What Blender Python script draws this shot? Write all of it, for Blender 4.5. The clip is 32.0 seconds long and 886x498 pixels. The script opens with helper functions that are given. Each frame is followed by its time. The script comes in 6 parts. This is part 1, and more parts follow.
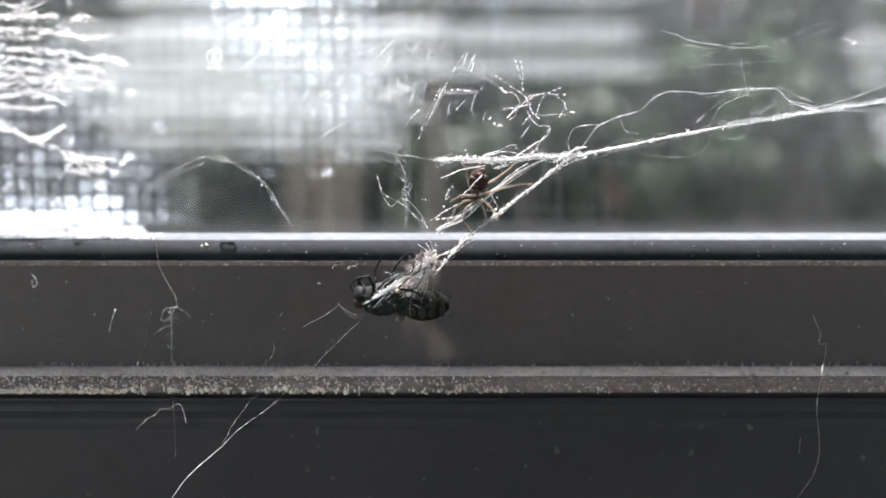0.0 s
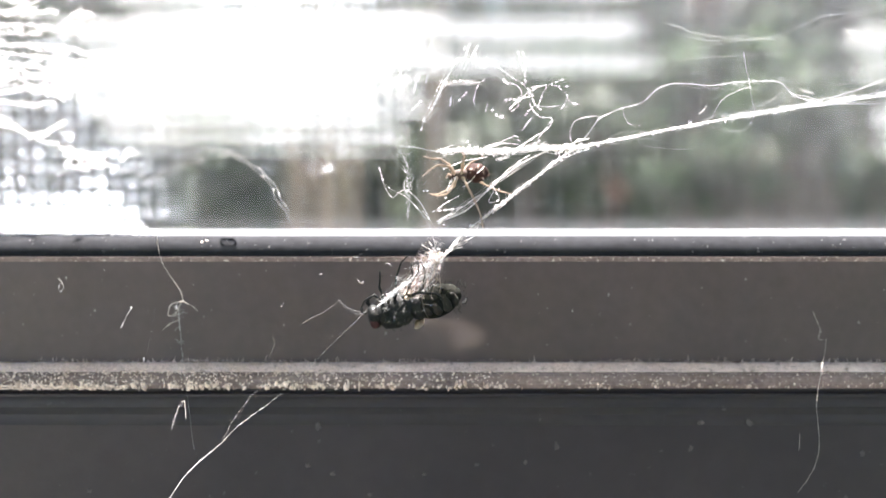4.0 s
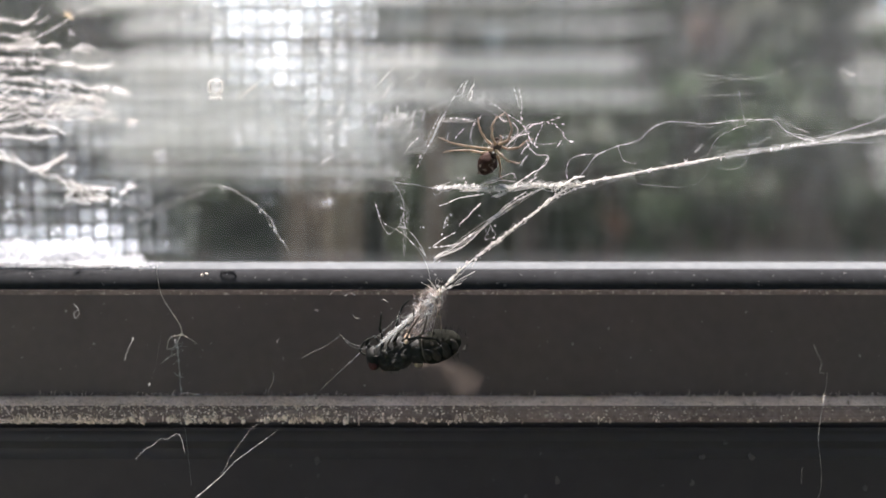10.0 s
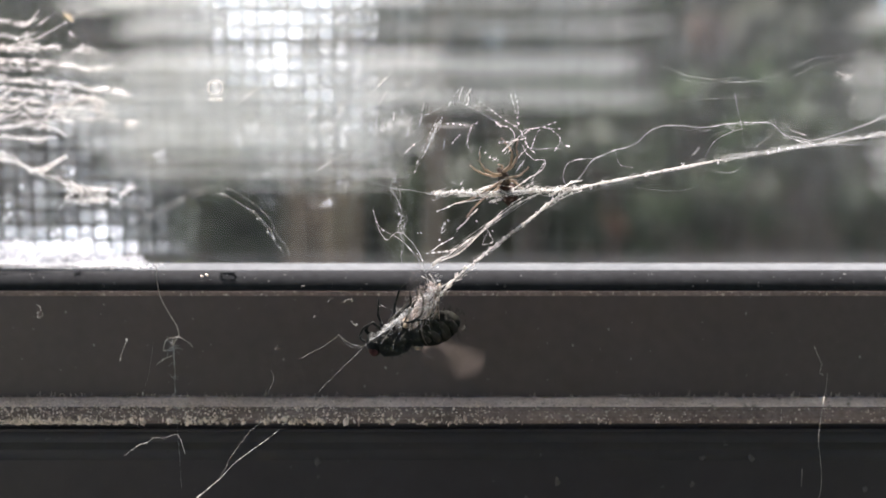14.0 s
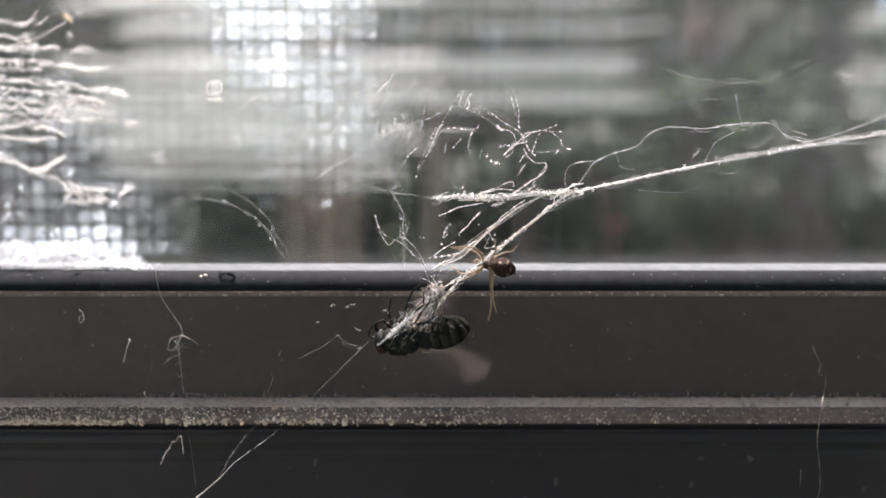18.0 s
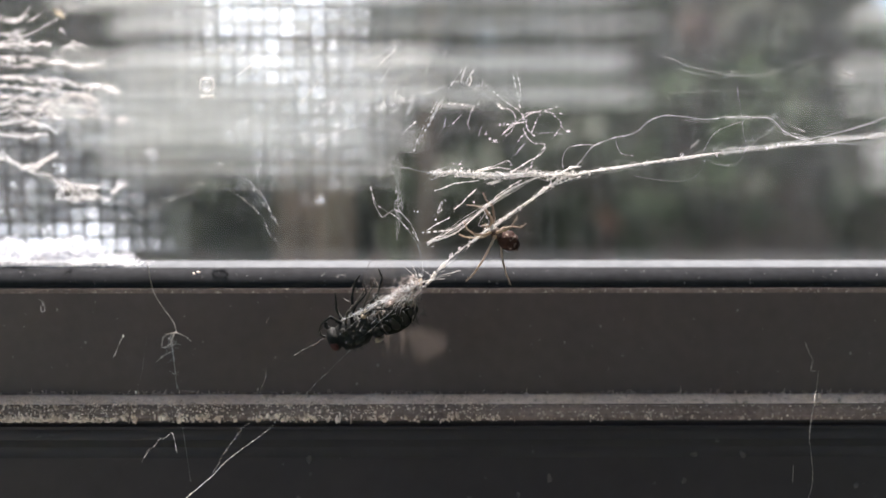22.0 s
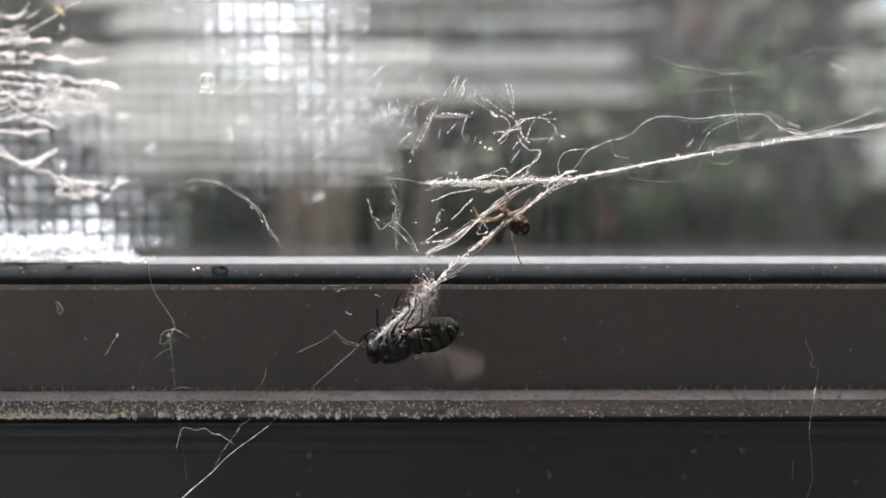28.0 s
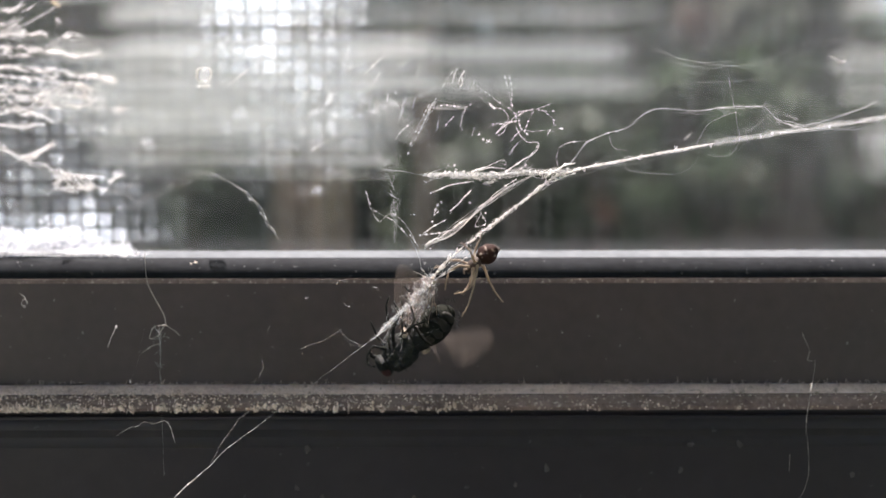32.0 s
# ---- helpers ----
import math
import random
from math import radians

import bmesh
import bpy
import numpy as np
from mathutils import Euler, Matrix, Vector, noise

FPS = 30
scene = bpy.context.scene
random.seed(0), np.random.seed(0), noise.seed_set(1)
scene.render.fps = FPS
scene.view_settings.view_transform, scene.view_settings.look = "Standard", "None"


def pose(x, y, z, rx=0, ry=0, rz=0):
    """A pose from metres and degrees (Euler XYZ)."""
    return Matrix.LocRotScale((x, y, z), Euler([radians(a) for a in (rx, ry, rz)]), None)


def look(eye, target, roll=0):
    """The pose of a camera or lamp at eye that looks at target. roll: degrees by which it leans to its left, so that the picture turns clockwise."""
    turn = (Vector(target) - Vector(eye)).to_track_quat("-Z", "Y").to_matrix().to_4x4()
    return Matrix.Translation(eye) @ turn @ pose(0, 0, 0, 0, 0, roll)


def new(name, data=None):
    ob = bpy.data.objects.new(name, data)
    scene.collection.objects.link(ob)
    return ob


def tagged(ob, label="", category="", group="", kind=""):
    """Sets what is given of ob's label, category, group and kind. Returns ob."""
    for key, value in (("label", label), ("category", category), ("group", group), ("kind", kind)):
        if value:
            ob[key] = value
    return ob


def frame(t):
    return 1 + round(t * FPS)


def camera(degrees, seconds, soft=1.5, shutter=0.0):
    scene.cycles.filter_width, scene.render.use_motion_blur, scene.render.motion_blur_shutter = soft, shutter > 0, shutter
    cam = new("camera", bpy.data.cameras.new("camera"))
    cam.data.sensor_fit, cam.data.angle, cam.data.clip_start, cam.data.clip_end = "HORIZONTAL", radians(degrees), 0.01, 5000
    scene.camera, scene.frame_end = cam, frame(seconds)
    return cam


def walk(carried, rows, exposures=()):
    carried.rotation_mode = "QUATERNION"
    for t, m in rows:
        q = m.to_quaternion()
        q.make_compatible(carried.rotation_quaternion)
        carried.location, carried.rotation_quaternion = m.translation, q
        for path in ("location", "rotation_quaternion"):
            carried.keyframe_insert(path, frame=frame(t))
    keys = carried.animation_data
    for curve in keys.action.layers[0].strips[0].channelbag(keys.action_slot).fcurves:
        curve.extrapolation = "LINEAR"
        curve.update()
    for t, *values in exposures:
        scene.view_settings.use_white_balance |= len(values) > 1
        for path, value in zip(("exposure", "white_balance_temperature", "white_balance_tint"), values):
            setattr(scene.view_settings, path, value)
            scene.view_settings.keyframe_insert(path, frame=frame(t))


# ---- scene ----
MM = 0.001
FOCUS = 0.1

# ---- camera ----
cam = camera(45, 32.0, soft=1.5, shutter=0.5)
cam.data.dof.use_dof = True
cam.data.dof.focus_distance = FOCUS
cam.data.dof.aperture_fstop = 17.0
# seconds, tilt and turn in degrees of a camera that stays in its place
TURNS = [
    (0, -6.742, 0), (0.5, -6.726, 0), (1, -6.651, 0), (1.5, -6.515, 0), (2, -6.515, 0), (2.5, -6.575, 0),
    (3, -6.696, 0), (3.5, -6.832, 0), (5.5, -7.362, 0), (6, -7.483, 0), (6.5, -7.15, 0), (7, -6.469, 0),
    (7.5, -6.015, 0), (8, -5.894, 0), (8.5, -6, 0), (9, -6, 0), (9.5, -5.637, 0), (10, -5.183, 0),
    (10.5, -5.016, 0), (11, -4.925, 0), (11.5, -4.925, 0), (12, -4.925, 0), (12.5, -4.85, 0), (13, -4.744, 0),
    (13.5, -4.865, 0), (14, -5.122, 0), (14.5, -5.319, 0), (16.5, -5.319, 0), (17, -5.41, 0), (17.5, -5.213, -0.009),
    (18, -5.107, -0.061), (18.5, -5.168, -0.106), (19, -5.425, -0.257), (19.5, -5.485, -0.394), (20, -5.501, -0.424), (20.5, -5.395, -0.424),
    (21, -5.304, -0.424), (21.5, -5.295, -0.424), (22, -5.274, -0.424), (22.5, -5.355, -0.424), (23, -5.41, -0.424), (23.5, -5.319, -0.424),
    (24, -5.364, -0.433), (24.5, -5.364, -0.433), (25, -5.41, -0.427), (25.5, -5.464, -0.424), (27.5, -5.485, -0.424), (28, -5.47, -0.43),
    (28.5, -5.44, -0.442), (29, -5.485, -0.448), (29.5, -5.485, -0.439), (30, -5.555, -0.439), (30.5, -5.585, -0.448), (31, -5.591, -0.454),
    (31.5, -5.849, -0.469), (32, -5.8, -0.566)]
BASE = 2.0
STOPS = [(t, BASE + e, k, m) for t, e, k, m in (
    (0, 0.4, 6100, 16), (0.5, 0.7, 6300, 17.5), (1, 1.0, 6450, 19), (1.5, 1.25, 6500, 19), (2, 1.4, 6500, 19), (3.5, 1.37, 6450, 19),
    (5.5, 1.5, 6250, 18), (6.5, 1.5, 6250, 18), (7, 1.05, 6300, 18.5), (7.5, 0.35, 6400, 19), (8, 0.08, 6480, 19), (9, 0.0, 6500, 19), (32, 0.0, 6500, 19))]
walk(cam, [(t, pose(0, -0.106, 0.0111, 90 + tilt, 0, turn)) for t, tilt, turn in TURNS], STOPS)

# ---- light ----
SUN_UP, SUN_SIDE = 71, -20
world = bpy.data.worlds.new("sky")
scene.world = world
world.use_nodes = True
wn = world.node_tree
sky = wn.nodes.new("ShaderNodeTexSky")
sky.sky_type = 'NISHITA'
sky.sun_disc = False
sky.sun_elevation = radians(SUN_UP)
sky.sun_rotation = radians(SUN_SIDE)
wn.nodes["Background"].inputs["Strength"].default_value = 0.08
wn.links.new(sky.outputs[0], wn.nodes["Background"].inputs["Color"])
sun = new("sun", bpy.data.lights.new("sun", 'SUN'))
sun.data.energy, sun.data.angle, sun.data.color = 5.0, radians(0.5), (1.0, 0.95, 0.87)
sun.matrix_basis = look((math.sin(radians(SUN_SIDE)) * math.cos(radians(SUN_UP)) * 5,
                         math.cos(radians(SUN_SIDE)) * math.cos(radians(SUN_UP)) * 5,
                         math.sin(radians(SUN_UP)) * 5), (0, 0, 0))


# ---- materials ----
def mat(name, a, b, scale=800.0, rough=0.6, metal=0.0, bump=0.0, spots=None, spot_scale=3000.0, spot_cut=0.62,
        through_light=0.0, clear=0.0, detail=6.0, stretch=(1, 1, 1), per_piece=0.0, coat=0.0, gloss=0.5):
    """A surface between the colours a and b by two scales of noise, with spots, fine relief and light passing through."""
    m = bpy.data.materials.new(name)
    m.use_nodes = True
    nt = m.node_tree
    N, L = nt.nodes, nt.links
    p = N["Principled BSDF"]
    co = N.new("ShaderNodeTexCoord")
    mp = N.new("ShaderNodeMapping")
    mp.inputs["Scale"].default_value = stretch
    L.new(co.outputs["Object"], mp.inputs[0])
    n1 = N.new("ShaderNodeTexNoise")
    n1.inputs["Scale"].default_value, n1.inputs["Detail"].default_value = scale, detail
    n2 = N.new("ShaderNodeTexNoise")
    n2.inputs["Scale"].default_value, n2.inputs["Detail"].default_value = scale * 0.13, 3
    L.new(mp.outputs[0], n1.inputs[0])
    L.new(mp.outputs[0], n2.inputs[0])
    add = N.new("ShaderNodeMath")
    add.operation = 'MULTIPLY_ADD'
    add.inputs[1].default_value, add.inputs[2].default_value = 0.55, -0.02
    L.new(n1.outputs[0], add.inputs[0])
    mix2 = N.new("ShaderNodeMath")
    mix2.operation = 'MULTIPLY_ADD'
    mix2.inputs[1].default_value = 0.5
    L.new(n2.outputs[0], mix2.inputs[0])
    L.new(add.outputs[0], mix2.inputs[2])
    fac = mix2.outputs[0]
    if per_piece:
        geo = N.new("ShaderNodeNewGeometry")
        pp = N.new("ShaderNodeMath")
        pp.operation = 'MULTIPLY_ADD'
        pp.inputs[1].default_value = per_piece
        L.new(geo.outputs["Random Per Island"], pp.inputs[0])
        sub = N.new("ShaderNodeMath")
        sub.operation = 'SUBTRACT'
        sub.inputs[1].default_value = per_piece / 2
        L.new(fac, sub.inputs[0])
        L.new(sub.outputs[0], pp.inputs[2])
        fac = pp.outputs[0]
    ramp = N.new("ShaderNodeValToRGB")
    ramp.color_ramp.elements[0].position, ramp.color_ramp.elements[1].position = 0.3, 0.7
    ramp.color_ramp.elements[0].color, ramp.color_ramp.elements[1].color = (*a, 1), (*b, 1)
    L.new(fac, ramp.inputs[0])
    col = ramp.outputs[0]
    if spots:
        n3 = N.new("ShaderNodeTexNoise")
        n3.inputs["Scale"].default_value, n3.inputs["Detail"].default_value = spot_scale, 4
        L.new(co.outputs["Object"], n3.inputs[0])
        r3 = N.new("ShaderNodeValToRGB")
        r3.color_ramp.elements[0].position, r3.color_ramp.elements[1].position = spot_cut, spot_cut + 0.1
        L.new(n3.outputs[0], r3.inputs[0])
        mx = N.new("ShaderNodeMix")
        mx.data_type = 'RGBA'
        mx.inputs["B"].default_value = (*spots, 1)
        L.new(r3.outputs[0], mx.inputs["Factor"])
        L.new(col, mx.inputs["A"])
        col = mx.outputs["Result"]
    L.new(col, p.inputs["Base Color"])
    p.inputs["Roughness"].default_value, p.inputs["Metallic"].default_value = rough, metal
    p.inputs["Coat Weight"].default_value = coat
    p.inputs["Specular IOR Level"].default_value = gloss
    if bump:
        bp = N.new("ShaderNodeBump")
        bp.inputs["Strength"].default_value, bp.inputs["Distance"].default_value = bump, 0.3 / scale
        L.new(n1.outputs[0], bp.inputs["Height"])
        L.new(bp.outputs[0], p.inputs["Normal"])
    shader = p.outputs[0]
    if through_light:
        tl = N.new("ShaderNodeBsdfTranslucent")
        L.new(col, tl.inputs[0])
        ms = N.new("ShaderNodeMixShader")
        ms.inputs[0].default_value = through_light
        L.new(shader, ms.inputs[1])
        L.new(tl.outputs[0], ms.inputs[2])
        shader = ms.outputs[0]
    if clear:
        tr = N.new("ShaderNodeBsdfTransparent")
        ms = N.new("ShaderNodeMixShader")
        ms.inputs[0].default_value = clear
        L.new(shader, ms.inputs[1])
        L.new(tr.outputs[0], ms.inputs[2])
        shader = ms.outputs[0]
    L.new(shader, N["Material Output"].inputs[0])
    return m


def dusty_glass():
    """Thin window glass: clear, mirror-like at a slant, with a thin film of dust, fine streaks and a painted haze."""
    m = bpy.data.materials.new("dusty_glass")
    m.use_nodes = True
    N, L = m.node_tree.nodes, m.node_tree.links
    N.remove(N["Principled BSDF"])
    tr, gl = N.new("ShaderNodeBsdfTransparent"), N.new("ShaderNodeBsdfGlossy")
    gl.inputs["Roughness"].default_value = 0.02
    fr = N.new("ShaderNodeFresnel")
    fr.inputs["IOR"].default_value = 1.45
    ms = N.new("ShaderNodeMixShader")
    L.new(fr.outputs[0], ms.inputs[0])
    L.new(tr.outputs[0], ms.inputs[1])
    L.new(gl.outputs[0], ms.inputs[2])
    df, tl = N.new("ShaderNodeBsdfDiffuse"), N.new("ShaderNodeBsdfTranslucent")
    df.inputs[0].default_value = tl.inputs[0].default_value = (0.75, 0.78, 0.8, 1)
    dust = N.new("ShaderNodeMixShader")
    dust.inputs[0].default_value = 0.6
    L.new(df.outputs[0], dust.inputs[1])
    L.new(tl.outputs[0], dust.inputs[2])
    co, mp = N.new("ShaderNodeTexCoord"), N.new("ShaderNodeMapping")
    mp.inputs["Scale"].default_value = (40, 1, 55)
    L.new(co.outputs["Object"], mp.inputs[0])
    n = N.new("ShaderNodeTexNoise")
    n.inputs["Scale"].default_value, n.inputs["Detail"].default_value = 1.0, 5
    L.new(mp.outputs[0], n.inputs[0])
    r = N.new("ShaderNodeMapRange")
    r.inputs[1].default_value, r.inputs[2].default_value = 0.3, 0.75
    r.inputs[3].default_value, r.inputs[4].default_value = 0.004, 0.022
    L.new(n.outputs[0], r.inputs[0])
    # haze painted into the dust: thin near the foot, stronger higher up
    sep, haze_up, less = N.new("ShaderNodeSeparateXYZ"), N.new("ShaderNodeMapRange"), N.new("ShaderNodeMath")
    L.new(co.outputs["Object"], sep.inputs[0])
    haze_up.inputs[1].default_value, haze_up.inputs[2].default_value = 0.004, 0.027
    haze_up.inputs[3].default_value, haze_up.inputs[4].default_value = 0.25, 2.3
    L.new(sep.outputs[2], haze_up.inputs[0])
    less.operation = 'MULTIPLY'
    L.new(r.outputs[0], less.inputs[0])
    # and the painted haze grows stronger towards the east side
    side, more = N.new("ShaderNodeMapRange"), N.new("ShaderNodeMath")
    side.interpolation_type = 'SMOOTHSTEP'
    side.inputs[1].default_value, side.inputs[2].default_value = 0.004, 0.045
    side.inputs[3].default_value, side.inputs[4].default_value = 1.0, 1.6
    L.new(sep.outputs[0], side.inputs[0])
    more.operation = 'MULTIPLY'
    L.new(haze_up.outputs[0], more.inputs[0])
    L.new(side.outputs[0], more.inputs[1])
    L.new(more.outputs[0], less.inputs[1])
    # soft glow above the bead, painted as extra dust along the foot of the pane
    foot, foot_haze, patchy = N.new("ShaderNodeMapRange"), N.new("ShaderNodeMath"), N.new("ShaderNodeMath")
    foot.interpolation_type = 'SMOOTHSTEP'
    foot.inputs[1].default_value, foot.inputs[2].default_value = 0.0014, -0.0008
    foot.inputs[3].default_value, foot.inputs[4].default_value = 0.0, 0.018
    L.new(sep.outputs[2], foot.inputs[0])
    patchy.operation = 'MULTIPLY_ADD'
    patchy.inputs[1].default_value, patchy.inputs[2].default_value = 1.2, 0.4
    L.new(n.outputs[0], patchy.inputs[0])
    foot_haze.operation = 'MULTIPLY_ADD'
    L.new(foot.outputs[0], foot_haze.inputs[0])
    L.new(patchy.outputs[0], foot_haze.inputs[1])
    L.new(less.outputs[0], foot_haze.inputs[2])
    # fine wiped streaks, mostly upright, and some level ones
    amount = foot_haze.outputs[0]
    # streaks weaken downwards, so the haze they add fades there too
    streak_fade = N.new("ShaderNodeMapRange")
    streak_fade.inputs[1].default_value, streak_fade.inputs[2].default_value = 0.003, 0.016
    streak_fade.inputs[3].default_value, streak_fade.inputs[4].default_value = 0.35, 1.1
    L.new(sep.outputs[2], streak_fade.inputs[0])
    grime = []
    for streak, weight in (((1500, 1, 200), 0.032), ((260, 1, 1300), 0.015)):
        m2 = N.new("ShaderNodeMapping")
        m2.inputs["Scale"].default_value = streak
        L.new(co.outputs["Object"], m2.inputs[0])
        n2 = N.new("ShaderNodeTexNoise")
        n2.inputs["Scale"].default_value, n2.inputs["Detail"].default_value = 1.0, 4
        L.new(m2.outputs[0], n2.inputs[0])
        r2 = N.new("ShaderNodeMapRange")
        r2.inputs[1].default_value, r2.inputs[2].default_value = 0.46, 0.78
        r2.inputs[3].default_value, r2.inputs[4].default_value = 0.0, weight
        L.new(n2.outputs[0], r2.inputs[0])
        # the same streaks of thin grime dim what lies behind
        r3 = N.new("ShaderNodeMapRange")
        r3.inputs[1].default_value, r3.inputs[2].default_value = 0.3, 0.7
        r3.inputs[3].default_value, r3.inputs[4].default_value = 0.95, 1.0
        L.new(n2.outputs[0], r3.inputs[0])
        grime.append(r3.outputs[0])
        plus = N.new("ShaderNodeMath")
        plus.operation = 'MULTIPLY_ADD'
        L.new(r2.outputs[0], plus.inputs[0])
        L.new(streak_fade.outputs[0], plus.inputs[1])
        L.new(amount, plus.inputs[2])
        amount = plus.outputs[0]
    both = N.new("ShaderNodeMath")
    both.operation = 'MULTIPLY'
    L.new(grime[0], both.inputs[0])
    L.new(grime[1], both.inputs[1])
    tone = N.new("ShaderNodeCombineColor")
    for k in range(3):
        L.new(both.outputs[0], tone.inputs[k])
    L.new(tone.outputs[0], tr.inputs[0])
    out = N.new("ShaderNodeMixShader")
    L.new(amount, out.inputs[0])
    L.new(ms.outputs[0], out.inputs[1])
    L.new(dust.outputs[0], out.inputs[2])
    L.new(out.outputs[0], N["Material Output"].inputs[0])
    return m


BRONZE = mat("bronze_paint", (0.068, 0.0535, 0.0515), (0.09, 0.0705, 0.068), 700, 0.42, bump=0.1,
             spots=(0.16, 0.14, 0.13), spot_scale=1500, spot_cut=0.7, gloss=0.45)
# the bronze of the rail at about a third of its brightness, below the ledge
BRONZE_DARKER = mat("bronze_paint_darker", (0.0232, 0.02, 0.023), (0.0325, 0.028, 0.032), 500, 0.42, bump=0.1,
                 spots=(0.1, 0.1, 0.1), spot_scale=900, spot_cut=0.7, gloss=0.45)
LEDGE = mat("dusty_ledge", (0.55, 0.435, 0.4), (0.98, 0.84, 0.785), 2100, 0.9, bump=1.0,
            spots=(0.34, 0.27, 0.225), spot_scale=1700, spot_cut=0.6)
RUBBER = mat("black_rubber", (0.01, 0.011, 0.0125), (0.02, 0.022, 0.025), 900, 0.8, bump=0.15, gloss=0.06,
             spots=(0.3, 0.3, 0.3), spot_scale=2200, spot_cut=0.68)
EDGE = mat("dirty_edge", (0.115, 0.084, 0.077), (0.27, 0.205, 0.187), 1800, 0.9, bump=0.8, spots=(0.6, 0.53, 0.46), spot_scale=3200, spot_cut=0.6)
CRUMB = mat("dry_dirt", (0.55, 0.43, 0.36), (0.98, 0.84, 0.74), 3000, 0.9, bump=0.4, per_piece=0.7)
STAIN = mat("dried_stain", (0.055, 0.05, 0.05), (0.1, 0.092, 0.088), 900, 0.8)
DUST = mat("pale_dust", (0.16, 0.155, 0.15), (0.34, 0.33, 0.31), 3000, 0.9)
SILK = mat("white_silk", (0.85, 0.83, 0.8), (0.95, 0.94, 0.92), 2000, 0.5, through_light=0.5)
FINE = mat("fine_silk", (0.8, 0.78, 0.76), (0.93, 0.92, 0.9), 2000, 0.5, through_light=0.5, clear=0.2)
FAINT = mat("faint_silk", (0.6, 0.62, 0.62), (0.8, 0.82, 0.82), 2000, 0.5, through_light=0.5, clear=0.5)
VEIL = mat("veil_silk", (0.55, 0.57, 0.58), (0.75, 0.77, 0.78), 2000, 0.5, through_light=0.5, clear=0.72)
DIM = mat("dim_silk", (0.5, 0.5, 0.5), (0.75, 0.75, 0.74), 2000, 0.5, through_light=0.5, clear=0.72)
FOLD = mat("twisted_silk", (0.1, 0.075, 0.065), (0.4, 0.33, 0.28), 1500, 0.6, bump=0.4, through_light=0.35)
AMBER = mat("amber_silk", (0.5, 0.38, 0.2), (0.9, 0.78, 0.52), 1500, 0.5, through_light=0.5)
HAIR = mat("grey_hair", (0.4, 0.375, 0.345), (0.72, 0.68, 0.63), 2000, 0.6, through_light=0.3)
WIRE = mat("grey_wire", (0.015, 0.016, 0.018), (0.03, 0.031, 0.034), 2000, 0.75, gloss=0.2)
ALUMINIUM = mat("bare_aluminium", (0.09, 0.098, 0.106), (0.14, 0.15, 0.16), 900, 0.8, bump=0.15, gloss=0.0)
# pale see-through sheets and grains that stand in for sun glints and sunlit patches
SUN_GLINT = mat("sun_glint", (0.45, 0.48, 0.52), (0.96, 0.97, 0.98), 1500, 0.2, through_light=0.65, clear=0.15, per_piece=1.2)
SUN_PATCH = [mat("sun_patch", (0.42, 0.49, 0.54), (0.8, 0.87, 0.92), 900, 0.4, through_light=0.65, clear=c, per_piece=0.15) for c in (0.1, 0.3, 0.45, 0.58, 0.68, 0.77, 0.85, 0.91, 0.96)]
GLASS = dusty_glass()
SILL = mat("pale_sill", (0.55, 0.56, 0.57), (0.75, 0.76, 0.77), 300, 0.4, bump=0.1)
CHITIN = mat("fly_black", (0.005, 0.0055, 0.0055), (0.018, 0.02, 0.018), 1500, 0.65, bump=0.8, gloss=0.15)
BELLY = mat("fly_abdomen", (0.005, 0.0055, 0.005), (0.018, 0.019, 0.015), 900, 0.9, bump=0.6, gloss=0.05)
BELLY_PALE = mat("fly_belly", (0.006, 0.006, 0.005), (0.034, 0.031, 0.023), 1100, 0.6, bump=0.4, through_light=0.3, gloss=0.3)
SHEET = mat("crumpled_silk", (0.36, 0.3, 0.28), (0.68, 0.6, 0.57), 1600, 0.6, bump=0.5, through_light=0.5, clear=0.62)
BAND = mat("fly_band", (0.022, 0.02, 0.016), (0.08, 0.072, 0.058), 1500, 0.7, through_light=0.2)
PLATE = mat("fly_plate", (0.008, 0.009, 0.008), (0.028, 0.03, 0.026), 1800, 0.8, bump=0.6, gloss=0.15)
EYE = mat("fly_eye", (0.03, 0.012, 0.011), (0.07, 0.024, 0.022), 5000, 0.7, bump=0.5, gloss=0.2)
WING = mat("fly_wing", (0.4, 0.325, 0.28), (0.55, 0.46, 0.4), 1200, 0.6, through_light=0.5, clear=0.9, gloss=0.2)
WING_ROOT = mat("wing_root", (0.2, 0.155, 0.11), (0.4, 0.325, 0.24), 1500, 0.5, through_light=0.3)
VEIN = mat("wing_vein", (0.16, 0.13, 0.11), (0.28, 0.23, 0.19), 1500, 0.5, clear=0.6)
SPIDER_DARK = mat("spider_brown", (0.006, 0.004, 0.0035), (0.06, 0.028, 0.021), 2200, 0.75, bump=0.8,
                  spots=(0.3, 0.24, 0.2), spot_scale=1900, spot_cut=0.56, through_light=0.06, gloss=0.12)
SPIDER_TAN = mat("spider_tan", (0.045, 0.032, 0.026), (0.17, 0.125, 0.1), 1800, 0.7, through_light=0.5)
LEG_TAN = mat("spider_leg", (0.17, 0.128, 0.092), (0.56, 0.46, 0.35), 1400, 0.6, through_light=0.5)
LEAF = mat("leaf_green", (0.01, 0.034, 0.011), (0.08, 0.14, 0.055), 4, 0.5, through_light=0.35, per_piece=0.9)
# darker and paler leaf copies: shade low in the garden, haze high up
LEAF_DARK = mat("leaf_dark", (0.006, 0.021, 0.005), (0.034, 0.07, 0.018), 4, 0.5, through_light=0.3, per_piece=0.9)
LEAF_HAZED = mat("leaf_hazed", (0.08, 0.11, 0.06), (0.36, 0.38, 0.28), 4, 0.5, through_light=0.4, per_piece=0.9)
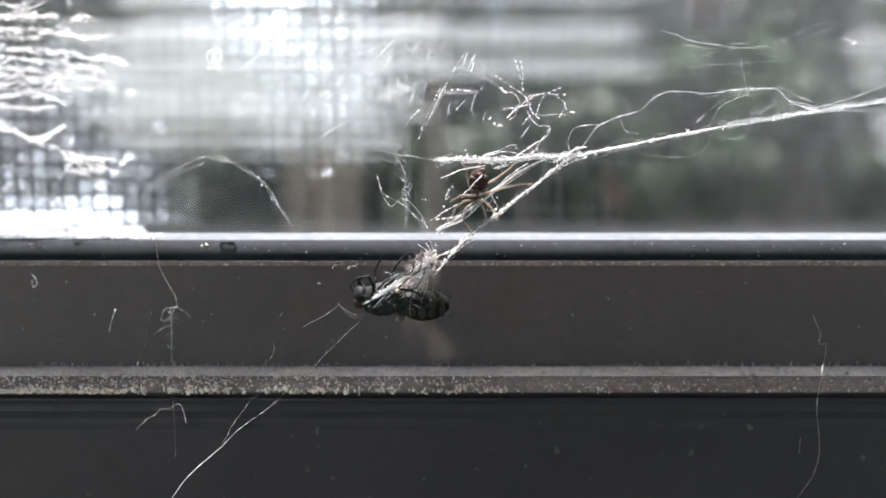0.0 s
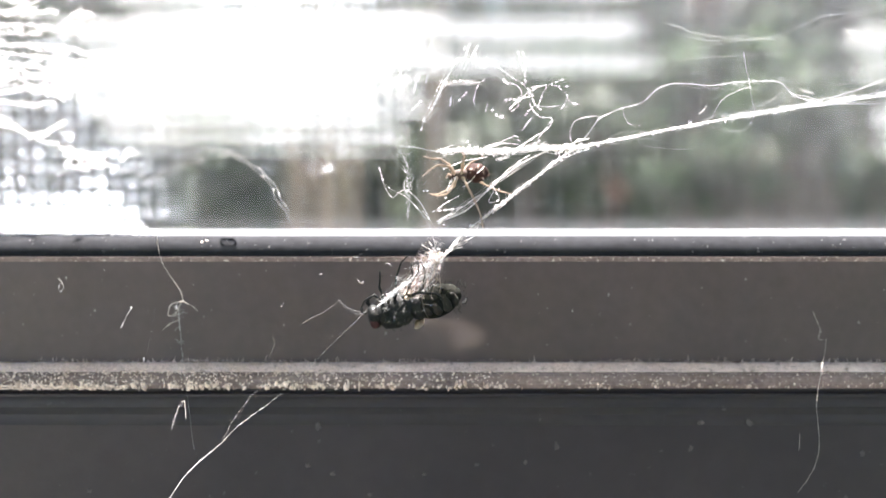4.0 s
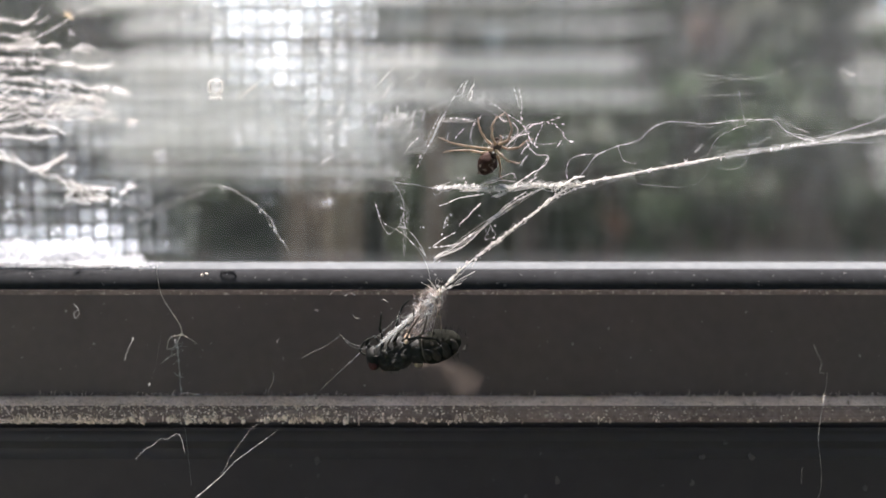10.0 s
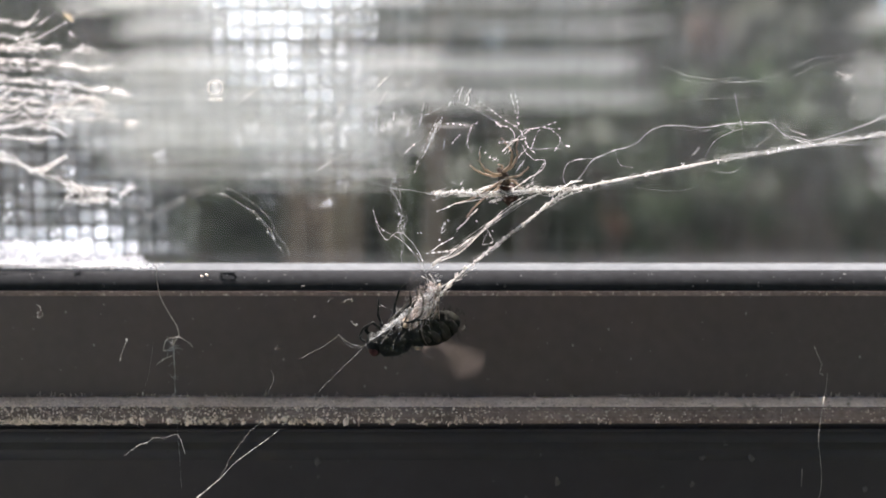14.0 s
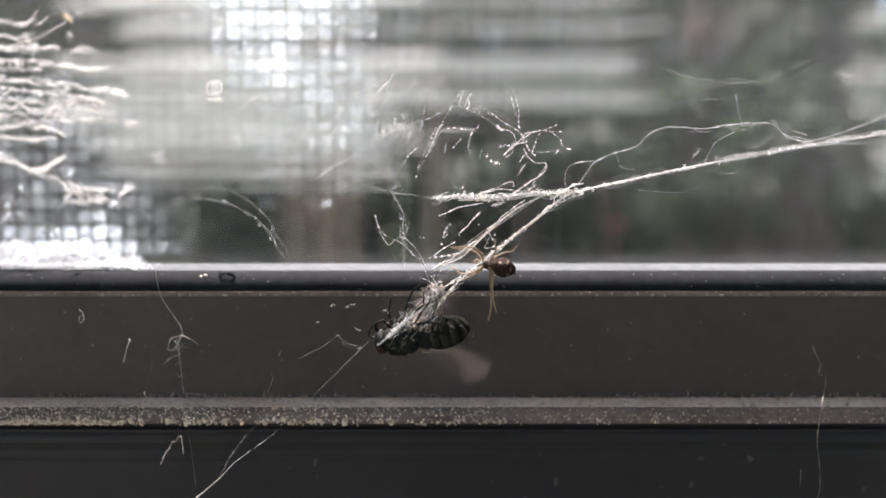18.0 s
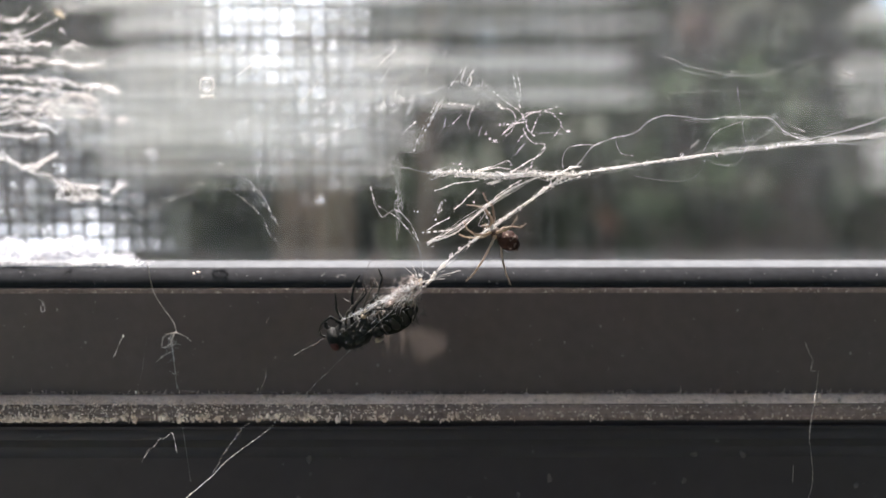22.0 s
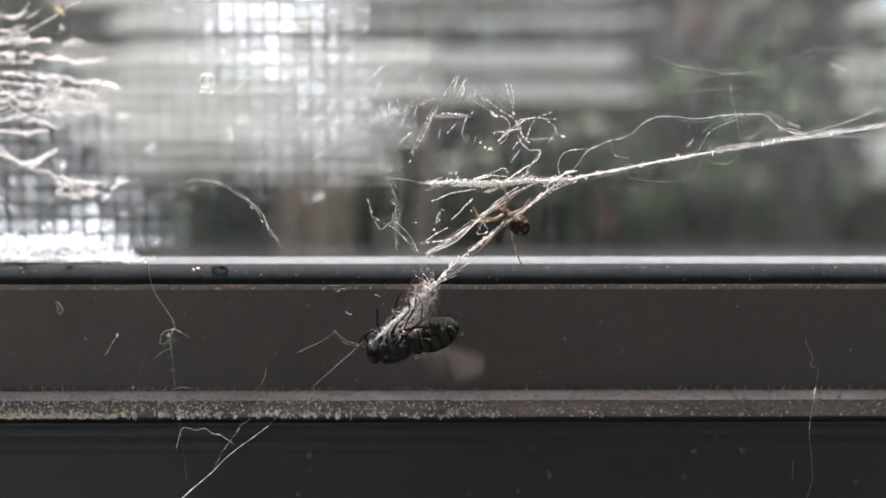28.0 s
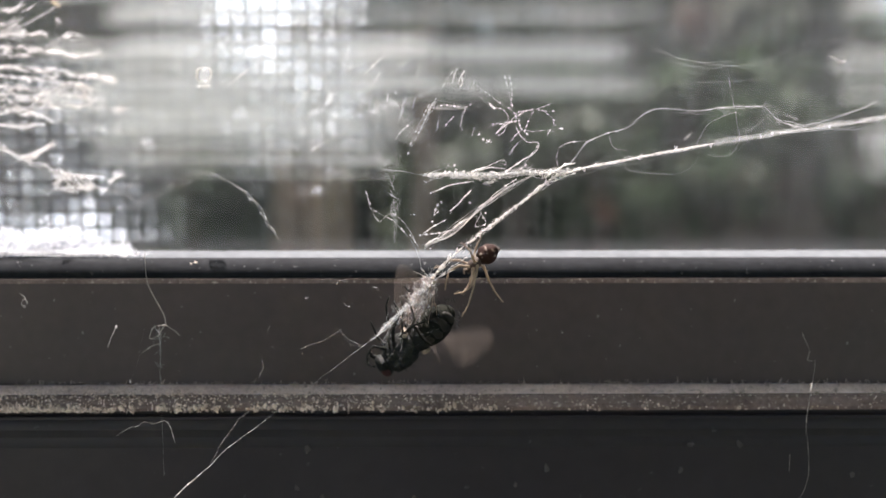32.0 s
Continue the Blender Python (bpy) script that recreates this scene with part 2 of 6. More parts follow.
LEAF_BROWN = mat("leaf_brown", (0.08, 0.05, 0.032), (0.26, 0.17, 0.11), 4, 0.6, through_light=0.3, per_piece=0.9)
STEM = mat("dark_stem", (0.03, 0.026, 0.018), (0.11, 0.085, 0.06), 30, 0.9, bump=0.4, stretch=(1, 1, 0.2))
BARK = mat("bark", (0.11, 0.078, 0.052), (0.25, 0.19, 0.135), 30, 0.9, bump=0.6, stretch=(1, 1, 0.2))
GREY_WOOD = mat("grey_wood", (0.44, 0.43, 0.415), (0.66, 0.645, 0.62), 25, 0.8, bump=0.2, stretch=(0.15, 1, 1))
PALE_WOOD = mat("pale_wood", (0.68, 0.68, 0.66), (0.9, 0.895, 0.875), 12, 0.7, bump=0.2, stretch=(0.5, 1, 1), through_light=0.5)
GRASS = mat("grass", (0.03, 0.045, 0.015), (0.09, 0.12, 0.04), 6, 0.9, bump=0.5)
PLASTER = mat("plaster", (0.72, 0.7, 0.67), (0.8, 0.79, 0.76), 12, 0.9, bump=0.1)
DARK_WALL = mat("brown_wall", (0.1, 0.08, 0.065), (0.16, 0.13, 0.105), 12, 0.8, bump=0.1)
BOARDS = mat("floor_wood", (0.5, 0.41, 0.31), (0.64, 0.54, 0.43), 10, 0.5, bump=0.1, stretch=(0.2, 1, 1))


# ---- mesh helpers ----
def mesh_ob(name, verts, faces, material, parent=None, label="", smooth=True):
    me = bpy.data.meshes.new(name)
    me.from_pydata([tuple(v) for v in verts], [], faces)
    me.materials.append(material)
    if smooth:
        me.polygons.foreach_set("use_smooth", [True] * len(me.polygons))
    me.update()
    ob = new(name, me)
    if parent is not None:
        ob.parent = parent
    if label:
        ob["label"] = label
    return ob


def part(name, bm, material, parent, label=""):
    """One mesh under a thing, from a bmesh."""
    me = bpy.data.meshes.new(name)
    for f in bm.faces:
        f.smooth = True
    bm.to_mesh(me)
    bm.free()
    me.materials.append(material)
    ob = new(name, me)
    if parent is not None:
        ob.parent = parent
    if label:
        ob["label"] = label
    return ob


def thing(name, label, category, at=(0, 0, 0), group=""):
    ob = new(name)
    ob.empty_display_size = 0.01
    ob.location = at
    return tagged(ob, label, category, group)


def box(name, lo, hi, material, parent=None, label="", bevel=0.0):
    bm = bmesh.new()
    bmesh.ops.create_cube(bm, size=1)
    for v in bm.verts:
        v.co = Vector([lo[i] + (v.co[i] + 0.5) * (hi[i] - lo[i]) for i in range(3)])
    if bevel:
        bmesh.ops.bevel(bm, geom=bm.edges[:], offset=bevel, segments=2, affect='EDGES')
    me = bpy.data.meshes.new(name)
    bm.to_mesh(me)
    bm.free()
    me.materials.append(material)
    ob = new(name, me)
    if parent is not None:
        ob.parent = parent
    if label:
        ob["label"] = label
    return ob


def smooth_line(pts, per=4):
    """A Catmull-Rom line through the points."""
    P = [Vector(p) for p in pts]
    if len(P) < 3:
        return P
    P = [2 * P[0] - P[1]] + P + [2 * P[-1] - P[-2]]
    out = []
    for i in range(1, len(P) - 2):
        a, b, c, d = P[i - 1:i + 3]
        for k in range(per):
            s = k / per
            out.append(0.5 * (2 * b + (c - a) * s + (2 * a - 5 * b + 4 * c - d) * s ** 2 + (3 * b - a - 3 * c + d) * s ** 3))
    out.append(P[-2])
    return out


def tube(pts, radii, sides=5, data=None):
    """A tapering tube along the points; radii: one number, or one a point, or a pair for the ends."""
    verts, faces = data if data else ([], [])
    n = len(pts)
    if not hasattr(radii, "__len__"):
        radii = [radii] * n
    elif len(radii) == 2 and n != 2:
        radii = [radii[0] + (radii[1] - radii[0]) * i / (n - 1) for i in range(n)]
    base = len(verts)
    for i, p in enumerate(pts):
        way = (pts[min(i + 1, n - 1)] - pts[max(i - 1, 0)])
        way = way.normalized() if way.length > 1e-12 else Vector((1, 0, 0))
        side = way.cross(Vector((0, 1, 0.02)))
        side = side.normalized() if side.length > 1e-6 else Vector((1, 0, 0))
        up = way.cross(side)
        for k in range(sides):
            a = 2 * math.pi * k / sides
            verts.append(p + (side * math.cos(a) + up * math.sin(a)) * radii[i])
    for i in range(n - 1):
        for k in range(sides):
            j = (k + 1) % sides
            faces.append((base + i * sides + k, base + i * sides + j, base + (i + 1) * sides + j, base + (i + 1) * sides + k))
    faces.append(tuple(base + k for k in reversed(range(sides))))
    faces.append(tuple(base + (n - 1) * sides + k for k in range(sides)))
    return verts, faces


def blob(at, size, data, lumps=0.25):
    """A small uneven crumb."""
    verts, faces = data
    base = len(verts)
    for z, ring in ((-1, 0.45), (-0.3, 1.0), (0.45, 0.9), (1, 0.35)):
        for k in range(6):
            a = k * math.pi / 3 + z
            s = 1 + random.uniform(-lumps, lumps)
            verts.append(Vector(at) + Vector((math.cos(a) * ring * size[0] * s, math.sin(a) * ring * size[1] * s, z * size[2] * s)))
    for r in range(3):
        for k in range(6):
            j = (k + 1) % 6
            faces.append((base + r * 6 + k, base + r * 6 + j, base + r * 6 + 6 + j, base + r * 6 + 6 + k))
    faces.append(tuple(base + k for k in reversed(range(6))))
    faces.append(tuple(base + 18 + k for k in range(6)))


def thread(parent, pts, r, material=None, wobble=0.05, knots=0.3, label="", name="thread"):
    """One silk thread through points in mm, slightly wavy, with slubs of gathered silk on it."""
    line = smooth_line([Vector(p) * MM for p in pts], 10)
    ends = r if hasattr(r, "__len__") else (r, r)
    n = len(line)
    radii = []
    start = random.uniform(0, 90)
    for i in range(n):
        if 0 < i < n - 1:
            line[i] = line[i] + noise.noise_vector(Vector((start + i * 0.16, 3.5, 7.5))) * wobble * 1.6 * MM + Vector([random.gauss(0, wobble * 0.18 * MM) for _ in range(3)])
        thick = 0.55 + 1.1 * max(0.0, noise.noise(Vector((start + i * 0.31, 0.5, 0.5))) + 0.1)
        base = thick * (ends[0] + (ends[1] - ends[0]) * i / max(1, n - 1))
        radii.append(base * 0.6 * MM * math.exp(random.gauss(-0.12, 0.34)) * (random.uniform(1.4, 2.4) if random.random() < knots * 0.22 else 1))
    v, f = tube(line, radii)
    return mesh_ob(name, v, f, material or SILK, parent, label)


def tuft(parent, pts, r, material=None, fibres=4, name="silk_tuft"):
    """Silk gathered along the points in mm: grains and shreds strung on fine fibres."""
    line = smooth_line([Vector(p) * MM for p in pts], 6)
    n = len(line)
    data = ([], [])
    long = sum((b - a).length for a, b in zip(line, line[1:]))
    for _ in range(max(5, int(long / (r * 0.34 * MM)))):
        i = min(n - 2, int(random.betavariate(1.5, 1.5) * n))
        way = (line[i + 1] - line[i]).normalized()
        p = line[i] + Vector([random.gauss(0, r * 0.42 * MM) for _ in range(3)])
        d = (way + Vector([random.gauss(0, 0.35) for _ in range(3)])) * r * random.uniform(0.4, 2.0) * MM
        w = r * random.choice((0.08, 0.12, 0.17, 0.26)) * MM
        tube([p - d, p - d * 0.3, p + d * 0.4, p + d], [w * 0.3, w, w * random.uniform(0.5, 1), w * 0.25], 5, data)
    for _ in range(fibres):
        off = Vector([random.gauss(0, r * 0.8 * MM) for _ in range(3)])
        a, b = sorted(random.sample(range(n), 2))
        tube(smooth_line([line[a] + off * 0.4, (line[a] + line[b]) / 2 + off * 1.4, line[b] + off], 3), 0.014 * MM, 3, data)
    return mesh_ob(name, data[0], data[1], material or FINE, parent)


def dotted(parent, pts, count, size, material=None, name="beaded_thread"):
    """A very fine thread with drops strung on it, through points in mm."""
    line = smooth_line([Vector(p) * MM for p in pts], 12)
    data = tube(line, 0.006 * MM, 3)
    for k in range(count):
        i = min(len(line) - 2, int((k + random.uniform(0.1, 0.9)) / count * (len(line) - 1)))
        way = (line[i + 1] - line[i]).normalized()
        s = size * random.choice((0.5, 0.7, 1.0, 1.3)) * MM
        tube([line[i] - way * s * 1.8, line[i] - way * s * 0.8, line[i] + way * s * 0.8, line[i] + way * s * 1.8], [s * 0.4, s, s * 0.9, s * 0.3], 5, data)
    return mesh_ob(name, data[0], data[1], material or SILK, parent)


def clots(parent, pts, count, size, spread, material=None, name="clotted_silk"):
    """Lumps of tiny grains stuck at uneven places along the points in mm, as one piece."""
    line = smooth_line([Vector(p) * MM for p in pts], 12)
    data = ([], [])
    for _ in range(count):
        heart = random.choice(line) + Vector([random.gauss(0, spread * MM) for _ in range(3)])
        for _ in range(random.choice((2, 4, 7, 11))):
            s = size * random.uniform(0.3, 1.0) * MM
            p = heart + Vector([random.gauss(0, size * 1.1 * MM) for _ in range(3)])
            blob(p, (s * random.uniform(0.6, 1.3), s * 0.7, s * random.uniform(0.6, 1.3)), data, 0.5)
    return tagged(mesh_ob(name, data[0], data[1], material or SILK, parent), kind="stuff")


def bundle(parent, pts, r, count, spread, material=None, name="strand"):
    """Several fine strands that run together along the points and split a little."""
    for k in range(count):
        off = Vector((random.gauss(0, spread), random.gauss(0, spread), random.gauss(0, spread)))
        moved = [Vector(p) + off * random.uniform(0.3, 1.0) for p in pts]
        thread(parent, moved, r * random.uniform(0.6, 1.2), material or FINE, 0.07, 0.3, name=name)


def fuzz(parent, pts, count, length, spread, r=0.02, material=None, name="fine_silk", along=0.0):
    """Many short fine hairs about the line through the points, as one piece."""
    line = smooth_line([Vector(p) * MM for p in pts], 8)
    data = ([], [])
    for _ in range(count):
        i = random.randrange(len(line) - 1)
        p = line[i] + Vector([random.gauss(0, spread * MM) for _ in range(3)])
        way = (line[i + 1] - line[i]).normalized() * along + Vector([random.gauss(0, 1.05 - along) for _ in range(3)])
        way = way.normalized() * length * 1.35 * MM * random.uniform(0.4, 1.4)
        bend = Vector([random.gauss(0, 0.2 * length * MM) for _ in range(3)])
        tube(smooth_line([p - way / 2, p + bend, p + way / 2], 3), r * 0.42 * MM * random.uniform(0.6, 1.5), 3, data)
    ob = mesh_ob(name, data[0], data[1], material or FINE, parent)
    return tagged(ob, kind="stuff")


def beads(parent, pts, count, size, spread, material=None, name="beaded_silk"):
    """Tiny drops and flecks of silk about the line through the points, as one piece."""
    line = smooth_line([Vector(p) * MM for p in pts], 10)
    data = ([], [])
    for _ in range(count):
        p = random.choice(line) + Vector([random.gauss(0, spread * MM) for _ in range(3)])
        s = size * random.choice((0.35, 0.5, 0.7, 1.1)) * MM
        blob(p, (s * random.uniform(0.5, 1.6), s * 0.6, s * random.uniform(0.5, 2.0)), data, 0.6)
    return tagged(mesh_ob(name, data[0], data[1], material or SILK, parent), kind="stuff")


def profile(name, pts, material, label, x0=-300, x1=300, round_by=0.3, step=None):
    """A bar along x with the outline pts (y, z in mm), edges rounded; the ends are closed."""
    bm = bmesh.new()
    a = [bm.verts.new((x0 * MM, y * MM, z * MM)) for y, z in pts]
    face = bm.faces.new(a)
    made = bmesh.ops.extrude_face_region(bm, geom=[face])
    bmesh.ops.translate(bm, verts=[v for v in made["geom"] if isinstance(v, bmesh.types.BMVert)], vec=((x1 - x0) * MM, 0, 0))
    bmesh.ops.recalc_face_normals(bm, faces=bm.faces[:])
    long_edges = [e for e in bm.edges if abs(e.verts[0].co.x - e.verts[1].co.x) > 0.001]
    bmesh.ops.bevel(bm, geom=long_edges, offset=round_by * MM, segments=3, affect='EDGES', clamp_overlap=True)
    me = bpy.data.meshes.new(name)
    bm.to_mesh(me)
    bm.free()
    me.materials.append(material)
    me.polygons.foreach_set("use_smooth", [True] * len(me.polygons))
    me.set_sharp_from_angle(angle=radians(35))
    return tagged(new(name, me), label, "window frame", kind="structure")


# ---- the window ----
profile("window_sill_outer", [(9.5, -30), (9.5, -4), (19, -5), (60, -13), (60, -30)], SILL, "pale outer window sill in full sun")
profile("gasket", [(0.15 + 2.1 * (1 - math.cos(k * math.pi / 18)), -2.55 + 1.8 * math.sin(k * math.pi / 18)) for k in range(10)] + [(2.27, -2.6), (0.2, -2.6)],
        RUBBER, "black rubber glazing gasket along the glass", round_by=0.03)
profile("glazing_bead", [(2.3, -2.6), (2.3, -1.4), (2.5, -1.16), (3.0, -0.96), (3.7, -0.8), (4.7, -0.67), (6.0, -0.58), (7.2, -0.55), (7.3, -0.7), (7.3, -2.6)], ALUMINIUM,
        "thin grey metal bead along the foot of the glass", round_by=0.15)
profile("window_rail", [(0.0, -2.65), (0.0, -13.42), (6.0, -13.42), (9.4, -13.42), (9.4, -2.7), (0.3, -2.65)], BRONZE,
        "dark bronze painted bottom rail of the window", round_by=0.12)
profile("rail_lip", [(-0.07, -2.66), (-0.07, -3.1), (-0.004, -3.1), (-0.004, -2.66)], EDGE, "thin dusty lip along the top of the rail", round_by=0.01)
profile("window_ledge", [(0.3, -13.5), (-0.5, -13.55), (-2.0, -13.8), (-2.1, -13.9), (2, -13.9), (2, -13.48)], LEDGE,
        "narrow ledge covered with pale dust", round_by=0.15)
profile("ledge_edge", [(-1.9, -13.93), (-2.5, -14.0), (-3.0, -14.6), (-3.0, -15.2), (-2.5, -15.5), (2, -15.5), (2, -13.93)], EDGE,
        "brown edge of the ledge crusted with dry dirt", round_by=0.2)
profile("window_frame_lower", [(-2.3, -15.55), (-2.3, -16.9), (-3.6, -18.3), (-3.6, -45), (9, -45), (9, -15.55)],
        BRONZE_DARKER, "lower frame of the window, much darker than the rail, with dust on it", round_by=0.55)

pane = box("window_glass", (-0.3, 0.0074, -0.0026), (0.3, 0.0094, 0.8), GLASS)
pane.visible_shadow = False
tagged(pane, "dusty window glass with fine streaks and specks", "window glass", kind="structure")


def insect_screen():
    pitch, wire, half, top, y = 1.8, 0.02, 290, 790, 21.0
    root = thing("insect_screen", "grey woven insect screen outside the glass", "insect screen")
    def wire_mesh(name, a, b):
        v, f = tube([Vector(a) * MM, Vector(b) * MM], (wire if name == "upright_wire" else wire * 0.6) * MM, 4)
        ob = mesh_ob(name, v, f, WIRE, root)
        return ob
    first = {True: wire_mesh("upright_wire", (0, y, -2), (0, y, top)), False: wire_mesh("level_wire", (-half, y + 0.25, 0), (half, y + 0.25, 0))}
    for name, upright in (("upright_wires", True), ("level_wires", False)):
        v, f = [], []
        n = int(2 * half / pitch) if upright else int(top / pitch)
        used = False
        for i in range(n):
            at = (-half if upright else -1) + i * pitch + random.gauss(0, 0.03)
            near = abs(at) < 62 if upright else at < 50
            if near:
                ob = first[upright] if not used else first[upright].copy()
                if used:
                    scene.collection.objects.link(ob)
                used = True
                ob.location = Vector((at, 0, 0)) * MM if upright else Vector((0, 0, at)) * MM
            elif upright:
                tube([Vector((at, y, -2)) * MM, Vector((at, y, top)) * MM], wire * MM, 4, (v, f))
            else:
                tube([Vector((-half, y + 0.25, at)) * MM, Vector((half, y + 0.25, at)) * MM], wire * MM, 4, (v, f))
        tagged(mesh_ob(name, v, f, WIRE, root), kind="stuff")
    # patches of sunlight on the screen, built as pale films and glint flakes
    v, f = [], []
    films = [([], []) for _ in SUN_PATCH]
    def field(x, z):
        """How bright the added sun patch is at a place, 0 to 1: three patches with ragged edges."""
        most = 0.0
        for mx, mz, wx, wz, share in ((-44.5, 3.5, 10.5, 9, 0.33), (-44.5, -0.8, 10, 3.6, 1.05), (-47.5, 14, 9, 7, 0.3), (-18.5, 28, 9.5, 11, 0.72), (-15, 17, 9.5, 9, 0.3)):
            far = ((x - mx) / wx) ** 2 + ((z - mz) / wz) ** 2
            most = max(most, share * math.exp(-far ** 1.3))
        return most * (1 + 0.7 * noise.noise(Vector((x * 0.23, 5.0, z * 0.23))))
    for i in range(int((half - 64) / pitch), int((half + 2) / pitch)):
        for k in range(0, 26):
            cx, cz = -half + (i + 0.5) * pitch, -1 + (k + 0.5) * pitch
            cell = field(cx, cz) * random.uniform(0.62, 1.3)
            if cell < 0.03:
                continue
            base = films[min(8, max(0, int(9 - 10 * cell)))]
            b = len(base[0])
            for j in range(8):
                a = j * math.pi / 4
                r = 0.8 * random.uniform(0.88, 1.05) / max(abs(math.cos(a)), abs(math.sin(a)))
                base[0].append(Vector((cx + r * math.cos(a), y + 0.2 + random.uniform(-0.1, 0.1), cz + r * math.sin(a))) * MM)
            base[1].append(tuple(b + j for j in range(8)))
            for _ in range(random.choice((4, 6, 8, 11)) if random.random() < cell * 1.9 else 0):
                s = random.choice((0.05, 0.07, 0.1, 0.14, 0.22))
                reach = 0.86 - s
                px, pz, tip = cx + random.uniform(-reach, reach), cz + random.uniform(-reach, reach), random.uniform(-0.25, 0.25)
                b = len(v)
                for j in range(6):
                    a = j * math.pi / 3 + s * 9
                    r = s * random.uniform(0.6, 1.1)
                    v.append(Vector((px + math.cos(a) * r, y + 0.05 + math.sin(a + tip) * 0.1, pz + math.sin(a) * r)) * MM)
                v.append(Vector((px, y - 0.05 + tip * 0.4, pz)) * MM)
                for j in range(6):
                    f.append((b + j, b + (j + 1) % 6, b + 6))
    for (fv, ff), m in zip(films, SUN_PATCH):
        tagged(mesh_ob("sun_patch", fv, ff, m, root, "dull film standing in for patches of sunlight on the mesh"), kind="stuff")
    tagged(mesh_ob("sun_glint", v, f, SUN_GLINT, root, "bright flakes standing in for sun glints on the screen"), kind="stuff")


insect_screen()


# ---- the unseen room behind, closed with plain walls ----
def slab(name, lo, hi, material, label, category):
    return tagged(box(name, lo, hi, material), label, category, kind="structure")


slab("wall_north_below", (-1.6, 0.0, -0.95), (1.6, 0.12, -0.0455), PLASTER, "plain plaster wall below the window", "wall")
slab("wall_north_above", (-1.6, 0.0, 0.8), (1.6, 0.12, 1.5), PLASTER, "plain plaster wall above the window", "wall")
slab("wall_north_west", (-1.6, 0.0, -0.0455), (-0.3, 0.12, 0.8), PLASTER, "plain plaster wall beside the window", "wall")
slab("wall_north_east", (0.3, 0.0, -0.0455), (1.6, 0.12, 0.8), PLASTER, "plain plaster wall beside the window", "wall")
# side openings are added, sized to light the frame from both sides
for side, x0, x1 in (("west", -1.7, -1.6), ("east", 1.6, 1.7)):
    near, over = (-0.14, 1.44) if side == "west" else (-0.8, 1.25)
    slab("wall_" + side + "_near", (x0, near, -0.95), (x1, 0.12, 1.5), PLASTER, "plain plaster side wall", "wall")
    slab("wall_" + side + "_far", (x0, -3.0, -0.95), (x1, -2.6, 1.5), PLASTER, "plain plaster side wall", "wall")
    slab("wall_" + side + "_above", (x0, -2.6, over), (x1, near, 1.5), PLASTER, "unseen plaster wall over a wide opening added to let light in", "wall")
# unseen back wall, made dark so the glass mirrors less light
slab("wall_south", (-0.25, -3.1, -0.95), (1.7, -3.0, 1.5), DARK_WALL, "unseen back wall, brown to dim its reflection in the glass", "wall")
slab("wall_south_west", (-1.7, -3.1, -0.95), (-0.25, -3.0, 1.5), PLASTER, "unseen white part of the back wall", "wall")
slab("floor", (-1.7, -3.1, -1.0), (1.7, 0.12, -0.95), BOARDS, "pale wooden floor", "floor")
slab("ceiling", (-1.7, -3.1, 1.5), (1.7, 0.12, 1.6), PLASTER, "plain white ceiling", "ceiling")


# ---- outdoors ----
def grid_ground():
    v, f = [], []
    n, half = 40, 400.0
    for i in range(n + 1):
        for k in range(n + 1):
            sx, sy = (2 * i / n - 1), (2 * k / n - 1)
            v.append((half * sx * abs(sx), half * sy * abs(sy), -1.05 + 0.02 * math.sin(i * 1.7 + k * 2.3)))
    for i in range(n):
        for k in range(n):
            f.append((i * (n + 1) + k, (i + 1) * (n + 1) + k, (i + 1) * (n + 1) + k + 1, i * (n + 1) + k + 1))
    tagged(mesh_ob("ground", v, f, GRASS), "grassy ground outside the window", "ground", kind="structure")


grid_ground()


def shrub(x, y, z, wide, tall, material, count, leaf=0.035, label="leafy green garden shrub"):
    """A shrub about (x, y), its crown's middle at z: stems from the ground and a crown of single leaves with gaps."""
    root = thing("shrub", label, "shrub", (x, y, -1.05), "garden shrubs")
    v, f = [], []
    top = z + 1.05
    for k in range(18):
        a = random.uniform(0, 6.28)
        r = wide * random.uniform(0.2, 0.75)
        end = Vector((math.cos(a) * r, math.sin(a) * r * 0.5, top + tall * random.uniform(-0.2, 0.8)))
        tube(smooth_line([Vector((0.04 * math.cos(a), 0.04 * math.sin(a), 0)), end * 0.45 + Vector((0, 0, 0.1)), end], 4), (0.02, 0.004), 5, (v, f))
    mesh_ob("stems", v, f, STEM, root)
    v, f = [], []
    clumps = []
    for _ in range(26):
        d = Vector([random.gauss(0, 1) for _ in range(3)]).normalized() * random.uniform(0.35, 1.0)
        clumps.append(Vector((d.x * wide, d.y * wide * 0.5, top + d.z * tall)))
    for _ in range(count):
        c = random.choice(clumps)
        p = c + Vector((random.gauss(0, wide * 0.1), random.gauss(0, wide * 0.1), random.gauss(0, tall * 0.16)))
        a = Euler((random.uniform(-1, 1), random.uniform(-1, 1), random.uniform(0, 6.28))).to_matrix()
        s = leaf * random.uniform(0.6, 1.4)
        b = len(v)
        for q in ((-1, 0, 0), (0, -0.45, 0.12), (1, 0, 0), (0, 0.45, 0.12)):
            v.append(p + a @ Vector(q) * s)
        f.append((b, b + 1, b + 2, b + 3))
    mesh_ob("crown", v, f, material, root, smooth=False)


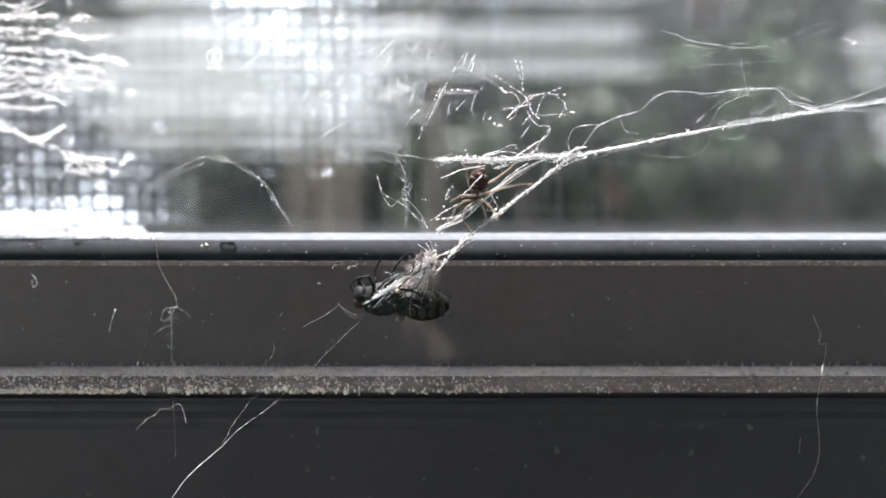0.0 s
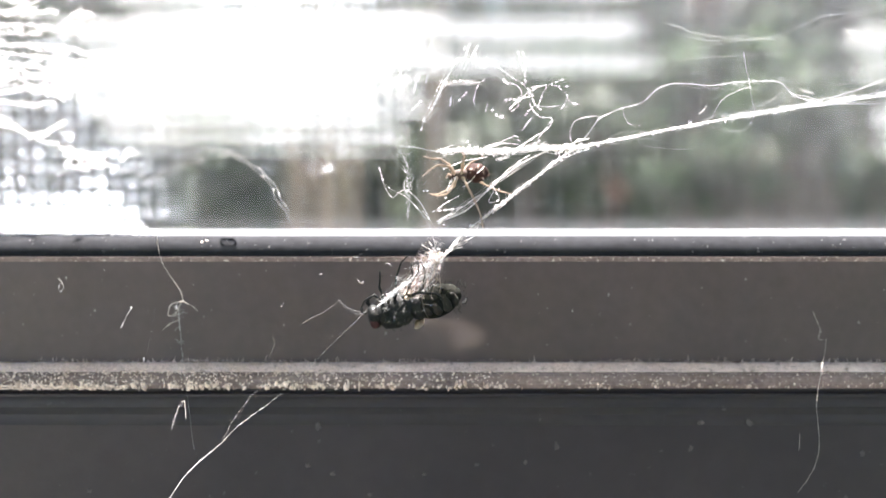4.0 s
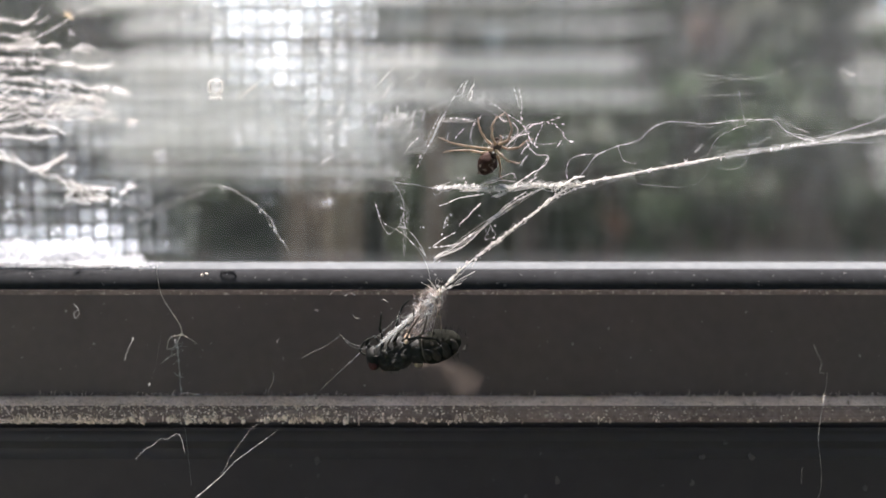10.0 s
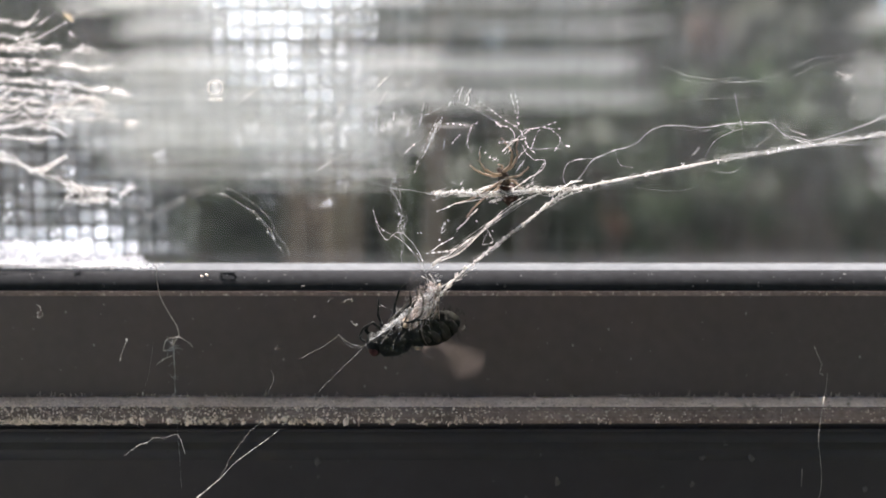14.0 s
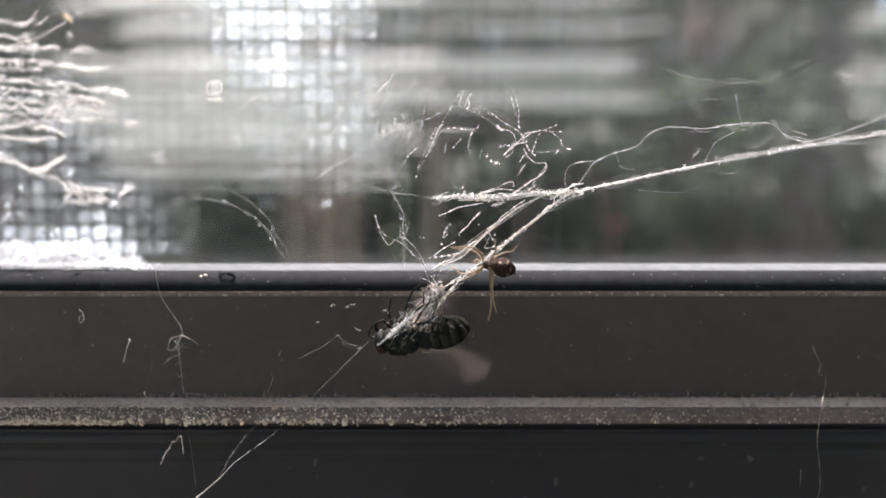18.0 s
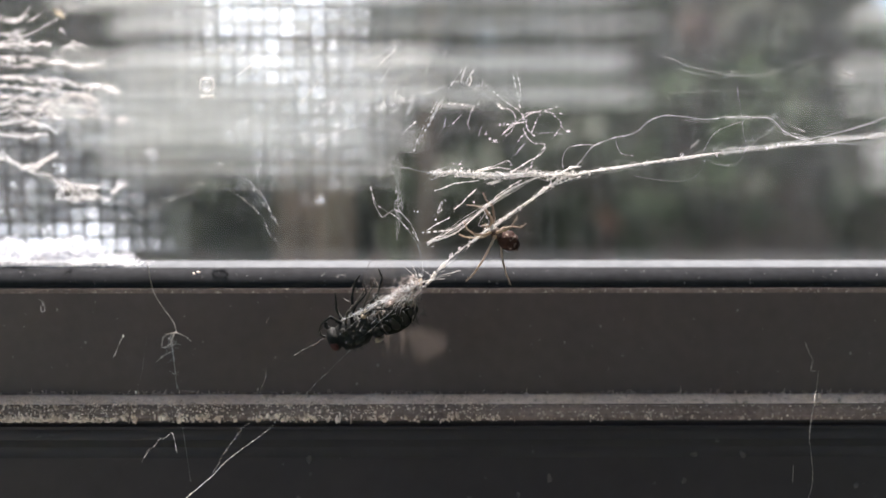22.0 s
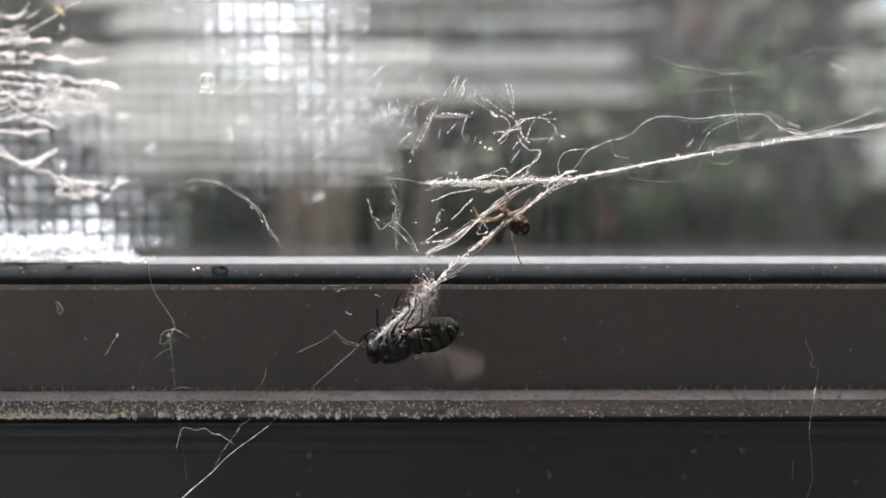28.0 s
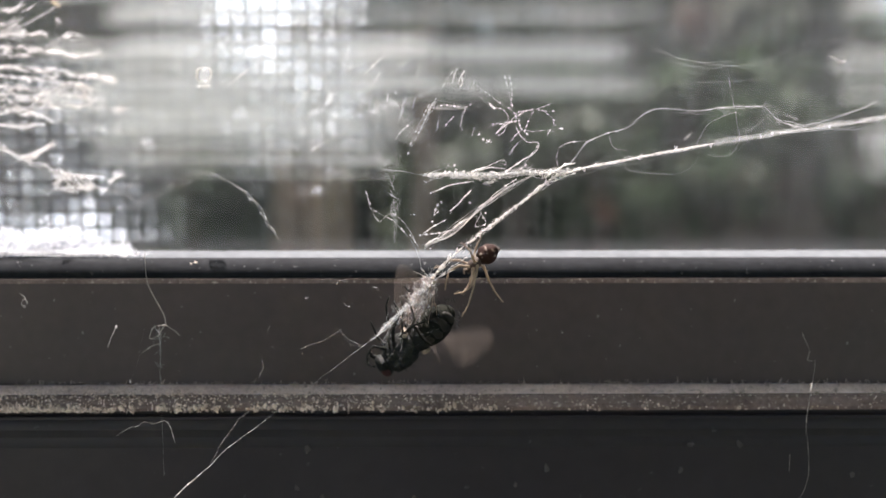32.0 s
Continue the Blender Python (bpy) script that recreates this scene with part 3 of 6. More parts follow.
def tree_trunk(x, y, r, lean=0.0, crown=1.0):
    """A tree with a slim trunk and a crown of leaves high over the shrubs, out of view, added to shade them."""
    root = thing("tree", "garden tree with a slim pale brown trunk and an unseen shading crown", "tree", (x, y, -1.05), "garden trees")
    v, f = tube(smooth_line([Vector((0, 0, 0)), Vector((lean * 0.4, 0, 1.2)), Vector((lean, 0, 2.4)), Vector((lean * 1.2, 0.1, 3.9))], 6), (r, r * 0.6), 10)
    mesh_ob("trunk", v, f, BARK, root)
    v, f = [], []
    tips = []
    for k in range(16):
        a = k * 2.4
        p = Vector((lean, 0, 2.5 + k * 0.08))
        tip = p + Vector((math.cos(a), math.sin(a), 0.35)) * random.uniform(0.5, 1.5) * crown
        tips.append(tip)
        tube(smooth_line([p, p.lerp(tip, 0.5) + Vector((0, 0, 0.1)), tip], 4), (r * 0.35, r * 0.06), 5, (v, f))
    mesh_ob("limbs", v, f, BARK, root)
    v, f = [], []
    for _ in range(1700):
        p = random.choice(tips) + Vector((random.gauss(0, 0.33 * crown), random.gauss(0, 0.33 * crown), random.gauss(0, 0.2)))
        a = Euler((random.uniform(-0.7, 0.7), random.uniform(-0.7, 0.7), random.uniform(0, 6.28))).to_matrix()
        b = len(v)
        for q in ((-1, 0, 0), (0, -0.5, 0.12), (1, 0, 0), (0, 0.5, 0.12)):
            v.append(p + a @ Vector(q) * random.uniform(0.08, 0.13))
        f.append((b, b + 1, b + 2, b + 3))
    mesh_ob("crown", v, f, LEAF, root, smooth=False)


def garden():
    # a row of shrubs, with taller ones behind
    # leaf colour carries the light: hazy pale leaves high, shaded dark ones low
    rows = ((5.0, -0.35, 0.34, 0.4, 9), (5.8, 0.15, 0.4, 0.42, 9), (6.8, 0.75, 0.5, 0.5, 8))
    for y, z, w, h, n in rows:
        for i in range(n):
            x = (2 * (i + 0.5) / n - 1) * y * 0.46 + random.uniform(-0.1, 0.1)
            m = random.choice((LEAF_HAZED, LEAF_HAZED, LEAF)) if z > 0.5 else random.choice((LEAF, LEAF_DARK)) if z > 0 else LEAF_DARK
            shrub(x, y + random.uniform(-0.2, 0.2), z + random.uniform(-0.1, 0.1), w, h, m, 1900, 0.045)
    for x, y, z in ((-0.6, 4.8, -0.3), (1.35, 5.4, 0.62)):
        shrub(x, y, z, 0.1, 0.12, LEAF_BROWN, 120, 0.035, "shrub with dry reddish brown leaves")
    # dark leaves that deepen the shade low on the east side
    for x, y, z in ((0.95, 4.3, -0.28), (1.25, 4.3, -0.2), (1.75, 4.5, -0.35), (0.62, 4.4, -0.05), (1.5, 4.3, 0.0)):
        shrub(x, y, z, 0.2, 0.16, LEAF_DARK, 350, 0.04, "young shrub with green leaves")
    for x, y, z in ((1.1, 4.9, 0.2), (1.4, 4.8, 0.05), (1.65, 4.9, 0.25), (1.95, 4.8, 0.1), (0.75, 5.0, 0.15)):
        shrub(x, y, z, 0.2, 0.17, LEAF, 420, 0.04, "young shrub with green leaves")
    for x, y, r, lean in ((-0.62, 4.3, 0.035, 0.01), (-0.5, 4.4, 0.045, 0.02), (-0.38, 4.5, 0.03, -0.02), (-0.05, 4.2, 0.035, 0.05)):
        tree_trunk(x, y, r, lean, 0.38)
    # wide crowns out of view, added to keep sun and sky off the shrubs
    for x, y in ((-2.9, 5.6), (-1.7, 7.4), (3.4, 6.6), (0.0, 8.3), (-3.0, 8.0)):
        tree_trunk(x, y, 0.06, 0.1, 1.3)
    for x, y, z in ((-1.6, 4.6, 0.5), (-1.95, 4.8, 0.4), (-1.75, 5.0, 0.8), (-1.35, 4.9, 0.75)):
        shrub(x, y, z, 0.3, 0.35, LEAF_DARK, 900, 0.045)
    low = (LEAF_DARK, LEAF, LEAF_DARK, LEAF_BROWN, LEAF, LEAF_DARK)
    for k in range(18):
        m = low[k * 5 % 6]
        shrub(0.35 + k * 0.115, 4.4 + random.uniform(-0.15, 0.15), -0.3 + random.uniform(-0.16, 0.22), 0.1, random.uniform(0.08, 0.16), m, 260, 0.035,
              "low shrub with dry reddish brown leaves" if m is LEAF_BROWN else "low shrub with small green leaves")
    # pale leaves put in for the haze at the upper east
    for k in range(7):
        shrub(0.9 + k * 0.28, 6.9, 1.0 + random.uniform(-0.1, 0.15), 0.3, 0.42, LEAF_HAZED, 800, 0.05)
    hedge()


def hedge():
    """The tall hedge that closes the garden."""
    root = thing("hedge", "dark green hedge at the end of the garden", "hedge", (0, 9, -1.05))
    v, f = [], []
    for k in range(14000):
        k = k * 12 / 14000 * 9
        p = Vector((k / 9 - 6, random.gauss(0, 0.3), random.uniform(0, 2.65 + 0.3 * math.sin(k * 0.7) + 0.25 * math.sin(k * 0.13))))
        a = Euler((random.uniform(-1, 1), random.uniform(-1, 1), random.uniform(0, 6.28))).to_matrix()
        b = len(v)
        for q in ((-1, 0, 0), (0, -0.5, 0.12), (1, 0, 0), (0, 0.5, 0.12)):
            v.append(p + a @ Vector(q) * random.uniform(0.06, 0.13))
        f.append((b, b + 1, b + 2, b + 3))
    tagged(mesh_ob("leaves", v, f, LEAF_DARK, root, smooth=False), kind="stuff")
    v, f = [], []
    for i in range(24):
        x = -6 + i * 0.52
        tube(smooth_line([Vector((x, 0, 0)), Vector((x + random.uniform(-0.2, 0.2), 0, 1)), Vector((x + random.uniform(-0.3, 0.3), 0, 1.9))], 4), (0.05, 0.015), 6, (v, f))
    tagged(mesh_ob("stems", v, f, BARK, root), kind="stuff")


garden()


def slatted_fence():
    """A screen fence of thin level laths, standing in for pale hazy bands; their ends are uneven."""
    root = thing("slatted_fence", "pale fence of thin level wooden laths, standing in for hazy bands", "fence", (0, 2.4, -1.05))
    rng = random.Random(11)
    for z0, z1 in ((-0.058, -0.05), (-0.028, -0.012), (0.012, 0.105), (0.112, 0.168), (0.182, 0.246), (0.286, 0.322), (0.346, 0.385)):
        n = max(1, round((z1 - z0) / 0.016))
        step = (z1 - z0) / n
        for k in range(n):
            lo, hi = 1.05 + z0 + k * step, 1.05 + z0 + (k + 1) * step - 0.0015
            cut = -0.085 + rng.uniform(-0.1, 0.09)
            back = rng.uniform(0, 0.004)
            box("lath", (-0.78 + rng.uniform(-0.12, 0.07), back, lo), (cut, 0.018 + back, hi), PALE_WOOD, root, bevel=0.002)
            # the east part is greyer wood, as the haze is fainter there
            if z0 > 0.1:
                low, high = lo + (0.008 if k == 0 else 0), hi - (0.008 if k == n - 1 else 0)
                box("lath", (cut + 0.004, back, low), (0.5 + rng.uniform(-0.1, 0.06), 0.018 + back, high), GREY_WOOD, root, "grey lath, darker for a fainter band of haze", bevel=0.002)
    for x in (-0.352, -0.3, -0.262, -0.226):
        box("post", (x, 0.022, 0), (x + 0.016, 0.05, 1.43), BARK, root, "thin brown post", bevel=0.003)


slatted_fence()


def fence_end():
    # pale laths added for the hazy glow at the east edge of the view
    root = thing("fence_section", "short pale section of laths on two posts, standing in for haze", "fence", (1.0, 2.4, -1.05))
    rng = random.Random(4)
    for k in range(22):
        z0 = -0.07 + k * 0.02
        box("lath", (0.0 + rng.uniform(0, 0.13) if k < 9 else -0.1 + rng.uniform(0, 0.3), 0, 1.05 + z0), (0.62, 0.018, 1.05 + z0 + (0.012 if 1 < k < 10 else 0.008)), PALE_WOOD, root, bevel=0.002)
    for x in (0.2, 0.5):
        box("post", (x, 0.022, 0), (x + 0.05, 0.07, 1.25), GREY_WOOD, root, bevel=0.004)


fence_end()


# ---- the web in front of the rail ----
web = thing("spider_web", "tangled white spider web with gathered silk across the window", "spider web")


def build_web():
    main = [(45.77, 1, 13.56), (39.63, -0.5, 12.64), (33.48, -2.5, 11.81), (26.33, -5, 10.73), (18.55, -7, 9.34), (14.25, -8, 8.54), (11.62, -8.5, 7.88)]
    thread(web, main[3:], (0.1, 0.13), wobble=0.1, knots=0.8)
    thread(web, main[:4], (0.07, 0.11), DIM, 0.16, 0.9)
    bundle(web, main[3:], 0.03, 3, 0.13, FAINT)
    bundle(web, main[:4], 0.09, 6, 0.25, VEIL)
    fuzz(web, main, 110, 1.6, 0.16, material=VEIL, along=0.85)
    clots(web, main[:4], 30, 0.1, 0.16, DIM)
    clots(web, main[3:], 22, 0.07, 0.1)
    for k in range(3, 6):
        tuft(web, [main[k], (Vector(main[k]) + Vector(main[k + 1])) / 2, main[k + 1]], 0.13, FINE, 8)
    beads(web, main[:5], 50, 0.07, 0.1, FAINT)
    fuzz(web, main, 16, 0.9, 0.15, material=DIM, along=0.5)
    down = [(12.13, -8.5, 8.24), (10.34, -8.5, 7.01), (8.04, -8.5, 5.21), (5.99, -8.5, 3.6), (3.93, -8.5, 1.94), (2.12, -8.5, 0.49), (0.31, -8.5, -1.39), (-0.62, -8.5, -2.76)]
    thread(web, down, (0.09, 0.07), wobble=0.1, knots=0.9)
    tuft(web, down[:5], 0.11, FINE, 8)
    clots(web, down, 46, 0.075, 0.09)
    bundle(web, down, 0.025, 2, 0.1)
    fuzz(web, down, 60, 0.8, 0.08, along=0.8)
    beads(web, down, 18, 0.09, 0.08)
    beads(web, [(0.31, -8.5, 6.6), (3.4, -8.5, 5.05), (4.44, -8.5, 3.76), (0.83, -8.5, 2.46), (-2.53, -8.5, 4.54)], 14, 0.05, 0.5)
    mass = [(12.13, -8.5, 8.24), (10.07, -8.5, 7.98), (8.53, -8.5, 8.09), (5.96, -8.5, 7.68), (3.39, -8.5, 7.73), (1.34, -8.5, 7.88), (-0.46, -8.5, 7.63)]
    thread(web, mass, (0.08, 0.05), wobble=0.14, knots=0.9)
    bundle(web, mass, 0.03, 2, 0.14, FINE)
    tuft(web, mass, 0.13, FAINT, 16)
    tuft(web, mass[2:], 0.2, VEIL, 12)
    clots(web, mass, 36, 0.08, 0.16)
    fuzz(web, mass, 60, 0.9, 0.14, 0.04, FINE, along=0.85)
    beads(web, mass, 40, 0.09, 0.12)
    thread(web, [(-0.46, -8.5, 7.63), (-2.26, -8.5, 7.98), (-4.32, -8.5, 8.29), (-6.37, -8.5, 8.86), (-7.9, -8.5, 9.57)], (0.05, 0.03), FAINT)
    low = [(9.82, -8.5, 7.98), (7.51, -8.5, 7.01), (5.72, -8.5, 5.77), (3.92, -8.5, 4.23), (2.12, -8.5, 2.46), (0.57, -8.5, 1.74), (-0.72, -8.5, 1.32)]
    thread(web, low, (0.07, 0.05), knots=0.7)
    tuft(web, low, 0.1, FINE, 8)
    thread(web, [(4.44, -8.5, 4.43), (4.96, -8.5, 3.4), (4.03, -8.5, 3.09), (4.54, -8.5, 4.33)], 0.05)
    # loops above the main strand
    thread(web, [(12.13, -8.5, 8.29), (13.14, -8.5, 9.57), (14.25, -8.5, 10.9), (16.18, -8.5, 11.71), (17.71, -8.5, 12.12), (18.71, -8.5, 12.98), (19.82, -7.5, 13.67), (21.57, -7, 13.94), (24.42, -6, 13.76), (26.77, -5, 14.05), (29.17, -4, 14.29), (31.72, -3, 14.22), (33.09, -2.7, 13.2), (35.26, -2, 12.35)], (0.07, 0.05), FAINT, knots=0.8)
    fuzz(web, [(20.23, -8.5, 13.75), (23.81, -8.5, 13.75), (27.88, -8.5, 14.1), (30.03, -8.5, 14.05), (32.01, -8.5, 12.73)], 24, 0.9, 0.1, material=FAINT, along=0.85)
    thread(web, [(11.72, -8.5, 8.14), (11.29, -8.5, 9.27), (11.69, -8.5, 10.39), (12.86, -8.5, 10.9), (14.25, -8.5, 10.9)], 0.04, FINE)
    thread(web, [(17.51, -8.5, 9.16), (17.78, -8.5, 8.4), (19.58, -8.5, 8.09), (22.41, -8.5, 8.04), (23.93, -8.5, 8.91), (24.31, -8.5, 10.08)], 0.025, FAINT)
    thread(web, [(24.51, -8.5, 10.08), (25.71, -8.5, 9.62), (27.24, -8.5, 9.93), (27.97, -8.5, 11.21), (27.5, -8.5, 13.24), (26.78, -8.5, 16.77)], 0.022, FAINT)
    thread(web, [(24.14, -8.5, 10.8), (24.87, -8.5, 12.32), (26.37, -8.5, 13.24), (27.64, -8.5, 13.64)], 0.025, FINE)
    thread(web, [(22.96, -8.5, 10.7), (23.12, -8.5, 12.73), (23.28, -8.5, 14.25)], 0.025, DIM)
    thread(web, [(15.98, -8.5, 11.61), (16.46, -8.5, 10.44), (17.75, -8.5, 10.08)], 0.025, FINE)
    thread(web, [(30.03, -8.5, 13.95), (29.71, -8.5, 12.73), (28.47, -8.5, 11.71)], 0.025, DIM)
    for a in ([(35.26, -2, 12.35), (38.87, -1, 13.13), (41.98, 0, 14.09), (44.58, 1, 15)], [(33.64, -2, 11.86), (37.81, -1, 12.2), (41.49, 0, 12.43), (45.24, 1, 12.78)], [(33.16, -2.5, 13.1), (34.8, -2.5, 12.83), (36.17, -2.5, 12.4)]):
        bundle(web, a, 0.045, 2, 0.25, FAINT)
    # upper right
    thread(web, [(25.51, -5, 17.6), (27.19, -5, 17.92), (30.86, -5, 18.44), (32.94, -5, 19.32), (35.01, -5, 20.2), (37.63, -5, 20.51), (39.71, -5, 20.92), (41.8, -5, 21.13)], 0.035, VEIL)
    thread(web, [(21.36, -5, 19.32), (23.22, -5, 18.64), (25.86, -5, 18.33), (28.75, -5, 18.54)], 0.03, VEIL)
    beads(web, [(18.18, -5, 20.61), (24.55, -5, 18.02), (32.49, -5, 16.98), (37.81, -5, 15.93)], 22, 0.035, 1.6, FAINT)
    thread(web, [(36.91, -5, 18.75), (37.96, -5, 18.64), (38.51, -5, 18.12), (40.09, -5, 18.02), (41.94, -5, 17.92)], 0.05, DIM)
    thread(web, [(24.58, -5, 16.98), (24.4, -5, 15.67), (24.11, -5, 14.63)], 0.03, VEIL)
    thread(web, [(20.15, -5.0, 19.64), (22.82, -5.0, 18.77), (26.01, -5.0, 18.15), (29.73, -5.0, 17.85)], 0.04, VEIL, 0.06, 0.8)
    thread(web, [(22.3, -5.0, 18.35), (24.95, -5.0, 17.94), (28.12, -5.0, 18.27), (30.51, -5.0, 18.07)], 0.035, VEIL, 0.06, 0.8)
    thread(web, [(21.29, -5.0, 16.15), (24.99, -5.0, 16.42), (28.17, -5.0, 16.59), (32.41, -5.0, 16.92)], 0.03, VEIL, 0.06, 0.8)
    thread(web, [(24.39, -5.0, 15.11), (24.15, -5.0, 16.16), (24.34, -5.0, 17.21), (25.49, -5.0, 17.84)], 0.03, VEIL, 0.06, 0.8)
    thread(web, [(25.0, -5.0, 12.21), (26.25, -5.0, 13.27), (27.73, -5.0, 13.65), (29.22, -5.0, 13.44)], 0.03, VEIL, 0.06, 0.8)
    thread(web, [(31.55, -5.0, 14.08), (31.36, -5.0, 13.29), (30.43, -5.0, 12.39), (28.85, -5.0, 11.86)], 0.03, VEIL, 0.06, 0.8)
    thread(web, [(31.16, -5.0, 14.34), (32.4, -5.0, 14.08), (33.38, -5.0, 13.3), (33.89, -5.0, 12.4)], 0.04, VEIL, 0.06, 0.8)
    thread(web, [(32.89, -5.0, 18.39), (34.97, -5.0, 19.44), (37.59, -5.0, 20.18), (40.74, -5.0, 20.92)], 0.04, VEIL, 0.06, 0.8)
    thread(web, [(25.68, -5.0, 10.79), (26.35, -5.0, 9.83), (27.85, -5.0, 9.63), (28.89, -5.0, 10.48)], 0.035, VEIL, 0.06, 0.8)
    thread(web, [(16.83, -5.0, 13.5), (17.39, -5.0, 12.19), (17.58, -5.0, 10.76)], 0.03, VEIL, 0.06, 0.8)
    tuft(web, [(37.11, -5.0, 19.03), (37.86, -5.0, 18.72), (38.51, -5.0, 18.41)], 0.1, DIM, 6)
    tuft(web, [(37.78, -5.0, 18.09), (38.3, -5.0, 18.41), (38.81, -5.0, 18.73)], 0.09, DIM, 6)
    tuft(web, [(23.8, -5.0, 11.15), (24.17, -5.0, 11.52), (24.48, -5.0, 11.95)], 0.09, DIM, 6)
    tuft(web, [(34.05, -5.0, 12.61), (34.49, -5.0, 12.19), (34.92, -5.0, 11.98)], 0.11, DIM, 6)
    tuft(web, [(33.32, -5.0, 13.46), (34.02, -5.0, 13.25), (34.56, -5.0, 13.04)], 0.08, DIM, 6)
    tuft(web, [(36.03, -5.0, 12.41), (36.82, -5.0, 12.52), (37.89, -5.0, 12.63)], 0.13, DIM, 6)
    beads(web, [(16.44, -5.0, 20.3), (18.07, -5.0, 17.97), (22.36, -5.0, 15.63), (31.39, -5.0, 15.66), (36.68, -5.0, 16.2)], 26, 0.05, 0.9, VEIL)
    # drops and threads above the spider's place
    thread(web, [(-6.53, -8.5, 12.22), (-5.5, -8.5, 13.09), (-4.22, -8.5, 13.85), (-2.69, -8.5, 14.46)], (0.03, 0.045), FAINT, 0.06, 0.5)
    thread(web, [(-2.69, -8.5, 14.46), (-1.16, -8.5, 14.88), (-0.14, -8.5, 15.28), (0.88, -8.5, 15.89), (1.8, -8.5, 16.05)], (0.03, 0.06), FAINT, 0.06, 0.9)
    thread(web, [(1.8, -8.5, 16.05), (2.57, -8.5, 15.65), (3.44, -8.5, 15.3), (4.1, -8.5, 14.89), (4.72, -8.5, 14.54), (5.34, -8.5, 13.99)], (0.045, 0.035), FAINT, 0.06, 0.9)
    thread(web, [(5.34, -8.5, 13.99), (6.26, -8.5, 13.74), (6.78, -8.5, 13.28), (6.83, -8.5, 12.77), (6.27, -8.5, 12.11), (5.77, -8.5, 11.5)], (0.05, 0.07), FINE, 0.04, 0.5)
    tuft(web, [(1.8, -8.5, 16.05), (1.95, -8.5, 16.76), (2.25, -8.5, 17.41)], 0.07, FINE, 4)
    thread(web, [(2.25, -8.5, 17.41), (2.35, -8.5, 17.92), (2.5, -8.5, 18.42)], 0.03, FAINT, 0.04, 0.5)
    tuft(web, [(2.26, -8.5, 15.9), (2.56, -8.5, 16.56), (2.97, -8.5, 17.27)], 0.08, FINE, 4)
    tuft(web, [(2.57, -8.5, 15.75), (2.72, -8.5, 16.15), (2.66, -8.5, 16.51)], 0.09, SILK, 4)
    thread(web, [(3.44, -8.5, 15.15), (3.64, -8.5, 15.65), (3.79, -8.5, 16.41)], 0.04, FINE, 0.04, 0.5)
    tuft(web, [(5.13, -8.5, 14.29), (5.44, -8.5, 13.94), (5.75, -8.5, 13.79)], 0.13, SILK, 4)
    dotted(web, [(6.44, -8.5, 16.93), (6.7, -8.5, 16.02), (7.02, -8.5, 14.91), (7.28, -8.5, 13.89)], 8, 0.055, SILK)
    dotted(web, [(-3.96, -8.5, 16.23), (-4.07, -8.5, 15.62), (-4.12, -8.5, 14.86)], 5, 0.035, FINE)
    dotted(web, [(-2.08, -8.5, 12.33), (-2.49, -8.5, 11.93), (-2.89, -8.5, 11.57), (-3.46, -8.5, 10.7)], 6, 0.06, SILK)
    dotted(web, [(1.97, -8.5, 13.11), (1.66, -8.5, 12.75), (1.4, -8.5, 12.5), (1.15, -8.5, 12.14)], 5, 0.05, FINE)
    dotted(web, [(3.6, -8.5, 14.39), (3.29, -8.5, 13.98), (2.42, -8.5, 13.93), (1.4, -8.5, 14.07), (0.63, -8.5, 14.02)], 7, 0.045, FINE)
    tuft(web, [(-4.73, -8.5, 16.98), (-5.08, -8.5, 16.28), (-5.49, -8.5, 15.57)], 0.06, FINE, 4)
    tuft(web, [(-5.5, -8.5, 15.11), (-5.65, -8.5, 14.1), (-5.66, -8.5, 13.03)], 0.075, FAINT, 4)
    tuft(web, [(-5.04, -8.5, 14.61), (-5.09, -8.5, 13.85), (-4.89, -8.5, 13.24)], 0.16, DIM, 8)
    tuft(web, [(-3.96, -8.5, 15.12), (-4.07, -8.5, 14.76), (-4.12, -8.5, 14.26)], 0.06, FINE, 4)
    tuft(web, [(-3.3, -8.5, 15.37), (-3.3, -8.5, 15.17), (-3.25, -8.5, 14.97)], 0.06, FINE, 4)
    tuft(web, [(-2.33, -8.5, 14.87), (-2.54, -8.5, 14.47), (-2.74, -8.5, 14.06)], 0.05, FAINT, 4)
    tuft(web, [(-2.64, -8.5, 13.86), (-2.79, -8.5, 13.35), (-3.05, -8.5, 12.74)], 0.09, FAINT, 6)
    tuft(web, [(-1.52, -8.5, 14.72), (-1.67, -8.5, 14.27), (-1.77, -8.5, 13.76)], 0.06, FAINT, 4)
    tuft(web, [(0.27, -8.5, 14.37), (-0.13, -8.5, 13.87), (-0.39, -8.5, 13.36)], 0.14, FINE, 8)
    tuft(web, [(-0.18, -8.5, 13.66), (-0.59, -8.5, 12.85), (-1.05, -8.5, 11.83)], 0.12, FAINT, 7)
    tuft(web, [(-1.11, -8.5, 17.8), (-1.31, -8.5, 17.1), (-1.47, -8.5, 16.39)], 0.05, HAIR, 2)
    tuft(web, [(0.41, -8.5, 18.92), (0.21, -8.5, 18.41), (0.06, -8.5, 17.81)], 0.05, HAIR, 2)
    tuft(web, [(-1.31, -8.5, 16.14), (-1.36, -8.5, 15.63), (-1.46, -8.5, 15.28)], 0.05, HAIR, 2)
    tuft(web, [(2.78, -8.5, 13.27), (2.68, -8.5, 12.76), (2.53, -8.5, 12.15)], 0.05, FAINT, 4)
    tuft(web, [(0.58, -8.5, 12.75), (0.48, -8.5, 12.24), (0.43, -8.5, 11.73)], 0.06, FAINT, 4)
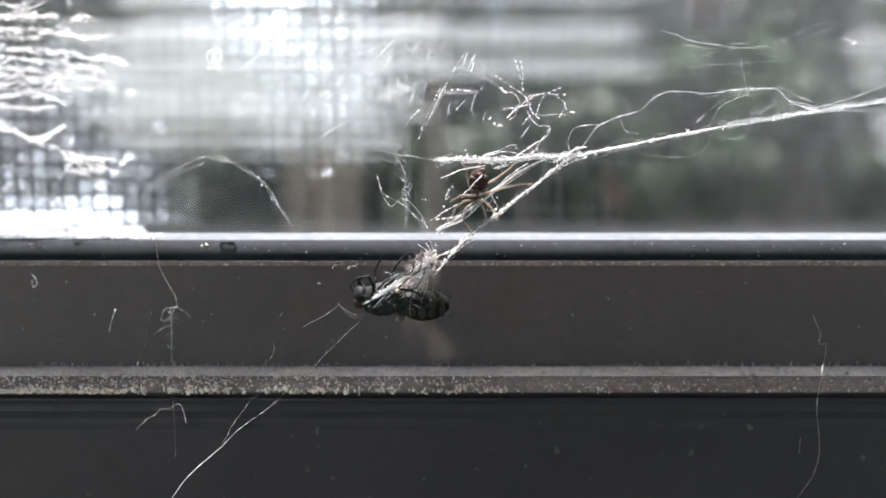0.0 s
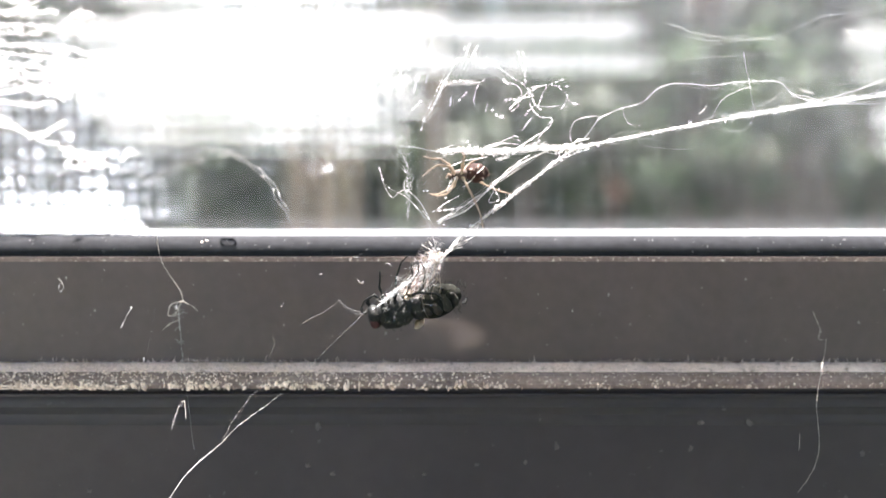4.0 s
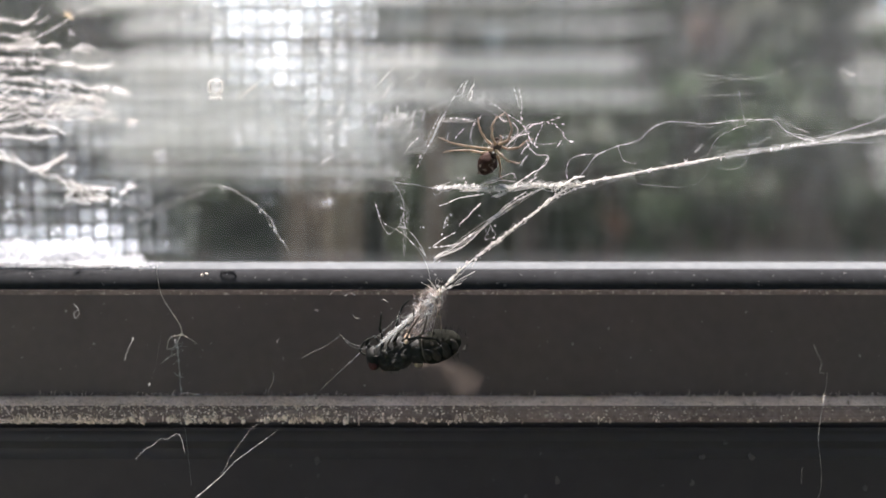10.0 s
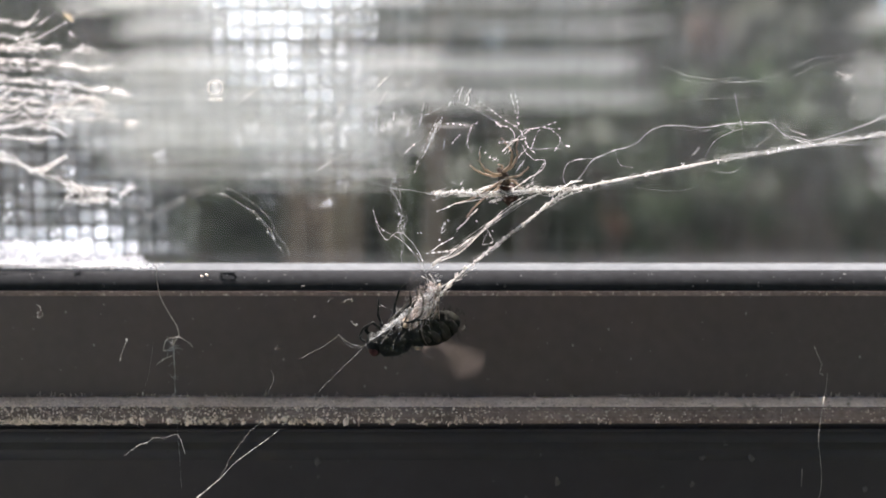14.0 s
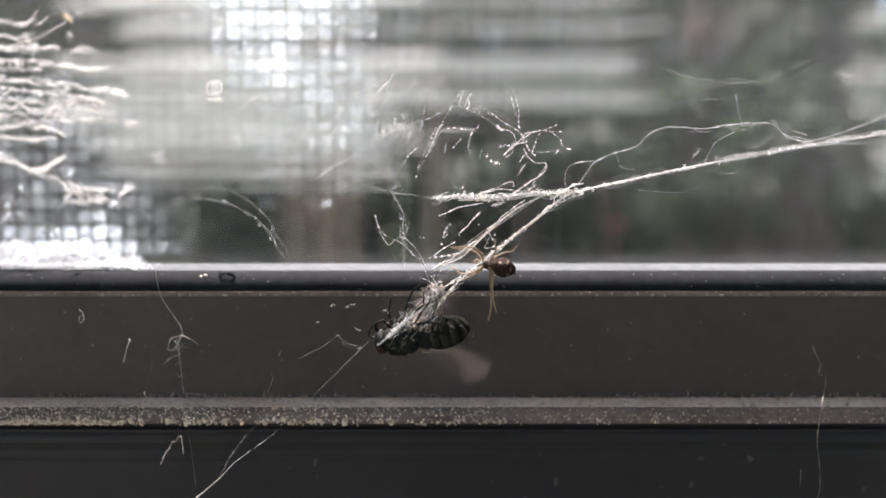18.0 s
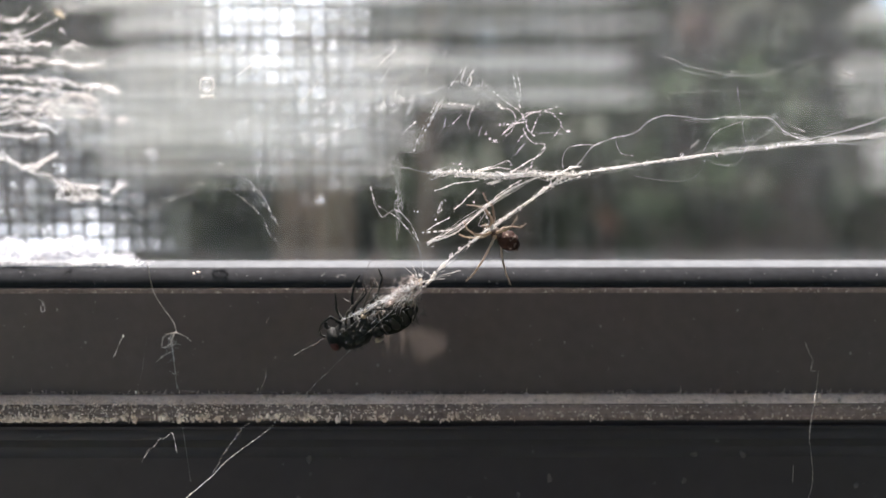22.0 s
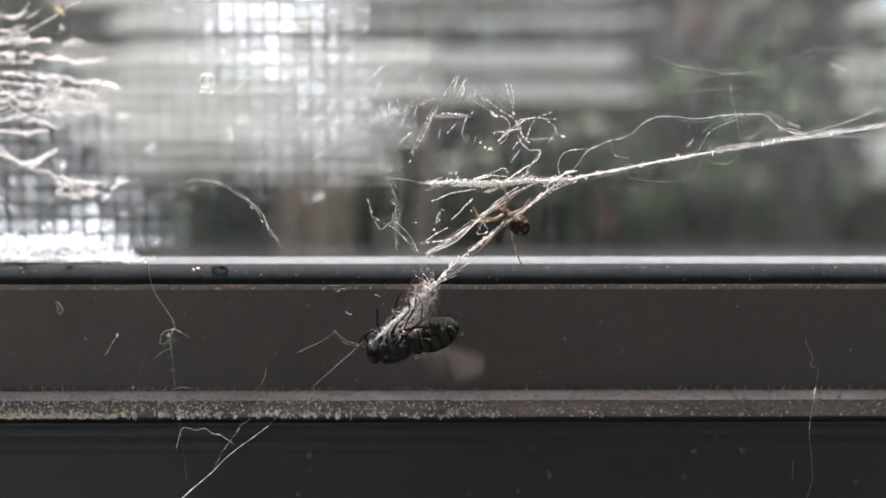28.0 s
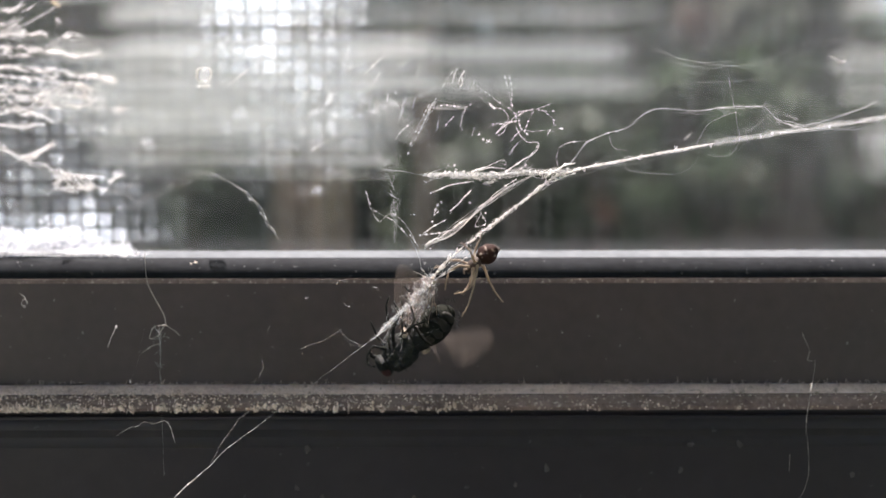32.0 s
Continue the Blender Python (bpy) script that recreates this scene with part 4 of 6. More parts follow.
    tuft(web, [(3.87, -8.5, 12.1), (3.71, -8.5, 11.69), (3.61, -8.5, 11.23)], 0.04, FAINT, 4)
    tuft(web, [(2.99, -8.5, 13.72), (2.88, -8.5, 13.52), (2.78, -8.5, 13.27)], 0.07, FINE, 4)
    tuft(web, [(3.2, -8.5, 12.1), (3.05, -8.5, 11.84), (3.0, -8.5, 11.49)], 0.04, DIM, 4)
    thread(web, [(-4.21, -8.5, 19.0), (-4.47, -8.5, 18.29), (-5.08, -8.5, 17.74), (-5.69, -8.5, 17.13), (-6.2, -8.5, 16.68)], (0.08, 0.05), FINE, 0.04, 1.2)
    tuft(web, [(-4.67, -8.5, 18.24), (-5.08, -8.5, 17.79), (-5.49, -8.5, 17.38)], 0.075, SILK, 4)
    thread(web, [(-3.45, -8.5, 18.0), (-3.15, -8.5, 17.7), (-2.84, -8.5, 17.49), (-2.43, -8.5, 17.9), (-2.03, -8.5, 18.4)], 0.05, FINE, 0.04, 0.5)
    thread(web, [(-2.84, -8.5, 17.49), (-2.74, -8.5, 17.14), (-2.74, -8.5, 16.79)], 0.05, FAINT, 0.04, 0.5)
    dotted(web, [(2.58, -8.5, 12.25), (2.79, -8.5, 11.74), (3.0, -8.5, 11.33)], 3, 0.04, FAINT)
    fuzz(web, [(-0.13, -8.5, 13.66), (1.14, -8.5, 13.82), (3.29, -8.5, 13.88)], 24, 0.9, 0.15, 0.04, DIM, along=0.9)
    fuzz(web, [(-5.76, -8.5, 13.08), (-3.97, -8.5, 13.95), (-1.92, -8.5, 14.37)], 40, 0.7, 0.3, 0.05, FAINT, along=0.3)
    clots(web, [(4.23, -8.5, 11.34), (4.7, -8.5, 10.9), (5.36, -8.5, 10.73), (5.88, -8.5, 10.68)], 6, 0.06, 0.12, FINE)
    thread(web, [(5.77, -8.5, 11.5), (6.38, -8.5, 12.06), (6.89, -8.5, 12.47), (7.49, -8.5, 13.08), (8.05, -8.5, 13.59), (9.08, -8.5, 13.64)], (0.07, 0.05), FINE, 0.04, 1.0)
    tuft(web, [(7.8, -8.5, 13.18), (8.06, -8.5, 13.39), (8.31, -8.5, 13.54)], 0.07, FINE, 4)
    thread(web, [(5.97, -8.5, 11.34), (6.48, -8.5, 11.7), (6.68, -8.5, 12.06), (7.04, -8.5, 12.77)], 0.05, FINE, 0.04, 0.5)
    dotted(web, [(8.31, -8.5, 13.49), (9.08, -8.5, 13.75), (10.1, -8.5, 13.6), (11.13, -8.5, 13.6)], 5, 0.05, FINE)
    thread(web, [(7.61, -8.5, 12.16), (8.03, -8.5, 11.35), (8.75, -8.5, 10.79), (9.57, -8.5, 10.84)], 0.06, FINE, 0.04, 0.5)
    thread(web, [(9.57, -8.5, 10.84), (9.73, -8.5, 10.44), (9.28, -8.5, 9.77), (8.56, -8.5, 9.36), (7.64, -8.5, 8.74), (6.82, -8.5, 8.22), (6.47, -8.5, 7.76)], (0.08, 0.09), FINE, 0.04, 0.5)
    thread(web, [(9.73, -8.5, 10.54), (9.17, -8.5, 9.92), (8.77, -8.5, 9.31), (8.46, -8.5, 8.84)], 0.05, FINE, 0.04, 0.5)
    thread(web, [(8.23, -8.5, 11.86), (9.1, -8.5, 11.76), (10.17, -8.5, 11.87), (11.15, -8.5, 11.72)], 0.04, FAINT, 0.04, 0.5)
    dotted(web, [(11.14, -8.5, 12.38), (11.51, -8.5, 12.08), (12.12, -8.5, 11.98)], 3, 0.07, FINE)
    thread(web, [(7.21, -8.5, 10.89), (7.56, -8.5, 11.35), (7.92, -8.5, 11.76)], 0.05, FINE, 0.04, 0.5)
    tuft(web, [(7.02, -8.5, 9.66), (7.42, -8.5, 10.22), (7.83, -8.5, 10.74)], 0.05, FAINT, 4)
    thread(web, [(4.82, -8.5, 15.4), (5.99, -8.5, 14.9), (6.77, -8.5, 14.3), (7.39, -8.5, 13.64)], 0.03, DIM, 0.04, 0.5)
    tuft(web, [(-16.26, -8.5, 17.34), (-17.4, -8.5, 16.43), (-18.44, -8.5, 15.58)], 0.06, FINE, 4)
    thread(web, [(-11.29, -8.5, 16.5), (-11.1, -8.5, 15.38), (-11.68, -8.5, 14.63), (-12.31, -8.5, 13.77), (-12.63, -8.5, 13.11)], (0.05, 0.09), FINE, 0.04, 0.5)
    thread(web, [(-8.91, -8.5, 15.62), (-9.02, -8.5, 14.61), (-9.65, -8.5, 13.75), (-10.68, -8.5, 13.2)], (0.06, 0.08), FINE, 0.04, 0.5)
    thread(web, [(-11.16, -8.5, 9.63), (-10.22, -8.5, 10.39), (-9.08, -8.5, 11.0), (-7.95, -8.5, 11.5)], (0.08, 0.04), FINE, 0.04, 0.5)
    tuft(web, [(-11.05, -8.5, 9.68), (-10.38, -8.5, 10.19), (-9.7, -8.5, 10.59)], 0.09, FAINT, 4)
    dotted(web, [(-0.08, -8.5, 14.56), (-0.76, -8.5, 13.19), (-1.49, -8.5, 11.66), (-2.12, -8.5, 10.13)], 12, 0.045, FINE)
    # a long slack arc across the pane
    arc = [(-27.55, -8.5, 4.43), (-25.81, -8.5, 5.88), (-23.61, -8.5, 7.21), (-21.43, -8.5, 7.98), (-18.62, -8.5, 7.16), (-16.34, -8.5, 5.57), (-14.98, -8.5, 3.55), (-14.12, -8.5, 2.26)]
    thread(web, arc, (0.03, 0.04), VEIL, 0.1, 0.9)
    bundle(web, arc[3:], 0.04, 1, 0.1, VEIL)
    clots(web, arc[4:], 7, 0.06, 0.12, VEIL)
    # beaded threads about it
    for pts, count, size in (
            ([(2.13, -8.5, 17.58), (0.69, -8.5, 15.31), (-0.87, -8.5, 12.27), (-2.28, -8.5, 9.47)], 18, 0.05),
            ([(3.76, -8.5, 16.05), (5.8, -8.5, 14.52), (7.34, -8.5, 13.49), (8.11, -8.5, 11.96), (8.72, -8.5, 11.44)], 22, 0.055),
            ([(6.67, -8.5, 17.55), (7.18, -8.5, 15.53), (7.08, -8.5, 13.49)], 11, 0.06),
            ([(8.36, -8.5, 11.7), (9.13, -8.5, 13.48), (10.67, -8.5, 14.23)], 12, 0.05),
            ([(9.9, -8.5, 13.73), (11.03, -8.5, 12.7), (10.42, -8.5, 11.43)], 10, 0.045),
            ([(7.85, -8.5, 12.72), (6.57, -8.5, 12.48), (5.18, -8.5, 12.23)], 9, 0.06),
            ([(-7.45, -8.5, 17.28), (-5.4, -8.5, 18.13), (-4.11, -8.5, 19.63)], 9, 0.06),
            ([(-1.21, -8.5, 2.23), (0.86, -8.5, 2.48), (1.9, -8.5, 2.73)], 9, 0.07),
            ([(-6.07, -8.5, 6.41), (-5.32, -8.5, 4.6), (-3.52, -8.5, 3.55), (-2.24, -8.5, 2.24)], 10, 0.05)):
        dotted(web, pts, count, size, FINE)
    for pts, count in (
            ([(5.2, -8.5, 12.2), (5.9, -8.5, 12.35), (6.6, -8.5, 12.5)], 5), ([(7.3, -8.5, 13.5), (7.9, -8.5, 12.6), (8.4, -8.5, 11.8)], 6),
            ([(0.68, -8.5, 5.43), (0.5, -8.5, 4.9), (0.36, -8.5, 4.3)], 4), ([(-3.5, -8.5, 5.88), (-3.36, -8.5, 4.58), (-3.52, -8.5, 3.29)], 5),
            ([(-3.98, -8.5, 9.22), (-3.8, -8.5, 8.6), (-3.63, -8.5, 7.94)], 4), ([(3.0, -8.5, 16.0), (3.6, -8.5, 15.4), (4.4, -8.5, 15.2)], 5)):
        clots(web, pts, count, 0.05, 0.12, FAINT)
    # spurs of the gathered mass
    thread(web, [(-0.17, -8.5, 7.43), (1.27, -8.5, 7.91), (3.58, -8.5, 7.94), (4.86, -8.5, 8.52), (6.49, -8.5, 9.15), (6.81, -8.5, 8.69)], (0.06, 0.05), FINE, 0.12, 0.9)
    thread(web, [(-0.22, -8.5, 7.33), (1.27, -8.5, 7.6), (3.85, -8.5, 7.48), (6.42, -8.5, 7.71), (8.73, -8.5, 7.84), (10.28, -8.5, 7.55)], (0.06, 0.06), FINE, 0.14, 0.9)
    thread(web, [(-0.15, -8.5, 6.09), (1.03, -8.5, 6.57), (2.05, -8.5, 6.89), (3.85, -8.5, 7.22)], (0.07, 0.1), SILK, 0.06, 0.9)
    thread(web, [(7.71, -8.5, 7.42), (6.69, -8.5, 6.79), (5.52, -8.5, 5.85), (4.3, -8.5, 4.8)], (0.1, 0.07), SILK, 0.06, 0.9)
    thread(web, [(3.61, -8.5, 6.39), (2.95, -8.5, 5.72), (2.24, -8.5, 4.88), (1.62, -8.5, 4.46)], (0.08, 0.05), SILK, 0.06, 0.9)
    thread(web, [(-0.73, -8.5, 2.41), (0.04, -8.5, 2.99), (1.07, -8.5, 3.58), (1.32, -8.5, 3.73)], (0.09, 0.06), SILK, 0.06, 0.9)
    thread(web, [(-0.35, -8.5, 1.28), (0.31, -8.5, 1.86), (1.08, -8.5, 2.18), (2.11, -8.5, 3.02), (3.39, -8.5, 3.86)], (0.1, 0.07), SILK, 0.06, 0.9)
    thread(web, [(10.28, -8.5, 7.55), (11.04, -8.5, 8.07), (12.06, -8.5, 8.65), (13.08, -8.5, 8.92)], (0.13, 0.14), SILK, 0.06, 0.9)
    thread(web, [(10.45, -8.5, 7.14), (11.06, -8.5, 7.25), (11.83, -8.5, 7.57), (13.1, -8.5, 8.0)], (0.12, 0.1), SILK, 0.06, 0.9)
    thread(web, [(3.84, -8.5, 7.78), (4.45, -8.5, 8.2), (5.63, -8.5, 8.52), (6.66, -8.5, 8.33)], 0.05, FINE, 0.06, 0.9)
    tuft(web, [(-0.01, -8.5, 7.53), (0.86, -8.5, 7.75), (1.89, -8.5, 7.76)], 0.1, FINE, 7)
    tuft(web, [(1.69, -8.5, 7.45), (2.56, -8.5, 7.56), (3.64, -8.5, 7.47)], 0.08, FINE, 7)
    tuft(web, [(3.33, -8.5, 7.88), (4.15, -8.5, 8.2), (4.96, -8.5, 8.41)], 0.12, SILK, 7)
    tuft(web, [(4.26, -8.5, 7.48), (4.98, -8.5, 7.7), (5.8, -8.5, 7.5)], 0.12, FINE, 7)
    tuft(web, [(4.68, -8.5, 6.97), (5.19, -8.5, 7.08), (5.91, -8.5, 7.3)], 0.13, SILK, 7)
    tuft(web, [(7.96, -8.5, 7.73), (8.63, -8.5, 7.94), (9.4, -8.5, 7.75)], 0.09, FINE, 7)
    tuft(web, [(-0.51, -8.5, 1.17), (-0.3, -8.5, 1.43), (0.11, -8.5, 1.75)], 0.14, SILK, 7)
    tuft(web, [(5.38, -8.5, 8.11), (5.9, -8.5, 7.91), (6.52, -8.5, 7.61)], 0.09, SILK, 7)
    dotted(web, [(-2.02, -8.5, 2.3), (-1.76, -8.5, 1.94), (-1.39, -8.5, 1.47)], 3, 0.06, SILK)
    dotted(web, [(1.26, -8.5, 8.78), (1.88, -8.5, 8.48), (2.28, -8.5, 9.0)], 2, 0.06, FINE)
    dotted(web, [(7.95, -8.5, 8.24), (8.46, -8.5, 8.66), (8.87, -8.5, 8.87)], 2, 0.07, FINE)
    dotted(web, [(-3.88, -8.5, 9.39), (-4.24, -8.5, 8.87), (-4.39, -8.5, 8.46)], 3, 0.05, FAINT)
    # hanging wisp between the mass and the fly
    thread(web, [(-4.42, -8.5, 8.34), (-3.7, -8.5, 7.01), (-3.4, -8.5, 5.83), (-3.71, -8.5, 4.54), (-3.2, -8.5, 3.24), (-3.42, -8.5, 1.42)], 0.03, FAINT)
    fuzz(web, [(-4.06, -8.5, 8.14), (-3.5, -8.5, 6.08), (-3.41, -8.5, 4.02), (-3.52, -8.5, 1.68)], 30, 0.8, 0.16, 0.03, FAINT, along=0.7)
    thread(web, [(-5.97, -8.5, 6.19), (-5.62, -8.5, 4.79), (-4.86, -8.5, 3.5), (-4.08, -8.5, 4.02), (-3.3, -8.5, 4.12), (-2.02, -8.5, 2.72), (-1.24, -8.5, 1.32)], 0.04, FINE)
    thread(web, [(-3.31, -8.5, 3.4), (-2.02, -8.5, 1.94), (-1.24, -8.5, 0.38), (-0.83, -8.5, -1.71)], 0.03, FAINT)
    thread(web, [(0.41, -8.5, 4.85), (0.21, -8.5, 4.12), (0.62, -8.5, 4.43)], 0.07, FINE)
    thread(web, [(-2.53, -8.5, 5.05), (-2.28, -8.5, 1.94)], 0.025, FAINT)
    # loose bits round the fly
    data = ([], [])
    for x, y, z in [(-11.45, -8.5, -3.6), (-8.94, -8.5, -2.13), (-7.9, -8.5, -1.92), (-4.99, -8.5, -2.76), (-14.82, -8.5, -6.44), (-7.6, -8.5, -4.33), (-12.4, -8.5, -0.66), (-1.86, -8.5, 1.42), (1.6, -8.5, 2.46), (-10.08, -8.5, -1.97)]:
        for _ in range(3):
            p = Vector((x, y, z)) + Vector((random.gauss(0, 0.12), 0, random.gauss(0, 0.1)))
            q = p + Vector((random.gauss(0, 0.25), random.gauss(0, 0.1), random.gauss(0, 0.15)))
            tube(smooth_line([p * MM, (p.lerp(q, 0.5) + Vector((0, 0, random.gauss(0, 0.12)))) * MM, q * MM], 3), random.uniform(0.01, 0.024) * MM, 4, data)
    tagged(mesh_ob("caught_specks", data[0], data[1], DIM, web, "pale specks caught in the silk"), kind="stuff")


build_web()


def lower_threads():
    """The thread that ties the fly's silk to the lower frame: a still foot, and a run that turns about its upper end."""
    root = thing("anchor_thread", "pale silk thread fixed to the lower frame", "silk")
    foot = [(-15.56, -8, -14.85), (-17.44, -8, -16.31), (-19.32, -8, -17.67), (-20.41, -8, -18.81), (-21.6, -8, -19.9), (-23.12, -8, -21.22), (-24.33, -8, -22.43), (-25.6, -8, -24.13), (-26.44, -8, -25.51)]
    thread(root, foot, (0.024, 0.065), FAINT, knots=0.9)
    thread(root, foot[3:], (0.03, 0.05), FINE, knots=0.9)
    thread(root, [(-18.1, -8, -14.85), (-19.03, -8, -16.09), (-19.84, -8, -17.18), (-20.29, -8, -18.1), (-20.84, -8, -19.03)], 0.035, DIM, knots=0.8)
    thread(root, [(-18.21, -8, -14.85), (-17.13, -8, -14.04), (-16.15, -8, -12.42), (-16.24, -8, -11.07), (-15.69, -8, -9.73), (-15.99, -8, -9.09)], 0.022, DIM, knots=0.9)
    top = Vector(foot[0])
    run = thing("guy_thread", "fine taut silk thread between the fly and the frame", "silk", top * MM)
    reach = [Vector(p) - top for p in [(-15.56, -8, -14.85), (-13.95, -8, -13.39), (-11.82, -8, -11.61), (-9.69, -8, -9.73), (-7.57, -8, -7.86), (-6.2, -9.5, -6.53), (-4.82, -10.2, -5.25), (-3.69, -10.2, -4.32)]]
    thread(run, reach, (0.02, 0.016), FAINT)
    for a in ([(-12.72, -8, -7.97), (-11.76, -8, -7.49), (-10.45, -8, -6.96), (-9.02, -8, -5.9)], [(-6.72, -8, -7.28), (-7.98, -8, -6.96), (-8.92, -8, -6.21), (-9.23, -8, -5.9)], [(-7.04, -8, -7.38), (-7.98, -8, -7.28), (-8.71, -8, -6.64), (-9.12, -8, -6)]):
        thread(run, [Vector(p) - top for p in a], 0.026, DIM, knots=0.8)
    return run


GUY = lower_threads()


def side_web():
    """The denser web across the upper corner, close behind the glass: ragged sheets of silk, level rows with links."""
    root = thing("corner_web", "dense grey cobweb with bright ragged threads stretched along the glass", "spider web")
    def row(pts, r, rags):
        """One row of silk: fine threads side by side, and ragged shreds strung along them."""
        bundle(root, pts, 0.03, 4, 0.2, FINE)
        thread(root, pts, r * 0.18, SILK, 0.12, 1.8)
        line = smooth_line([Vector(p) for p in pts], 8)
        for _ in range(rags * 9):
            i = random.randrange(1, len(line) - 1)
            c = line[i] + Vector((random.gauss(0, 0.3), random.gauss(0, 0.3), random.gauss(0, 0.16)))
            way = (line[i + 1] - line[i - 1]).normalized()
            d = (way + Vector((0, 0, random.gauss(0, 0.3)))) * random.uniform(0.2, 0.9)
            tuft(root, [c - d, c + Vector((0, 0, random.gauss(0, 0.12))), c + d], r * random.uniform(0.3, 0.85), random.choice((SILK, SILK, FINE, FAINT)), 3)
    row([(-48.51, 9.8, 22.33), (-46.7, 9.8, 22.5), (-44.89, 9.8, 22.81), (-43.79, 9.8, 23.16)], 0.1, 1)
    row([(-48.53, 9.8, 21.97), (-46.7, 9.8, 22.33), (-43.99, 9.8, 22.38), (-40.99, 9.8, 22.46)], 0.14, 2)
    row([(-48.57, 9.8, 20.9), (-46.76, 9.8, 20.97), (-43.15, 9.8, 20.9), (-40.14, 9.8, 20.48), (-38.24, 9.8, 19.95)], 0.15, 3)
    row([(-48.59, 9.8, 20.07), (-46.8, 9.8, 20.18), (-44.38, 9.8, 20.07), (-42.58, 9.8, 20.3)], 0.07, 1)
    row([(-48.64, 9.8, 19.11), (-46.84, 9.8, 18.99), (-43.23, 9.8, 18.64), (-39.63, 9.8, 18.22), (-36.02, 9.8, 17.8), (-34.33, 9.8, 17.68)], 0.22, 4)
    row([(-48.68, 9.8, 18.22), (-46.87, 9.8, 18.04), (-44.47, 9.8, 17.79), (-40.26, 9.8, 17.32), (-37.85, 9.8, 16.96), (-36.54, 9.8, 16.48)], 0.14, 3)
    row([(-48.72, 9.8, 17.08), (-46.92, 9.8, 16.9), (-44.51, 9.8, 16.6), (-41.5, 9.8, 16.36), (-38.77, 9.8, 16.48)], 0.13, 3)
    row([(-48.75, 9.8, 16.24), (-46.94, 9.8, 16.11), (-43.34, 9.8, 15.76), (-40.3, 9.8, 15.88), (-37.9, 9.8, 15.65), (-35.12, 9.8, 15.28)], 0.13, 3)
    row([(-48.79, 9.8, 15.39), (-46.98, 9.8, 15.28), (-43.94, 9.8, 15.52), (-40.94, 9.8, 15.28)], 0.09, 2)
    row([(-48.83, 9.8, 14.56), (-47.01, 9.8, 14.61), (-42.16, 9.8, 14.61), (-38.53, 9.8, 14.74), (-34.91, 9.8, 14.44)], 0.12, 3)
    row([(-48.85, 9.8, 13.83), (-47.04, 9.8, 13.96), (-43.39, 9.8, 14.19), (-40.76, 9.8, 13.23)], 0.12, 3)
    row([(-48.89, 9.8, 12.87), (-47.07, 9.8, 12.98), (-44.06, 9.8, 12.63), (-41.62, 9.8, 12.87)], 0.08, 2)
    row([(-48.4, 9.8, 24.93), (-46.59, 9.8, 25.06), (-44.81, 9.8, 24.76), (-43.28, 9.8, 25.41)], 0.08, 2)
    row([(-48.47, 9.8, 23.4), (-46.66, 9.8, 23.63), (-45.58, 9.8, 23.4), (-43.66, 9.8, 23.75)], 0.07, 1)
    row([(-40.63, 9.8, 15.28), (-41.42, 9.8, 15.03), (-41.69, 9.8, 14.31)], 0.05, 1)
    row([(-37.45, 9.8, 20.18), (-36.55, 9.8, 20.07), (-35.22, 9.8, 20.55)], 0.09, 1)
    row([(-39.5, 9.8, 21.97), (-38.59, 9.8, 22.34), (-37.56, 9.8, 22.28)], 0.07, 1)
    row([(-37.86, 9.8, 16.84), (-36.96, 9.8, 16.6), (-37.11, 9.8, 15.88), (-36.39, 9.8, 15.39)], 0.12, 2)
    row([(-34.05, 9.8, 14.49), (-33.58, 9.8, 14.44), (-33.09, 9.8, 14.19)], 0.1, 1)
    row([(-48.97, 9.8, 11.05), (-47.18, 9.8, 10.45), (-45.5, 9.8, 9.84), (-44.3, 9.8, 9.24)], 0.12, 2)
    row([(-44.3, 9.8, 9.24), (-42.96, 9.8, 9.6), (-41.59, 9.8, 10.21), (-40.6, 9.8, 10.69)], 0.14, 2)
    row([(-44.3, 9.8, 9.36), (-42.68, 9.8, 8.75), (-40.87, 9.8, 8.02), (-39.5, 9.8, 7.22), (-38.19, 9.8, 6.55), (-35.77, 9.8, 5.95)], 0.12, 3)
    row([(-40.72, 9.8, 7.41), (-40, 9.8, 6.92), (-40.51, 9.8, 6.19), (-39.42, 9.8, 5.83)], 0.08, 2)
    row([(-39.08, 9.8, 7.22), (-37.54, 9.8, 7.29), (-36.03, 9.8, 7.17)], 0.09, 1)
    row([(-39.42, 9.8, 6), (-38.08, 9.8, 5.95), (-36.68, 9.8, 6.19)], 0.1, 2)
    thread(root, [(-35.77, 9.8, 5.95), (-34.25, 9.8, 5.58), (-32.74, 9.8, 4.97), (-31.42, 9.8, 3.98)], 0.06, DIM, 0.08, 1.2)
    thread(root, [(-31.42, 9.8, 3.98), (-30.61, 9.8, 4.72), (-29.06, 9.8, 5.45), (-27.21, 9.8, 6.31), (-25.86, 9.8, 6.81)], 0.06, DIM, 0.08, 1.2)
    row([(-34.82, 9.8, 6.62), (-34.02, 9.8, 7.17), (-33.4, 9.8, 7.53)], 0.07, 1)
    # links between the rows
    thread(root, [(-45.14, 9.8, 22.69), (-45.4, 9.8, 21.86), (-44.6, 9.8, 21.02)], 0.07, FAINT, 0.12, 1.2)
    thread(root, [(-43.55, 9.8, 23.04), (-43.12, 9.8, 21.97), (-42.43, 9.8, 20.9)], 0.07, FAINT, 0.12, 1.2)
    thread(root, [(-44.41, 9.8, 22.81), (-43.72, 9.8, 21.74), (-44.11, 9.8, 20.9)], 0.07, FAINT, 0.12, 1.2)
    thread(root, [(-40.76, 9.8, 20.48), (-40.31, 9.8, 19.3), (-40.11, 9.8, 18.27)], 0.07, FAINT, 0.12, 1.2)
